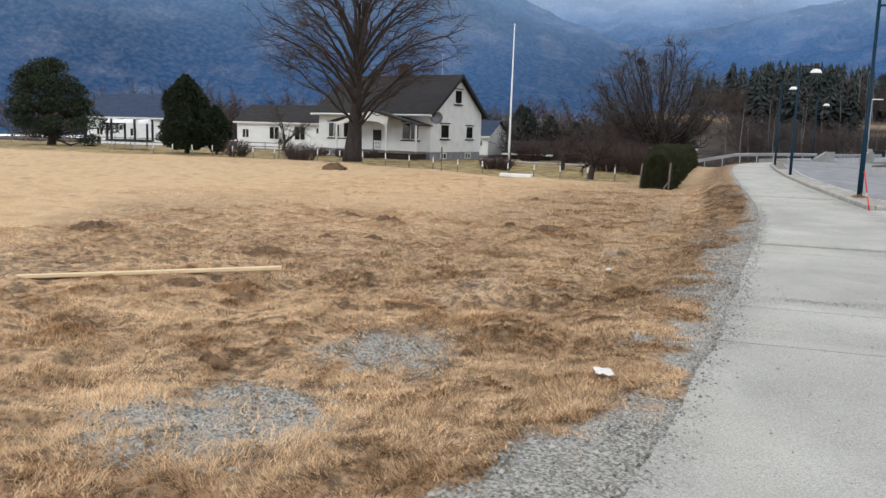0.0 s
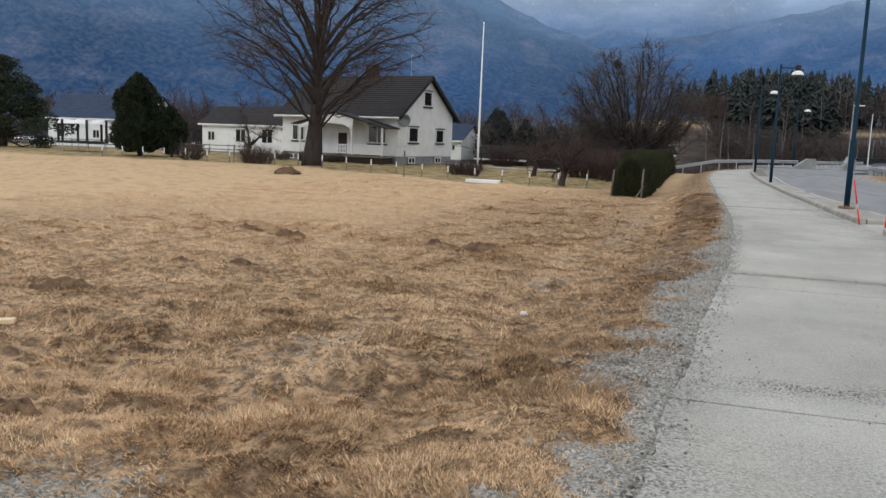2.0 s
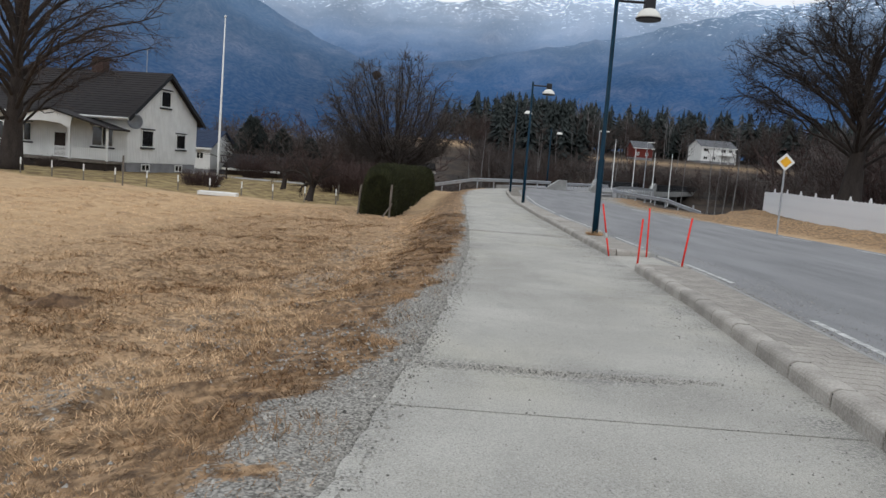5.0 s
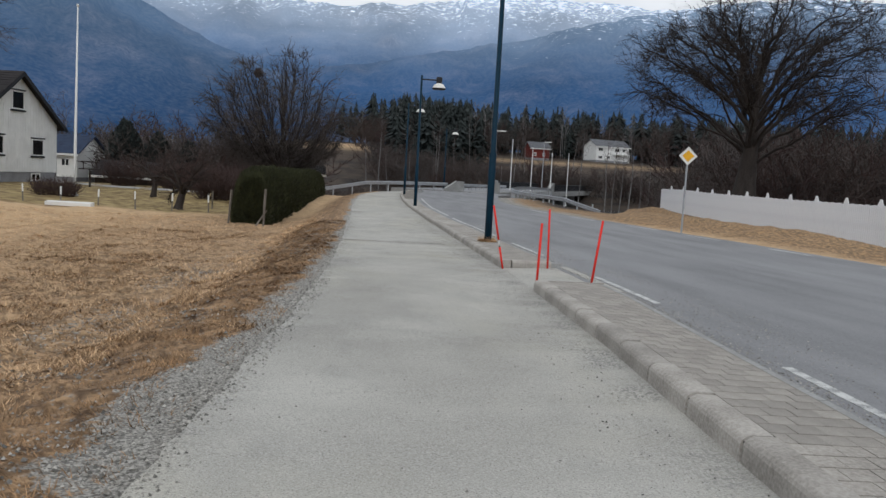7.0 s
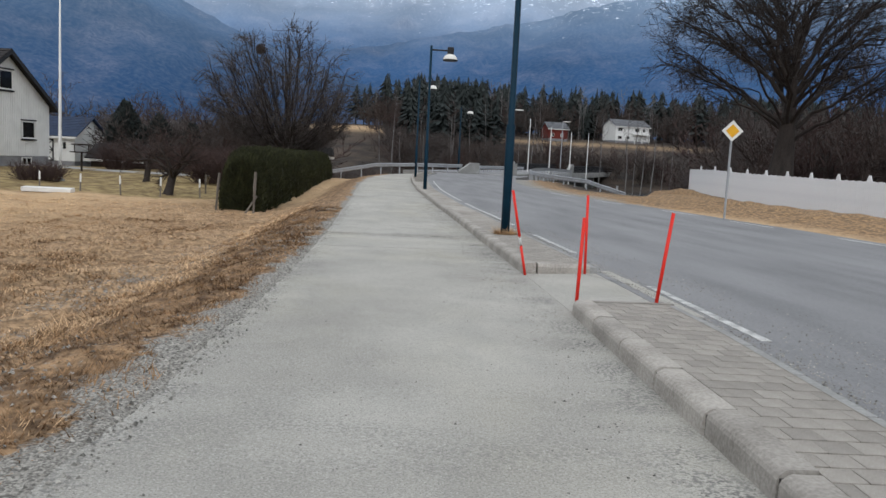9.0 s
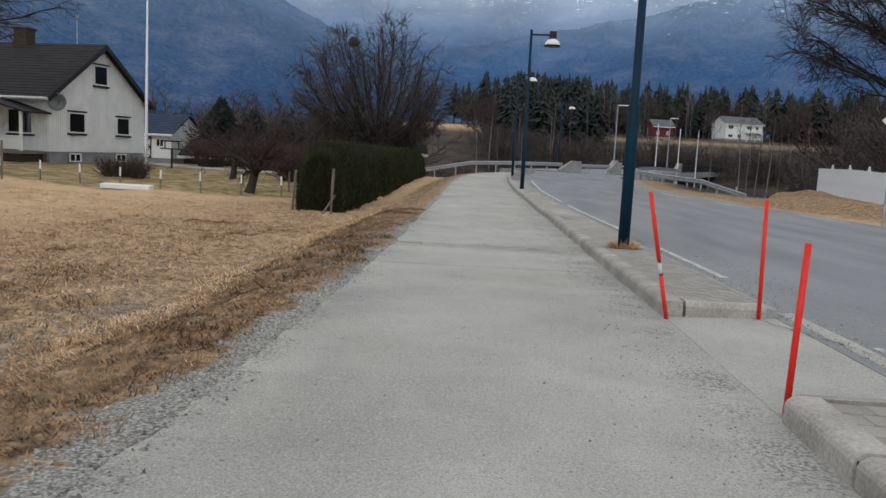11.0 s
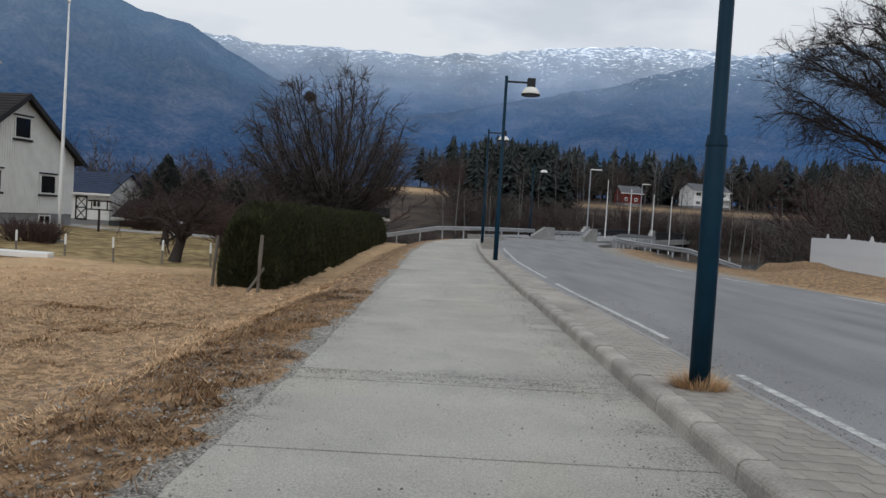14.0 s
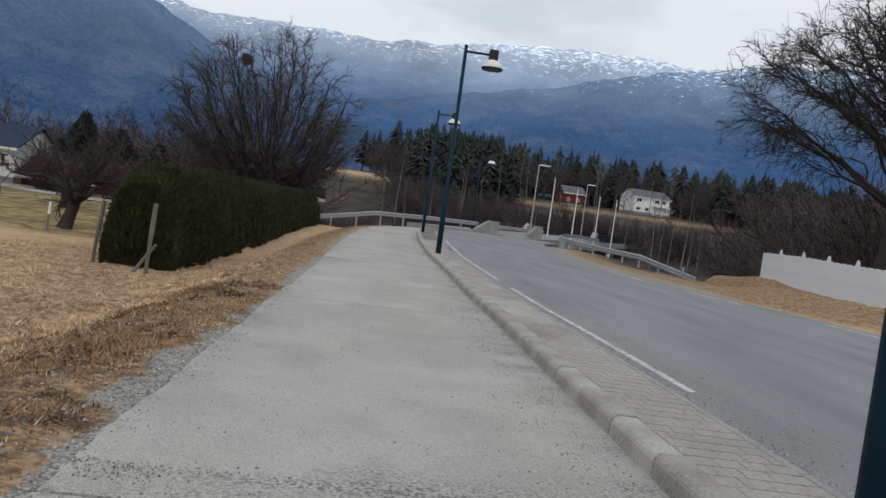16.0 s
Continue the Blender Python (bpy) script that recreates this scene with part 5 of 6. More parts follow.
far_house = simple_house("hillside_house", pose(71.2, 236, gz(74, 238) + 0.1, 0, 0, 12), 10.6, 7.5, 4.6, 6.4, WHITE, ROOF_GREY, "white two-storey house with a grey roof on the far hillside", ((1.4, 0.8, 1.3, 0.9), (1.4, 3.0, 1.5, 1.0), (4.0, 0.8, 1.1, 1.0), (6.8, 3.0, 1.5, 1.0), (9.0, 3.0, 1.0, 1.0)), plinth=0.4)
bm = bmesh.new()
box(bm, 5.4, 10.2, -1.4, 0.0, 2.15, 2.3)
for k in range(20):
    box(bm, 5.45 + k * 0.24, 5.52 + k * 0.24, -1.4, -1.35, 2.3, 3.0)
for x in (5.5, 7.8, 10.1):
    box(bm, x - 0.08, x + 0.08, -1.35, -1.2, -0.4, 2.15)
part("balcony", bm, WHITE, far_house)
simple_house("red_house", pose(50.6, 229, gz(53, 231) + 0.1, 0, 0, 8), 5.4, 5.5, 3.2, 4.8, RED_WALL, ROOF_GREY, "small dark red wooden house on the far hillside", ((1.2, 0.9, 0.8, 0.9), (3.8, 0.9, 0.8, 0.9)))
simple_house("hillside_cottage", pose(-37, 150, 0.2, 0, 0, 10), 9.0, 6, 2.8, 4.5, WHITE, ROOF_GREY, "small white house with a grey roof beyond the garden", ((2.0, 1.1, 1.0, 1.0), (4.2, 1.1, 1.0, 1.0)))
simple_house("dark_shed", pose(-21.0, 88.5, -2.2, 0, 0, -8), 5.2, 4, 1.9, 3.0, DARK_WOOD, ROOF, "low dark wooden shed by the driveway", plinth=0.02)
simple_house("field_hut", pose(-5.2, 93, -1.6, 0, 0, 5), 4.4, 4, 2.4, 3.0, WHITE, ROOF, "small white hut with a dark roof behind the hedge")


# ---- lamps, poles, signs ----
def street_lamp(x, y, h, label, group, turn=0.0):
    """A dark pole with a short side arm and a half-round lamp hanging from it."""
    z = float(path_z(y)) + 0.15
    lamp = empty("street_lamp", pose(x, y, z, 0, 0, turn), label, "street lamp", group)
    bm = bmesh.new()
    tube(bm, [(0, 0, -0.2), (0, 0, 2.35), (0, 0, 2.4), (0, 0, h)], [0.098, 0.098, 0.072, 0.062], 14)
    part("pole", bm, POLE, lamp, "dark teal painted pole", True)
    bm = bmesh.new()
    tube(bm, [(0, 0, 2.33), (0, 0, 2.43)], [0.105, 0.09], 14)
    part("collar", bm, POLE, lamp)
    bm = bmesh.new()
    tube(bm, [(-0.05, 0, h - 0.22), (1.05, 0, h - 0.22)], [0.045, 0.04], 8)
    part("arm", bm, BLACK, lamp)
    bm = bmesh.new()
    box(bm, 0.86, 1.18, -0.16, 0.16, h - 0.42, h - 0.04, 0.03)
    part("housing", bm, BLACK, lamp)
    bm = bmesh.new()
    prof = ((0.17, -0.40), (0.24, -0.44), (0.32, -0.53), (0.37, -0.64), (0.385, -0.69))
    tube(bm, [(1.02, 0, h + b) for a, b in prof], [a for a, b in prof], 24)
    part("bowl", bm, LAMP_BOWL, lamp, "pale half-round bowl", True)
    bm = bmesh.new()
    tube(bm, [(1.02, 0, h - 0.69), (1.02, 0, h - 0.75)], [0.395, 0.37], 24)
    part("rim", bm, BLACK, lamp, "dark rim")
    return lamp


street_lamp(6.0, 34.45, 7.5, "dark teal lamp pole with grass at its foot", "path lamps")
street_lamp(5.95, 59.5, 7.55, "dark teal street lamp with a half-round head", "path lamps")
street_lamp(6.6, 79.8, 7.55, "dark teal street lamp with a half-round head", "path lamps")
street_lamp(12.9, 106.0, 6.9, "dark teal street lamp by the bridge rail", "path lamps")


def bridge_light(x, y, h):
    z = 0.4
    lamp = empty("bridge_light", pose(x, y, z - 4.5, 0, 0, 0), "grey light pole with a flat head near the bridge", "street lamp", "bridge lights")
    bm = bmesh.new()
    tube(bm, [(0, 0, 0), (0, 0, h + 4.5)], [0.11, 0.06], 10)
    part("pole", bm, GALV, lamp)
    bm = bmesh.new()
    box(bm, 0.0, 1.3, -0.14, 0.14, h + 4.42, h + 4.56, 0.03)
    part("head", bm, LAMP_BOWL, lamp)


bridge_light(20.9, 118, 7.1)
bridge_light(35.2, 150, 7.6)
for x, y, h in ((25.6, 130, 6.6), (28.7, 130, 5.6), (31.7, 130, 5.0), (37.0, 140, 5.4)):
    p = empty("white_pole", pose(x, y, -4), "slender white pole beyond the bridge", "pole", "white poles")
    bm = bmesh.new()
    tube(bm, [(0, 0, 0), (0, 0, h + 4.5)], [0.10, 0.05], 8)
    part("pole", bm, WHITE, p)

flag = empty("flagpole", pose(-15.9, 67.9, gz(-15.9, 67.9)), "tall white flagpole on the lawn", "flagpole")
bm = bmesh.new()
tube(bm, [(0, 0, -0.1), (0, 0, 2.0), (0.05, 0, 12.2)], [0.12, 0.10, 0.04], 12)
part("pole", bm, WHITE, flag, smooth_faces=True)
bm = bmesh.new()
bmesh.ops.create_uvsphere(bm, u_segments=12, v_segments=8, radius=0.09, matrix=Matrix.Translation((0.05, 0, 12.28)))
part("knob", bm, WHITE, flag, smooth_faces=True)
bm = bmesh.new()
box(bm, -0.2, 0.2, -0.2, 0.2, -0.2, 0.12, 0.03)
part("foot", bm, CONCRETE, flag)


def priority_sign(x, y, z):
    sign = empty("priority_sign", pose(x, y, z, 0, 0, -8), "yellow diamond road sign with white border on a grey post", "road sign")
    bm = bmesh.new()
    tube(bm, [(0, 0, -0.3), (0, 0, 3.3)], [0.045, 0.045], 10)
    part("post", bm, GALV, sign)
    for name, r, y0, y1, mat in (("plate", 0.42, -0.09, -0.06, WHITE), ("yellow_face", 0.27, -0.098, -0.09, YELLOW)):
        bm = bmesh.new()
        prism(bm, ((0, -r), (r, 0), (0, r), (-r, 0)), y0, y1)
        p = part(name, bm, mat, sign)
        p.location = (0, 0, 3.45)


priority_sign(17.3, 47.9, -0.75)


def snow_stake(x, y, z, lean_x, lean_y, h, band=False):
    stake = empty("snow_stake", pose(x, y, z, lean_y, lean_x, 0), "thin red plastic snow stake with a pale reflective band" if band else "thin plain red plastic snow stake", "marker stake", "red snow stakes")
    rods = (("lower_rod", 0, 0.36 * h, RED, ""), ("band", 0.36 * h, 0.46 * h, BAND, "pale reflective band"), ("upper_rod", 0.46 * h, h, RED, "")) if band else (("rod", 0, h, RED, ""),)
    for name, z0, z1, mat, lab in rods:
        bm = bmesh.new()
        tube(bm, [(0, 0, z0 - 0.02), (0, 0, z1)], [0.021, 0.021], 10)
        part(name, bm, mat, stake, lab, True)


snow_stake(5.36, 28.85, float(path_z(28.85)), -11.5, 0, 1.30, True)
snow_stake(5.32, 25.72, float(path_z(25.72)), 1.5, 0, 1.08)
snow_stake(6.30, 28.9, float(path_z(28.9)), -1.5, 0, 1.25)
snow_stake(6.22, 25.66, float(path_z(25.66)) + 0.10, 6.5, 0, 1.08)


# ---- white fence, guard rails, bridge ----
fence = empty("picket_fence", pose(0, 0, 0), "tall white close-boarded fence with pointed posts", "fence")
board_mesh = None
y = 38.0
k = 0
while y < 84.0:
    x, z = float(fence_x(y)), gz(float(fence_x(y)), y)
    if board_mesh is None:
        bm = bmesh.new()
        box(bm, -0.012, 0.012, -0.075, 0.075, 0.02, 2.06, 0.006)
        board = part("board", bm, FENCE_WHITE, fence)
        board_mesh = board.data
    else:
        board = new("board", board_mesh)
        board.parent = fence
    board.location = (x, y, z + 0.02 * math.sin(k * 1.7))
    board.rotation_euler = (0, 0, -radians(3.3))
    k += 1
    y += 0.18
for y in np.arange(38.0, 84.1, 3.1):
    x, z = float(fence_x(y)), gz(float(fence_x(y)), y)
    bm = bmesh.new()
    prism(bm, ((-0.27, 0), (-0.27, 2.02), (-0.09, 2.38), (0.09, 2.38), (0.27, 2.02), (0.27, 0)), -0.018, 0.018)
    p = part("post", bm, FENCE_WHITE, fence, "white post with a pointed top")
    p.matrix_local = Matrix.Translation((x + 0.036, y, z)) @ Matrix.Rotation(radians(86.7), 4, "Z")
for z in (0.5, 1.7):
    bm = bmesh.new()
    tube(bm, [(float(fence_x(y)) + 0.05, y, gz(float(fence_x(y)), y) + z) for y in np.linspace(38, 84, 21)], [0.05] * 21, 4)
    part("cross_rail", bm, FENCE_WHITE, fence)


def guard_rail(name, pts, label, dip=(False, False), h=0.72, step=2.0, side=1):
    """A steel guard rail: a W-shaped beam on posts along a line of (x, y, ground z)."""
    thing = empty(name, pose(0, 0, 0), label, "guard rail", "road guard rails")
    P = [Vector(p) for p in pts]
    line = []
    for a, b in zip(P, P[1:]):
        n = max(1, int((b - a).length / 0.5))
        line += [a.lerp(b, k / n) for k in range(n)]
    line.append(P[-1])
    total = len(line)
    prof = ((0.0, -0.17), (0.05, -0.13), (0.05, -0.05), (0.0, 0.0), (0.05, 0.05), (0.05, 0.13), (0.0, 0.17), (-0.02, 0.17), (-0.02, -0.17))
    bm = bmesh.new()
    rings = []
    for i, p in enumerate(line):
        d = (line[min(i + 1, total - 1)] - line[max(i - 1, 0)]).normalized()
        s = Vector((d.y, -d.x, 0)) * side
        lift = h
        if dip[0]:
            lift *= min(1.0, 0.05 + i / 10)
        if dip[1]:
            lift *= min(1.0, 0.05 + (total - 1 - i) / 10)
        rings.append([bm.verts.new(p + s * a + Vector((0, 0, lift + b))) for a, b in prof])
    for r0, r1 in zip(rings, rings[1:]):
        for k in range(len(prof)):
            bm.faces.new((r0[k], r0[(k + 1) % len(prof)], r1[(k + 1) % len(prof)], r1[k]))
    bm.faces.new(rings[0])
    bm.faces.new(rings[-1][::-1])
    part("beam", bm, GALV, thing)
    for i in range(2, total, 4):
        p = line[i]
        bm = bmesh.new()
        box(bm, p.x - 0.05, p.x + 0.05, p.y - 0.05, p.y + 0.05, p.z - 0.6, p.z + h * 0.85)
        part("post", bm, GALV, thing)
    return thing


def on_path(x, y, dz=0.0):
    return (x, y, float(path_z(y)) + dz)


guard_rail("guard_rail", [on_path(-2.2, 87.0, -1.0), on_path(0.0, 89.0, -0.75), on_path(3.6, 91.6, -0.1), on_path(7.6, 94.4), on_path(12.4, 98.2)], "galvanised guard rail beyond the end of the path", side=1)
guard_rail("guard_rail", [on_path(21.7, 73.8, -0.3), on_path(20.4, 78, -0.3), on_path(19.1, 84, -0.25), on_path(18.3, 88, -0.2), on_path(18.2, 91, -0.15), on_path(18.8, 95, -0.1), on_path(20.3, 99.0), on_path(22.6, 104, -0.05), on_path(26.0, 112, -0.3), on_path(30.0, 122, -0.6)], "galvanised guard rail curving towards the bridge", dip=(True, False), side=-1)
guard_rail("guard_rail", [on_path(13.6, 101.5, -0.1), on_path(15.0, 105.5, -0.2), on_path(17.5, 112, -0.35), on_path(21, 120, -0.5), on_path(25, 130, -0.7)], "galvanised guard rail along the bridge approach", dip=(True, False), side=1)


def bridge():
    thing = empty("bridge", pose(33.4, 137.0, float(path_z(99)) + 0.03, 0, 0, -24), "concrete road bridge with a dark lattice railing", "bridge")
    L = 62.0
    bm = bmesh.new()
    box(bm, -9.5, 0.3, -45, L, -0.9, 0.0, 0.04)
    part("deck", bm, CONCRETE, thing, "grey concrete deck")
    bm = bmesh.new()
    box(bm, -8.9, -0.5, -45, L - 0.5, 0.0, 0.03)
    part("carriageway", bm, ASPHALT, thing)
    for x in (0.12, -9.3):
        bm = bmesh.new()
        box(bm, x - 0.08, x + 0.08, 2.5, L, 1.0, 1.14)
        box(bm, x - 0.04, x + 0.04, 2.5, L, 0.12, 0.18)
        rail = part("railing", bm, BLACK, thing, "dark steel railing")
        me = None
        for k in range(100):
            yb = 2.8 + k * 0.6
            if yb > L:
                break
            if me is None:
                bm = bmesh.new()
                box(bm, -0.06, 0.06, -0.10, 0.10, 0.0, 1.05)
                b = part("baluster", bm, BLACK, rail)
                me = b.data
            else:
                b = new("baluster", me)
                b.parent = rail
            b.location = (x, yb, 0)
        bm = bmesh.new()
        turn = Matrix(((0, 1, 0, x - 0.25), (1, 0, 0, 0), (0, 0, 1, 0), (0, 0, 0, 1)))
        prism(bm, ((-1.8, -0.9), (-1.8, 0.35), (0.6, 1.35), (2.4, 1.35), (2.4, -0.9)), 0, 0.5, turn)
        part("wing_wall", bm, CONCRETE, thing, "pale concrete wing wall")
    for yb in (-20, 3, 32, 58):
        bm = bmesh.new()
        box(bm, -8.6, -0.6, yb - 0.6, yb + 0.6, -6.5, -0.9, 0.05)
        part("pier", bm, CONCRETE, thing)


bridge()
for x, y, w in ((12.9, 96.6, 2.4), (18.0, 101.5, 1.6)):
    block = empty("parapet_block", pose(x, y, float(path_z(y)), 0, 0, 30), "sloping pale concrete parapet end", "concrete block", "parapet ends")
    bm = bmesh.new()
    prism(bm, ((-w / 2, -0.5), (-w / 2, 0.35), (w * 0.1, 1.15), (w / 2, 1.15), (w / 2, -0.5)), -0.2, 0.2)
    part("block", bm, CONCRETE, block)


# ---- bird nest in the round tree ----
rng = random.Random(8)
segs = []
for _ in range(420):
    d = Vector((rng.gauss(0, 1), rng.gauss(0, 1), rng.gauss(0, 0.9))).normalized()
    c = d * 0.42 * rng.random() ** 0.4
    e = Vector((rng.gauss(0, 1), rng.gauss(0, 1), rng.gauss(0, 1))).normalized() * 0.2
    segs.append((c - e, c + e, 0.012, 0.009))
v, f = branch_mesh(segs, lambda r: 3)
nest = empty("bird_nest", pose(-6.74, 88.1, 9.56), "dark round magpie nest of sticks in the tree crown", "bird nest")
tagged(mesh_object("stick_ball", v, f, TWIG, nest), kind="stuff")


# ---- small things on the field and lawn ----
def lump(name, x, y, rx, ry, h, mat, label, category, group, seed):
    """A low uneven heap lying on the ground."""
    thing_z = gz(x, y) + float(relief(np.array(x), np.array(y)))
    rings, sides = 8, 30
    verts, faces = [], []
    for i in range(rings):
        u = i / (rings - 1)
        for k in range(sides):
            a = math.tau * k / sides
            w = 1 + 0.8 * noise.noise(Vector((math.cos(a) * 1.8, math.sin(a) * 1.4, seed + u))) + 0.5 * noise.noise(Vector((math.cos(a) * 6, math.sin(a) * 6, seed + 3 * u)))
            r = (1 - u) * w
            px, py = math.cos(a) * rx * r, math.sin(a) * ry * r
            verts.append((px, py, -0.05 + (h + 0.05) * (1 - (1 - u) ** 2) + 0.7 * h * noise.noise(Vector((px * 11, py * 11, seed)))))
    faces = [(i * sides + k, i * sides + (k + 1) % sides, (i + 1) * sides + (k + 1) % sides, (i + 1) * sides + k) for i in range(rings - 1) for k in range(sides)]
    ob = mesh_object(name, verts, faces, mat, smooth_faces=True)
    ob.location = (x, y, thing_z)
    return tagged(ob, label, category, group)


MOLEHILLS = ((-11.7, 13.2, 0.55), (-9.15, 19.8, 0.5), (-7.7, 19.2, 0.42), (-7.0, 14.4, 0.38), (-6.1, 14.6, 0.36), (-6.8, 11.7, 0.36), (-5.1, 8.05, 0.30), (-6.0, 8.2, 0.30), (-3.55, 7.6, 0.2), (-5.6, 6.1, 0.26), (-3.68, 5.41, 0.14), (-3.4, 19.1, 0.5), (-4.5, 19.6, 0.3), (-1.85, 6.6, 0.1))
for k, (x, y, r) in enumerate(MOLEHILLS):
    lump("molehill", x, y, r, r * 0.6, 0.025 + 0.006 * y, EARTH, "dark patch of bare turned earth in the dry grass", "earth mound", "bare earth patches", k * 3.1)
lump("grass_heap", -24.2, 50.6, 1.0, 0.7, 0.35, EARTH, "dark brown heap of earth at the field edge", "heap", "", 77)

plank = empty("plank", pose(-6.62, 8.4, gz(-6.62, 8.4) + 0.08, 0, -0.8, 34.5), "long pale new wooden plank lying on the grass", "plank")
bm = bmesh.new()
box(bm, -1.66, 1.66, -0.05, 0.05, 0.0, 0.04, 0.004)
part("board", bm, WOOD, plank)

litter = empty("paper_litter", pose(-0.58, 5.88, gz(-0.58, 5.88) + 0.05, 4, 6, 20), "crumpled pale paper wrapper on the gravel", "litter", "litter")
bm = bmesh.new()
bmesh.ops.create_grid(bm, x_segments=6, y_segments=4, size=0.07)
for v in bm.verts:
    v.co.z = 0.015 * noise.noise(v.co * 30)
bmesh.ops.solidify(bm, geom=bm.faces[:], thickness=0.003)
part("wrapper", bm, PAPER, litter)
stone = lump("pale_stone", -1.28, 12.81, 0.07, 0.05, 0.05, PAPER, "small pale stone in the verge", "stone", "", 5)

frame_thing = empty("white_board", pose(-13.2, 59.0, gz(-13.2, 59.0) + 0.04, 4, 0, -4), "white painted board lying at the lawn edge", "board")
bm = bmesh.new()
box(bm, -1.25, 1.25, -0.25, 0.25, 0.0, 0.22, 0.02)
part("board", bm, WHITE, frame_thing)

# boundary stakes with wire
post_spots = [(-47 + 2.05 * k, 60.2 + 0.35 * math.sin(k * 1.3)) for k in range(21)]
first = None
for k, (x, y) in enumerate(post_spots):
    y = 60.5
    m = pose(x, y, gz(x, y), 1.5 * math.sin(k * 2.2), 2.0 * math.sin(k * 3.1), 20 * k)
    if first is None:
        first = empty("boundary_stake", m, "short white-topped wooden stake along the lawn edge", "stake", "boundary stakes")
        bm = bmesh.new()
        tube(bm, [(0, 0, -0.15), (0, 0, 0.55)], [0.045, 0.04], 7)
        part("shaft", bm, OLD_WOOD, first)
        bm = bmesh.new()
        tube(bm, [(0, 0, 0.55), (0, 0, 0.95), (0, 0, 1.0)], [0.048, 0.045, 0.02], 7)
        part("white_top", bm, WHITE, first, "white painted top")
    else:
        copy_thing(first, m)
for x, y, h, lean in ((-18.9, 58.2, 1.9, 0), (-1.75, 50.4, 1.75, 1.5), (-34.0, 60.0, 1.5, 2), (-3.6, 52.2, 1.6, 4), (-6.3, 63.5, 1.1, 0)):
    p = empty("fence_post", pose(x, y, gz(x, y), 0, lean, 10), "weathered grey wooden fence post", "fence post", "wooden posts")
    bm = bmesh.new()
    tube(bm, [(0, 0, -0.3), (0, 0, h * 0.6), (0.01, 0, h)], [0.065, 0.06, 0.055], 9)
    part("shaft", bm, OLD_WOOD, p)
brace = empty("post_brace", pose(-2.15, 50.6, gz(-2.15, 50.6) - 0.05, 0, 32, 5), "slanting wooden brace against the fence post", "brace")
bm = bmesh.new()
tube(bm, [(0, 0, 0), (0, 0, 0.95)], [0.045, 0.04], 7)
part("shaft", bm, OLD_WOOD, brace)


def shrub(x, y, r, h, mat, label, group, seed, stems=70):
    """A low leafless shrub of many thin stems."""
    spec = dict(steps=(4, 3), taper=0.6, wobble=(0.14, 0.22), lift=(0.03, 0.02), bare=(0.2,), kids=(2.2,), angle=((20, 50),), ratio=(0.55,), short=0.3, thin=0.7, least=0.012)
    rng = random.Random(seed)
    out = [[], []]
    for _ in range(stems):
        a, t, q = rng.random() * math.tau, radians(rng.uniform(5, 50)), rng.random() ** 0.5 * 0.55
        grow(rng, Vector((math.cos(a) * r * q, math.sin(a) * r * q, -0.05)), Vector((math.cos(a) * math.sin(t), math.sin(a) * math.sin(t), math.cos(t))), h * rng.uniform(0.7, 1.1), 0.02, 0, spec, out)
    v, f = branch_mesh(out[0] + out[1], lambda q: 3)
    thing = empty("shrub", pose(x, y, gz(x, y)), label, "shrub", group)
    tagged(mesh_object("stem_clump", v, f, mat, thing), kind="stuff")


shrub(-16.6, 66.6, 1.9, 1.0, TWIG_RED, "low reddish leafless shrub by the flagpole", "garden shrubs", 1, 160)
shrub(-32.4, 60.9, 1.9, 1.3, TWIG, "low dark leafless shrub at the lawn edge", "garden shrubs", 2, 130)
shrub(-39.0, 61.5, 1.2, 1.3, TWIG, "low dark leafless shrub at the lawn edge", "garden shrubs", 3, 90)
for k, (x, y) in enumerate(((-8.0, 73.0), (-6.0, 72.0), (-4.6, 70), (-10.0, 82), (-7, 80), (-13, 84), (-17.5, 85), (-4.5, 78))):
    shrub(x, y, 1.7, 2.0, TWIG_RED, "reddish leafless garden bush behind the apple tree", "garden bushes", 10 + k, 130)
for k, (x, y) in enumerate(((-27, 72.6), (-33.0, 73.9), (-30.5, 73.4))):
    shrub(x - 4, y, 0.9, 0.8, TWIG, "low dark bush along the farmhouse front", "foundation bushes", 30 + k, 60)

# gravel driveway across the garden
ys = np.linspace(-24, -4, 30)
verts, faces = [], []
for i, x in enumerate(ys):
    c = 81.0 - 0.12 * (x + 14) + 3.5 * smooth(-17, -24, x)
    for w in (-1.5, 0, 1.5):
        verts.append((x, c + w, gz(x, c + w) + 0.035))
faces = [(i * 3 + k, i * 3 + k + 1, (i + 1) * 3 + k + 1, (i + 1) * 3 + k) for i in range(29) for k in range(2)]
DRIVE = material("pale_gravel_drive", (0.44, 0.43, 0.41), (0.33, 0.32, 0.30), 0.8, 0.95, 0.3, 40)
tagged(mesh_object("driveway", verts, faces, DRIVE), "pale gravel driveway across the garden", "driveway", kind="structure")

feeder = empty("bird_table", pose(-18.1, 77.9, gz(-18.1, 77.9)), "dark wooden bird table on a post beside the driveway", "bird table")
bm = bmesh.new()
tube(bm, [(0, 0, -0.2), (0, 0, 1.4)], [0.08, 0.07], 8)
part("post", bm, DARK_WOOD, feeder)
bm = bmesh.new()
box(bm, -0.75, 0.75, -0.3, 0.3, 1.4, 1.48, 0.01)
part("shelf", bm, DARK_WOOD, feeder)
bm = bmesh.new()
box(bm, -0.6, 0.6, -0.35, 0.35, 1.95, 2.05, 0.02)
for x in (-0.5, 0.5):
    box(bm, x - 0.03, x + 0.03, -0.03, 0.03, 1.48, 1.95)
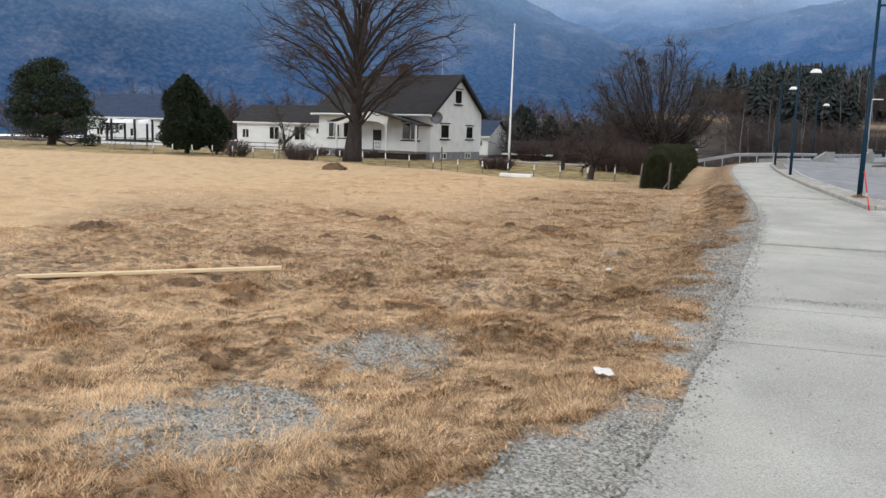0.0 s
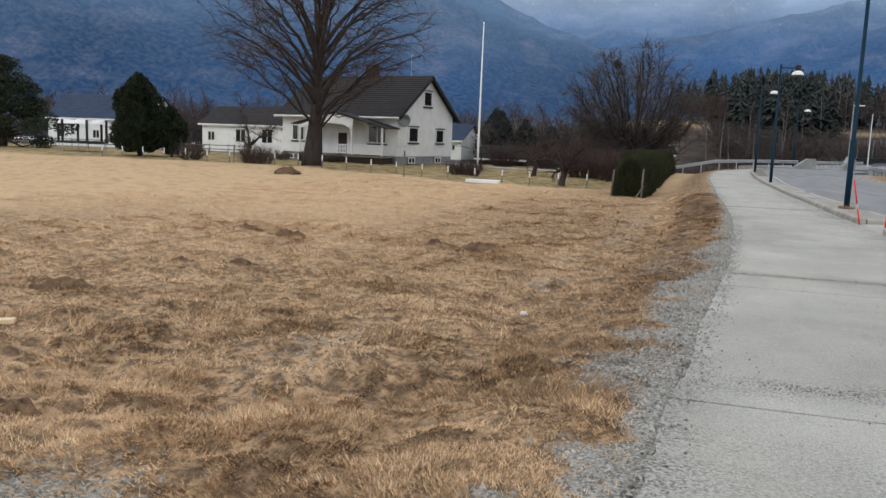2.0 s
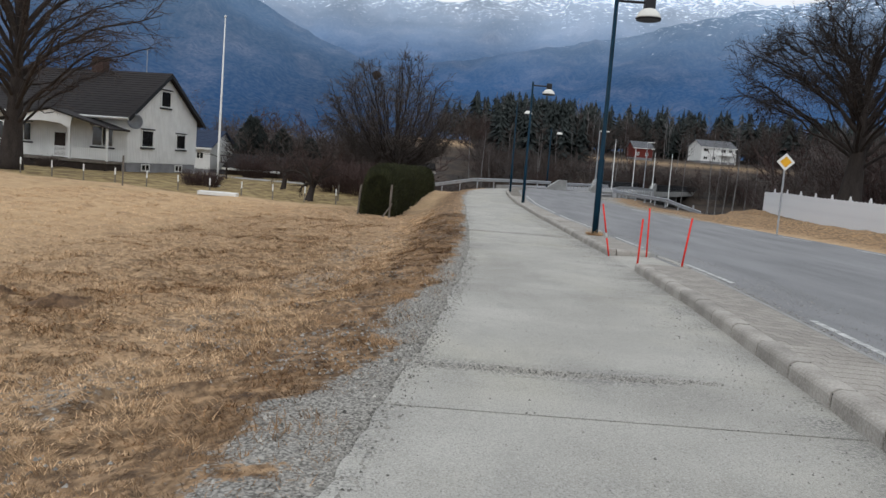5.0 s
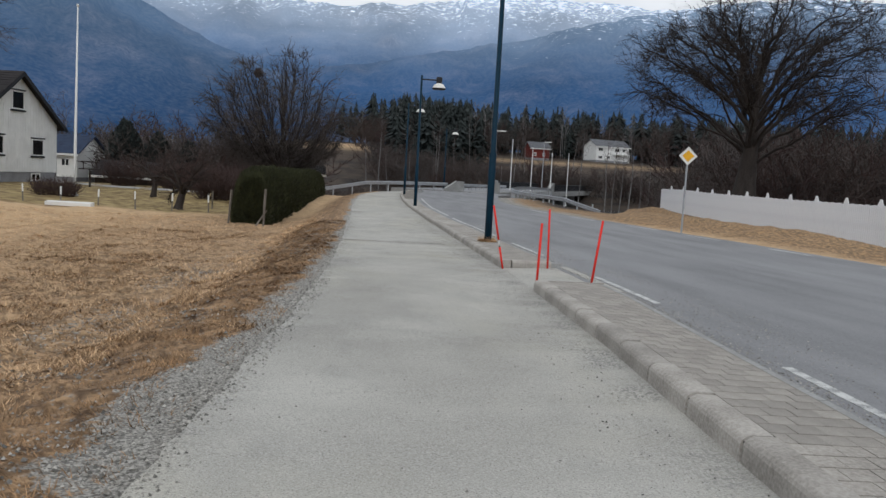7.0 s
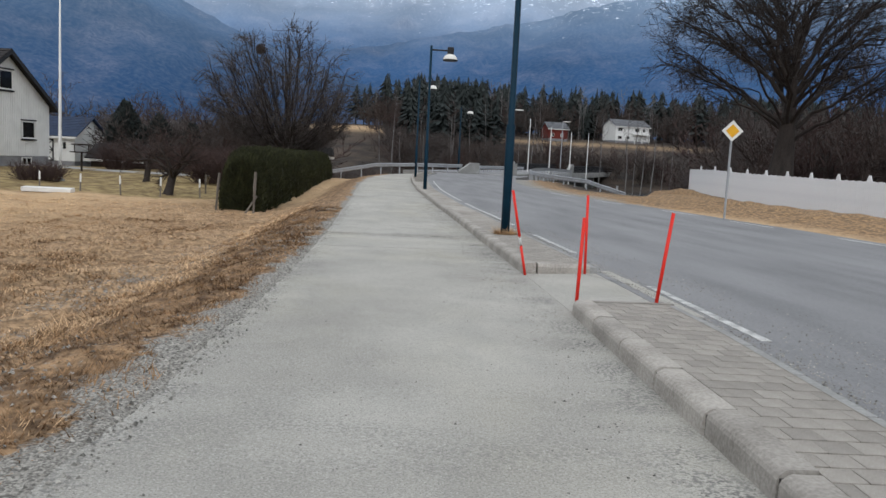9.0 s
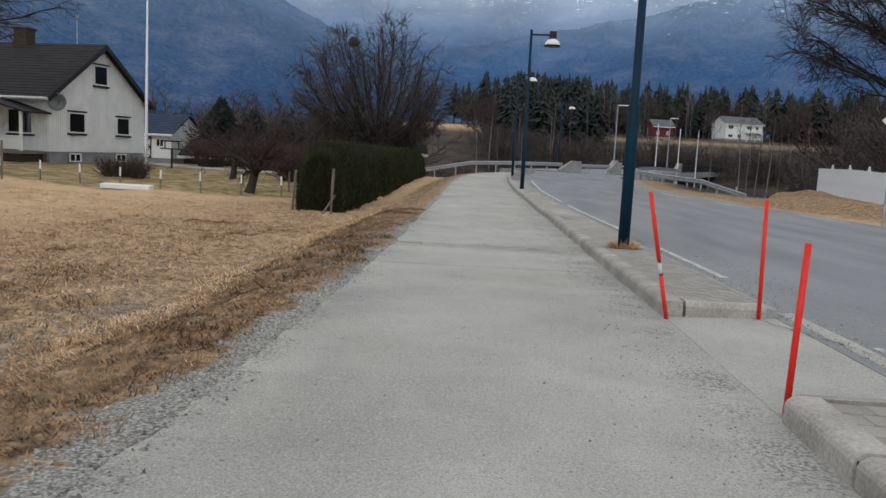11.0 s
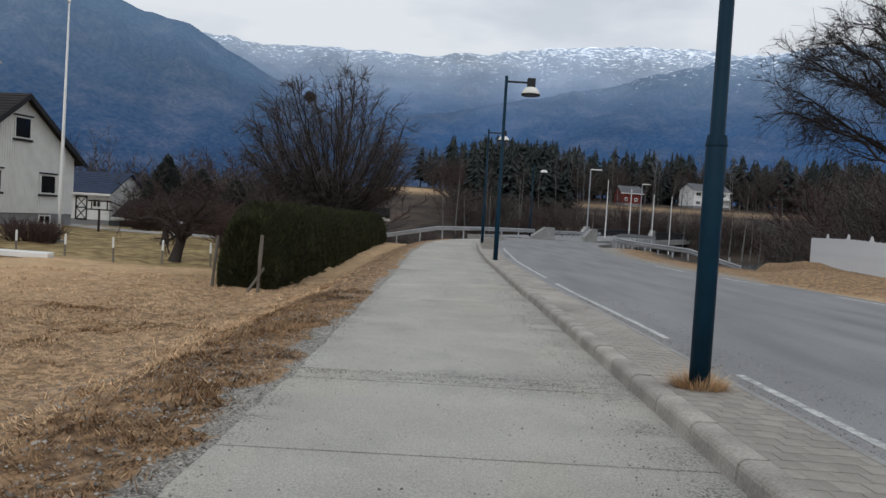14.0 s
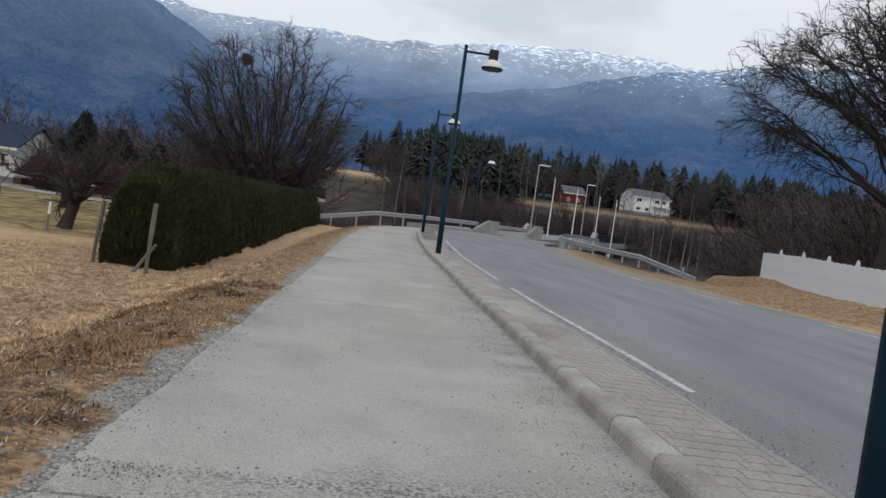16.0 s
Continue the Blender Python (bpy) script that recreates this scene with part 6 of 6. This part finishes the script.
part("canopy", bm, DARK_WOOD, feeder)

heat = empty("heat_pump", pose(-55.6, 98.3, -1.2, 0, 0, -5), "white outdoor heat pump unit against the house wall", "heat pump")
bm = bmesh.new()
box(bm, 0, 1.6, -0.5, 0, 0.3, 1.3, 0.04)
box(bm, 0.1, 0.2, -0.45, -0.05, -0.6, 0.3)
box(bm, 1.4, 1.5, -0.45, -0.05, -0.6, 0.3)
part("casing", bm, WHITE, heat)
bm = bmesh.new()
tube(bm, [(0.55, -0.5, 0.8), (0.55, -0.53, 0.8)], [0.38, 0.38], 20)
part("fan_grille", bm, BLACK, heat, "round dark fan grille")


def trampoline():
    g = gz(-57.6, 70.4)
    t = empty("trampoline", pose(-57.6, 70.4, g), "round garden trampoline with dark net posts and a white cover", "trampoline")
    R = 2.55
    bm = bmesh.new()
    ring = [(math.cos(a * math.tau / 24) * R, math.sin(a * math.tau / 24) * R * 0.8, 0.95) for a in range(25)]
    tube(bm, ring, [0.10] * 25, 6, False)
    part("frame", bm, BLACK, t)
    bm = bmesh.new()
    tube(bm, [(0, 0, 0.93), (0, 0, 0.96)], [R * 0.8, R * 0.8], 24)
    part("mat", bm, BLACK, t, "dark jumping mat")
    for k in range(6):
        a = math.tau * (k + 0.25) / 6
        x, y = math.cos(a) * R, math.sin(a) * R * 0.8
        bm = bmesh.new()
        tube(bm, [(x, y, 0.9), (x, y, 3.15)], [0.12, 0.12], 8)
        part("net_post", bm, BLACK, t, "padded dark post")
        bm = bmesh.new()
        tube(bm, [(x * 0.98, y, -0.2), (x * 0.98, y, 0.95)], [0.05, 0.05], 6)
        part("leg", bm, GALV, t)
    bm = bmesh.new()
    n = 24
    lo = [bm.verts.new((math.cos(a * math.tau / n) * R, math.sin(a * math.tau / n) * R * 0.8, 2.75)) for a in range(n)]
    hi = [bm.verts.new((math.cos(a * math.tau / n) * R * 0.9, math.sin(a * math.tau / n) * R * 0.72, 3.1 + 0.12 * math.sin(a * 1.6))) for a in range(n)]
    mid = bm.verts.new((0, 0, 3.0))
    for a in range(n):
        bm.faces.new((lo[a], lo[(a + 1) % n], hi[(a + 1) % n], hi[a]))
        bm.faces.new((hi[a], hi[(a + 1) % n], mid))
    part("cover", bm, FENCE_WHITE, t, "white sagging cover")


trampoline()
screen = empty("garden_fence", pose(-107, 84, -1.3, 0, 0, 0), "low grey wooden garden fence along the neighbouring plots", "fence")
for k in range(26):
    bm = bmesh.new()
    tube(bm, [(k * 2.4, 0, -0.3), (k * 2.4, 0, 1.2)], [0.06, 0.05], 6)
    part("post", bm, OLD_WOOD, screen)
for z in (0.6, 1.05):
    bm = bmesh.new()
    box(bm, 0, 60, -0.02, 0.02, z - 0.05, z + 0.05)
    part("rail", bm, OLD_WOOD, screen)

# ---- dry grass and grit ----
def blades(name, seed, count, x0, x1, y0, y1, size, mat, label, want, tries=2):
    """Bent dry blades that lie over in tufts, thinning out on gravel."""
    rng = np.random.RandomState(seed)
    x, y = x0 + (x1 - x0) * rng.rand(count * tries), y0 + (y1 - y0) * rng.rand(count * tries)
    keep = (left_x(y) - x > 0.12) & want(x, y, rng.rand(count * tries))
    x, y = x[keep][:count], y[keep][:count]
    n = len(x)
    z = ground_z(x, y) + relief(x, y)
    tuft = value_noise(x * 2.2, y * 2.2, 31)
    a = 6.28 * value_noise(x * 1.3, y * 1.3, 32) * 1.6 + rng.randn(n) * 1.2
    rise = radians(3) + radians(42) * rng.rand(n) ** 1.5 * (0.3 + tuft)
    length = size * (0.4 + 0.9 * rng.rand(n)) * (0.5 + 0.9 * tuft)
    w = 0.0017 + 0.0016 * rng.rand(n) + 0.00012 * y
    dx, dy = np.cos(a), np.sin(a)
    p0 = np.stack([x - dy * w, y + dx * w, z - 0.008], -1)
    p1 = np.stack([x + dy * w, y - dx * w, z - 0.008], -1)
    tip = np.stack([x + dx * length * np.cos(rise), y + dy * length * np.cos(rise), z + length * np.sin(rise) + 0.006], -1)
    verts = np.stack([p0, p1, tip], 1).reshape(-1, 3)
    k = np.arange(n) * 3
    faces = np.stack([k, k + 1, k + 2], -1)
    me = bpy.data.meshes.new(name)
    me.from_pydata(verts.tolist(), [], faces.tolist())
    me.materials.append(mat)
    tagged(new(name, me), label, "grass", kind="stuff")


def on_grass(x, y, r):
    d = left_x(y) - x
    return r > grit_share(x, y) * np.where(y < 7.2, 1.0, 0.9) + 0.9 * np.exp(-((d - 0.9) / 0.95) ** 2) * smooth(6, 13, y)


def brown_zone(x, y, r):
    d = left_x(y) - x
    return (r > grit_share(x, y) * 0.78) & (r < 0.12 + 0.88 * np.exp(-((d - 1.1) / 0.9) ** 2) + 0.35 * smooth(0.55, 0.75, value_noise(x * 0.7, y * 0.7, 41)) + 0.65 * smooth(8, 11, y) * smooth(7, 4, d) * smooth(34, 22, y) * smooth(0.3, 0.6, value_noise(x * 1.9, y * 1.9, 43)))


blades("dry_grass", 1, 400000, -7.5, 0.8, 2.2, 9, 0.060, STRAW, "matted straw-coloured dry grass", on_grass)
blades("dry_grass", 2, 240000, -13, 1.6, 9, 22, 0.080, STRAW, "matted straw-coloured dry grass", on_grass)
blades("dry_grass", 3, 150000, -20, 2.6, 22, 55, 0.10, STRAW, "matted straw-coloured dry grass", on_grass)
blades("brown_grass", 4, 130000, -5, 0.9, 2.2, 11, 0.065, STRAW_DARK, "withered brown grass in the verge", brown_zone)
blades("brown_grass", 5, 330000, -7, 2.5, 9, 45, 0.090, STRAW_DARK, "withered brown grass in the verge", brown_zone)



def round_molehills(x, y, r):
    """Trodden brown grass round the bare patches."""
    near = sum(np.exp(-(((x - a) / (1.5 * c)) ** 2 + ((y - b) / (1.1 * c)) ** 2)) for a, b, c in MOLEHILLS)
    return r < near


def ridge(x, y, r):
    """Longer pale straw on the low bank between verge and field."""
    d = left_x(y) - x
    return r < 0.9 * np.exp(-((d - 2.1 - 0.5 * (value_noise(x * 0.3, y * 0.3, 61) - 0.5)) / 0.4) ** 2)


blades("brown_grass", 6, 14000, -12.5, -1, 5, 20.5, 0.10, STRAW_DARK, "brown grass round the bare earth patches", round_molehills, 40)
blades("straw_ridge", 7, 30000, -3, 1.5, 14, 50, 0.13, STRAW, "longer pale straw on the low bank", ridge, 6)


def pebbles(name, seed, count, x0, x1, y0, y1, size, want, lift=0.0, surface=None, tries=3):
    """Loose angular grit as small tetrahedral and wedge stones."""
    rng = np.random.RandomState(seed)
    x, y = x0 + (x1 - x0) * rng.rand(count * tries), y0 + (y1 - y0) * rng.rand(count * tries)
    keep = want(x, y, rng.rand(count * tries))
    x, y = x[keep][:count], y[keep][:count]
    n = len(x)
    z = surface(x, y) if surface else ground_z(x, y) + relief(x, y)
    s = size * (0.5 + rng.rand(n) ** 2 * 1.3)
    corner = rng.randn(n, 5, 3) * 0.25 + np.array(((-1, -0.7, -0.3), (1, -0.7, -0.3), (0.9, 0.8, -0.3), (-0.8, 0.8, -0.3), (0, 0, 0.9)))
    verts = (np.stack([x, y, z + lift], -1)[:, None, :] + corner * s[:, None, None]).reshape(-1, 3)
    k = np.arange(n) * 5
    faces = np.concatenate([np.stack([k, k + 1, k + 4], -1), np.stack([k + 1, k + 2, k + 4], -1), np.stack([k + 2, k + 3, k + 4], -1), np.stack([k + 3, k, k + 4], -1)])
    me = bpy.data.meshes.new(name)
    me.from_pydata(verts.tolist(), [], faces.tolist())
    me.materials.append(GRIT)
    tagged(new(name, me), "loose grey crushed gravel", "gravel", kind="stuff")


pebbles("gravel", 1, 45000, -7, 1.3, 2.2, 13, 0.011, lambda x, y, r: (r < grit_share(x, y) - 0.25) & (left_x(y) - x > -0.05))
pebbles("gravel", 3, 30000, -4, 2.0, 9, 45, 0.010, lambda x, y, r: r < 0.5 * np.exp(-((left_x(y) - x - 0.7) / 1.3) ** 2) * smooth(0.35, 0.65, value_noise(x * 0.8, y * 0.8, 71)) * (left_x(y) > x), 0.012)
pebbles("gravel", 2, 50000, -3, 2.3, 13, 45, 0.0105, lambda x, y, r: (r < grit_share(x, y) - 0.2) & (left_x(y) - x > -0.08))


pebbles("edge_gravel", 7, 14000, -1, 2.4, 2.3, 26, 0.008, lambda x, y, r: r < 0.9 * np.exp(-((left_x(y) - x + 0.02) / 0.13) ** 2) - 0.1, 0.004, lambda x, y: np.maximum(path_z(y), ground_z(x, y) + relief(x, y)))


def path_grit(x, y, r):
    k, e = kerb_x(y) - x, x - left_x(y)
    streak = sum(f * np.exp(-((y - j) / s) ** 2) for j, s, f in ((9.9, 0.2, 0.5), (16.1, 0.2, 0.6), (35.0, 0.3, 0.6)))
    return (k > 0.02) & (e > 0) & (r < 0.05 + 0.45 * np.exp(-((k - 0.45) / 0.28) ** 2) + 0.5 * np.exp(-(e / 0.15) ** 2) + streak * (value_noise(x * 1.4, y * 2, 51) > 0.45))


pebbles("path_grit", 3, 22000, -1, 5.5, 2.5, 30, 0.0055, path_grit, 0.002, lambda x, y: path_z(y))


def road_grit(x, y, r):
    """Grit swept against the edging on the road side."""
    e = x - line_x(y)
    return (e > -0.45) & (r < 0.8 * np.exp(-((e + 0.3) / 0.22) ** 2) + 0.25 * np.exp(-((e - 0.5) / 0.4) ** 2) * value_noise(x * 2, y * 0.8, 52))


pebbles("road_grit", 11, 16000, 5.2, 8.2, 12, 46, 0.006, road_grit, 0.052, lambda x, y: path_z(y), 8)


def cross_streak(x, y, r):
    """Loose dark grit lying across the path beside the joints."""
    row = sum(f * np.exp(-((y - j) / s) ** 4) for j, s, f in ((9.9, 0.10, 0.7), (16.1, 0.10, 0.8), (35.05, 0.15, 1.0)))
    return (kerb_x(y) - x > 0.7) & (x > left_x(y)) & (r < row * smooth(0.42, 0.62, value_noise(x * 1.3, y * 3, 51)))


pebbles("path_grit", 8, 12000, -0.5, 5.7, 9.5, 36, 0.0065, cross_streak, 0.002, lambda x, y: path_z(y), 60)
pebbles("path_grit", 4, 12000, 1.8, 5.7, 30, 48, 0.006, path_grit, 0.002, lambda x, y: path_z(y))

# ---- kerbs and paved strip ----
TOP = 0.17


def strip_matrix(x_of, y, dz):
    d = 0.5
    slope = math.atan2(float(x_of(y + d) - x_of(y - d)), 2 * d)
    rise = math.atan2(float(path_z(y + d) - path_z(y - d)), 2 * d)
    return Matrix.Translation((float(x_of(y)), y, float(path_z(y)) + dz)) @ Matrix.Rotation(-slope, 4, "Z") @ Matrix.Rotation(rise, 4, "X")


kerb = empty("kerb", pose(0, 0, 0), "row of pale rounded concrete kerb stones", "kerb", kind="structure")
profile = ((-0.015, -0.25), (-0.005, 0.115), (0.006, 0.138), (0.03, 0.16), (0.055, TOP), (0.20, TOP), (0.20, -0.25))
bm = bmesh.new()
prism(bm, profile, -0.482, 0.482)
stone = part("kerb_stone", bm, KERB, kerb)
stone_mesh = stone.data
stone.matrix_local = strip_matrix(kerb_x, 0.1, 0)
spots = [y for y in np.arange(1.1, 25.2, 1.0)] + [29.45 + k for k in range(62)]
for k, y in enumerate(spots):
    b = new("kerb_stone", stone_mesh)
    b.parent = kerb
    b.matrix_local = strip_matrix(kerb_x, float(y), 0.004 * math.sin(k * 2.9))
for a, b in ((0.0, 25.5), (29.0, 91)):
    bed = ribbon("kerb_bed", np.arange(a, b + 0.01, 0.5), lambda y: kerb_x(y) + 0.012, lambda y: kerb_x(y) + 0.2, 0.128, CRACK, "", "")
    bed.parent = kerb
bm = bmesh.new()
x0, x1 = float(kerb_x(28.95)) + 0.23, float(line_x(28.95)) - 0.6
prism(bm, ((0.0, -0.25), (0.0, 0.12), (0.03, 0.16), (0.07, TOP), (0.16, TOP), (0.16, -0.25)), -(x1 - x0) / 2, (x1 - x0) / 2)
b = part("end_stone", bm, KERB, kerb)
b.matrix_local = Matrix.Translation(((x0 + x1) / 2, 28.95, float(path_z(28.95)))) @ Matrix.Rotation(radians(90), 4, "Z") @ Matrix.Diagonal((1, 1, 1, 1))
bm = bmesh.new()
for i in range(5):
    u = i / 5
    box(bm, x0 - 0.2, x1 + 0.02, 25.59 + 0.05 * i, 25.64 + 0.05 * i, -0.2, TOP - 0.004 - 0.15 * u * u)
b = part("end_stone", bm, KERB, kerb)
b.location = (0, 0, float(path_z(26.2)))

edge = empty("edge_kerb", pose(0, 0, 0), "flush pale edging stones along the asphalt", "edging", kind="structure")
bm = bmesh.new()
box(bm, -0.07, 0.07, -0.488, 0.488, -0.25, TOP - 0.03, 0.012)
first_edge = part("edge_stone", bm, CONCRETE, edge)
edge_of = lambda y: line_x(y) - 0.55
first_edge.matrix_local = strip_matrix(edge_of, 0.5, 0)
for y in spots:
    b = new("edge_stone", first_edge.data)
    b.parent = edge
    b.matrix_local = strip_matrix(edge_of, float(y), 0)

JOINT_SAND = material("joint_sand", (0.26, 0.235, 0.20), (0.11, 0.098, 0.082), 3, 0.95, 0.3, 60)
strip = empty("paved_strip", pose(0, 0, 0), "narrow strip of worn grey concrete pavers", "paving", kind="structure")
for k, (a, b) in enumerate(((0, 25.6), (29.1, 91))):
    bed = ribbon("paver_bed", np.arange(a, b + 0.01, 0.5), lambda y: kerb_x(y) + 0.21, lambda y: line_x(y) - 0.6, TOP - 0.014, JOINT_SAND, "", "")
    bed.parent = strip
bm = bmesh.new()
box(bm, -0.5, 0.5, -0.092, 0.092, -0.06, 0.0, 0.003)
unit = part("paver", bm, PAVER, strip)
unit_mesh = unit.data
used = 0
rest_v, rest_f = [], []
rows = [("near", y) for y in np.arange(17.6, 25.5, 0.2)] + [("near", y) for y in np.arange(29.3, 37.0, 0.2)] + [("rest", y) for y in np.arange(8.0, 17.5, 0.2)] + [("rest", y) for y in np.arange(37.0, 70.0, 0.2)]
for i, (where, y) in enumerate(rows):
    y = float(y)
    a, b = float(kerb_x(y)) + 0.205, float(line_x(y)) - 0.63
    cuts = np.linspace(a, b, 5) if i % 2 else np.array([a, a + (b - a) * 0.125, a + (b - a) * 0.375, a + (b - a) * 0.625, a + (b - a) * 0.875, b])
    for c0, c1 in zip(cuts, cuts[1:]):
        w, c = c1 - c0 - 0.006, (c0 + c1) / 2
        m = strip_matrix(kerb_x, y, TOP - 0.004 + 0.0015 * math.sin(i * 5.1 + c * 9))
        m = m @ Matrix.Translation((c - float(kerb_x(y)), 0, 0)) @ Matrix.Diagonal((w, 1, 1, 1))
        if where == "near" and used < 300:
            ob = unit if used == 0 else new("paver", unit_mesh)
            ob.parent = strip
            ob.matrix_local = m
            used += 1
        else:
            n0 = len(rest_v)
            for sx, sy, sz in ((-0.5, -0.091, 0), (0.5, -0.091, 0), (0.5, 0.091, 0), (-0.5, 0.091, 0), (-0.5, -0.091, -0.05), (0.5, -0.091, -0.05), (0.5, 0.091, -0.05), (-0.5, 0.091, -0.05)):
                rest_v.append(m @ Vector((sx, sy, sz)))
            rest_f += [(n0, n0 + 1, n0 + 2, n0 + 3), (n0, n0 + 4, n0 + 5, n0 + 1), (n0 + 1, n0 + 5, n0 + 6, n0 + 2), (n0 + 2, n0 + 6, n0 + 7, n0 + 3), (n0 + 3, n0 + 7, n0 + 4, n0)]
tagged(mesh_object("pavers", rest_v, rest_f, PAVER, strip), kind="stuff")

# dry tuft at the foot of the lamp
rng = np.random.RandomState(9)
verts, faces = [], []
for k in range(900):
    a, r = rng.rand() * 6.28, 0.05 + 0.20 * rng.rand() ** 0.7
    L, w = 0.07 + 0.10 * rng.rand(), 0.005
    c = np.array((6.0 + math.cos(a) * r, 34.45 + math.sin(a) * r * 0.9, float(path_z(34.45)) + TOP - 0.01))
    d = np.array((math.cos(a) * 0.9, math.sin(a) * 0.9, 0.5 + 0.6 * rng.rand())) + rng.randn(3) * 0.35
    sd = np.array((-math.sin(a), math.cos(a), 0)) * w
    n0 = len(verts)
    verts += [c - sd, c + sd, c + d * L]
    faces.append((n0, n0 + 1, n0 + 2))
tuft = empty("grass_tuft", pose(0, 0, 0), "tuft of dry grass round the lamp foot", "grass tuft")
tagged(mesh_object("blade_clump", verts, faces, STRAW, tuft), kind="stuff")
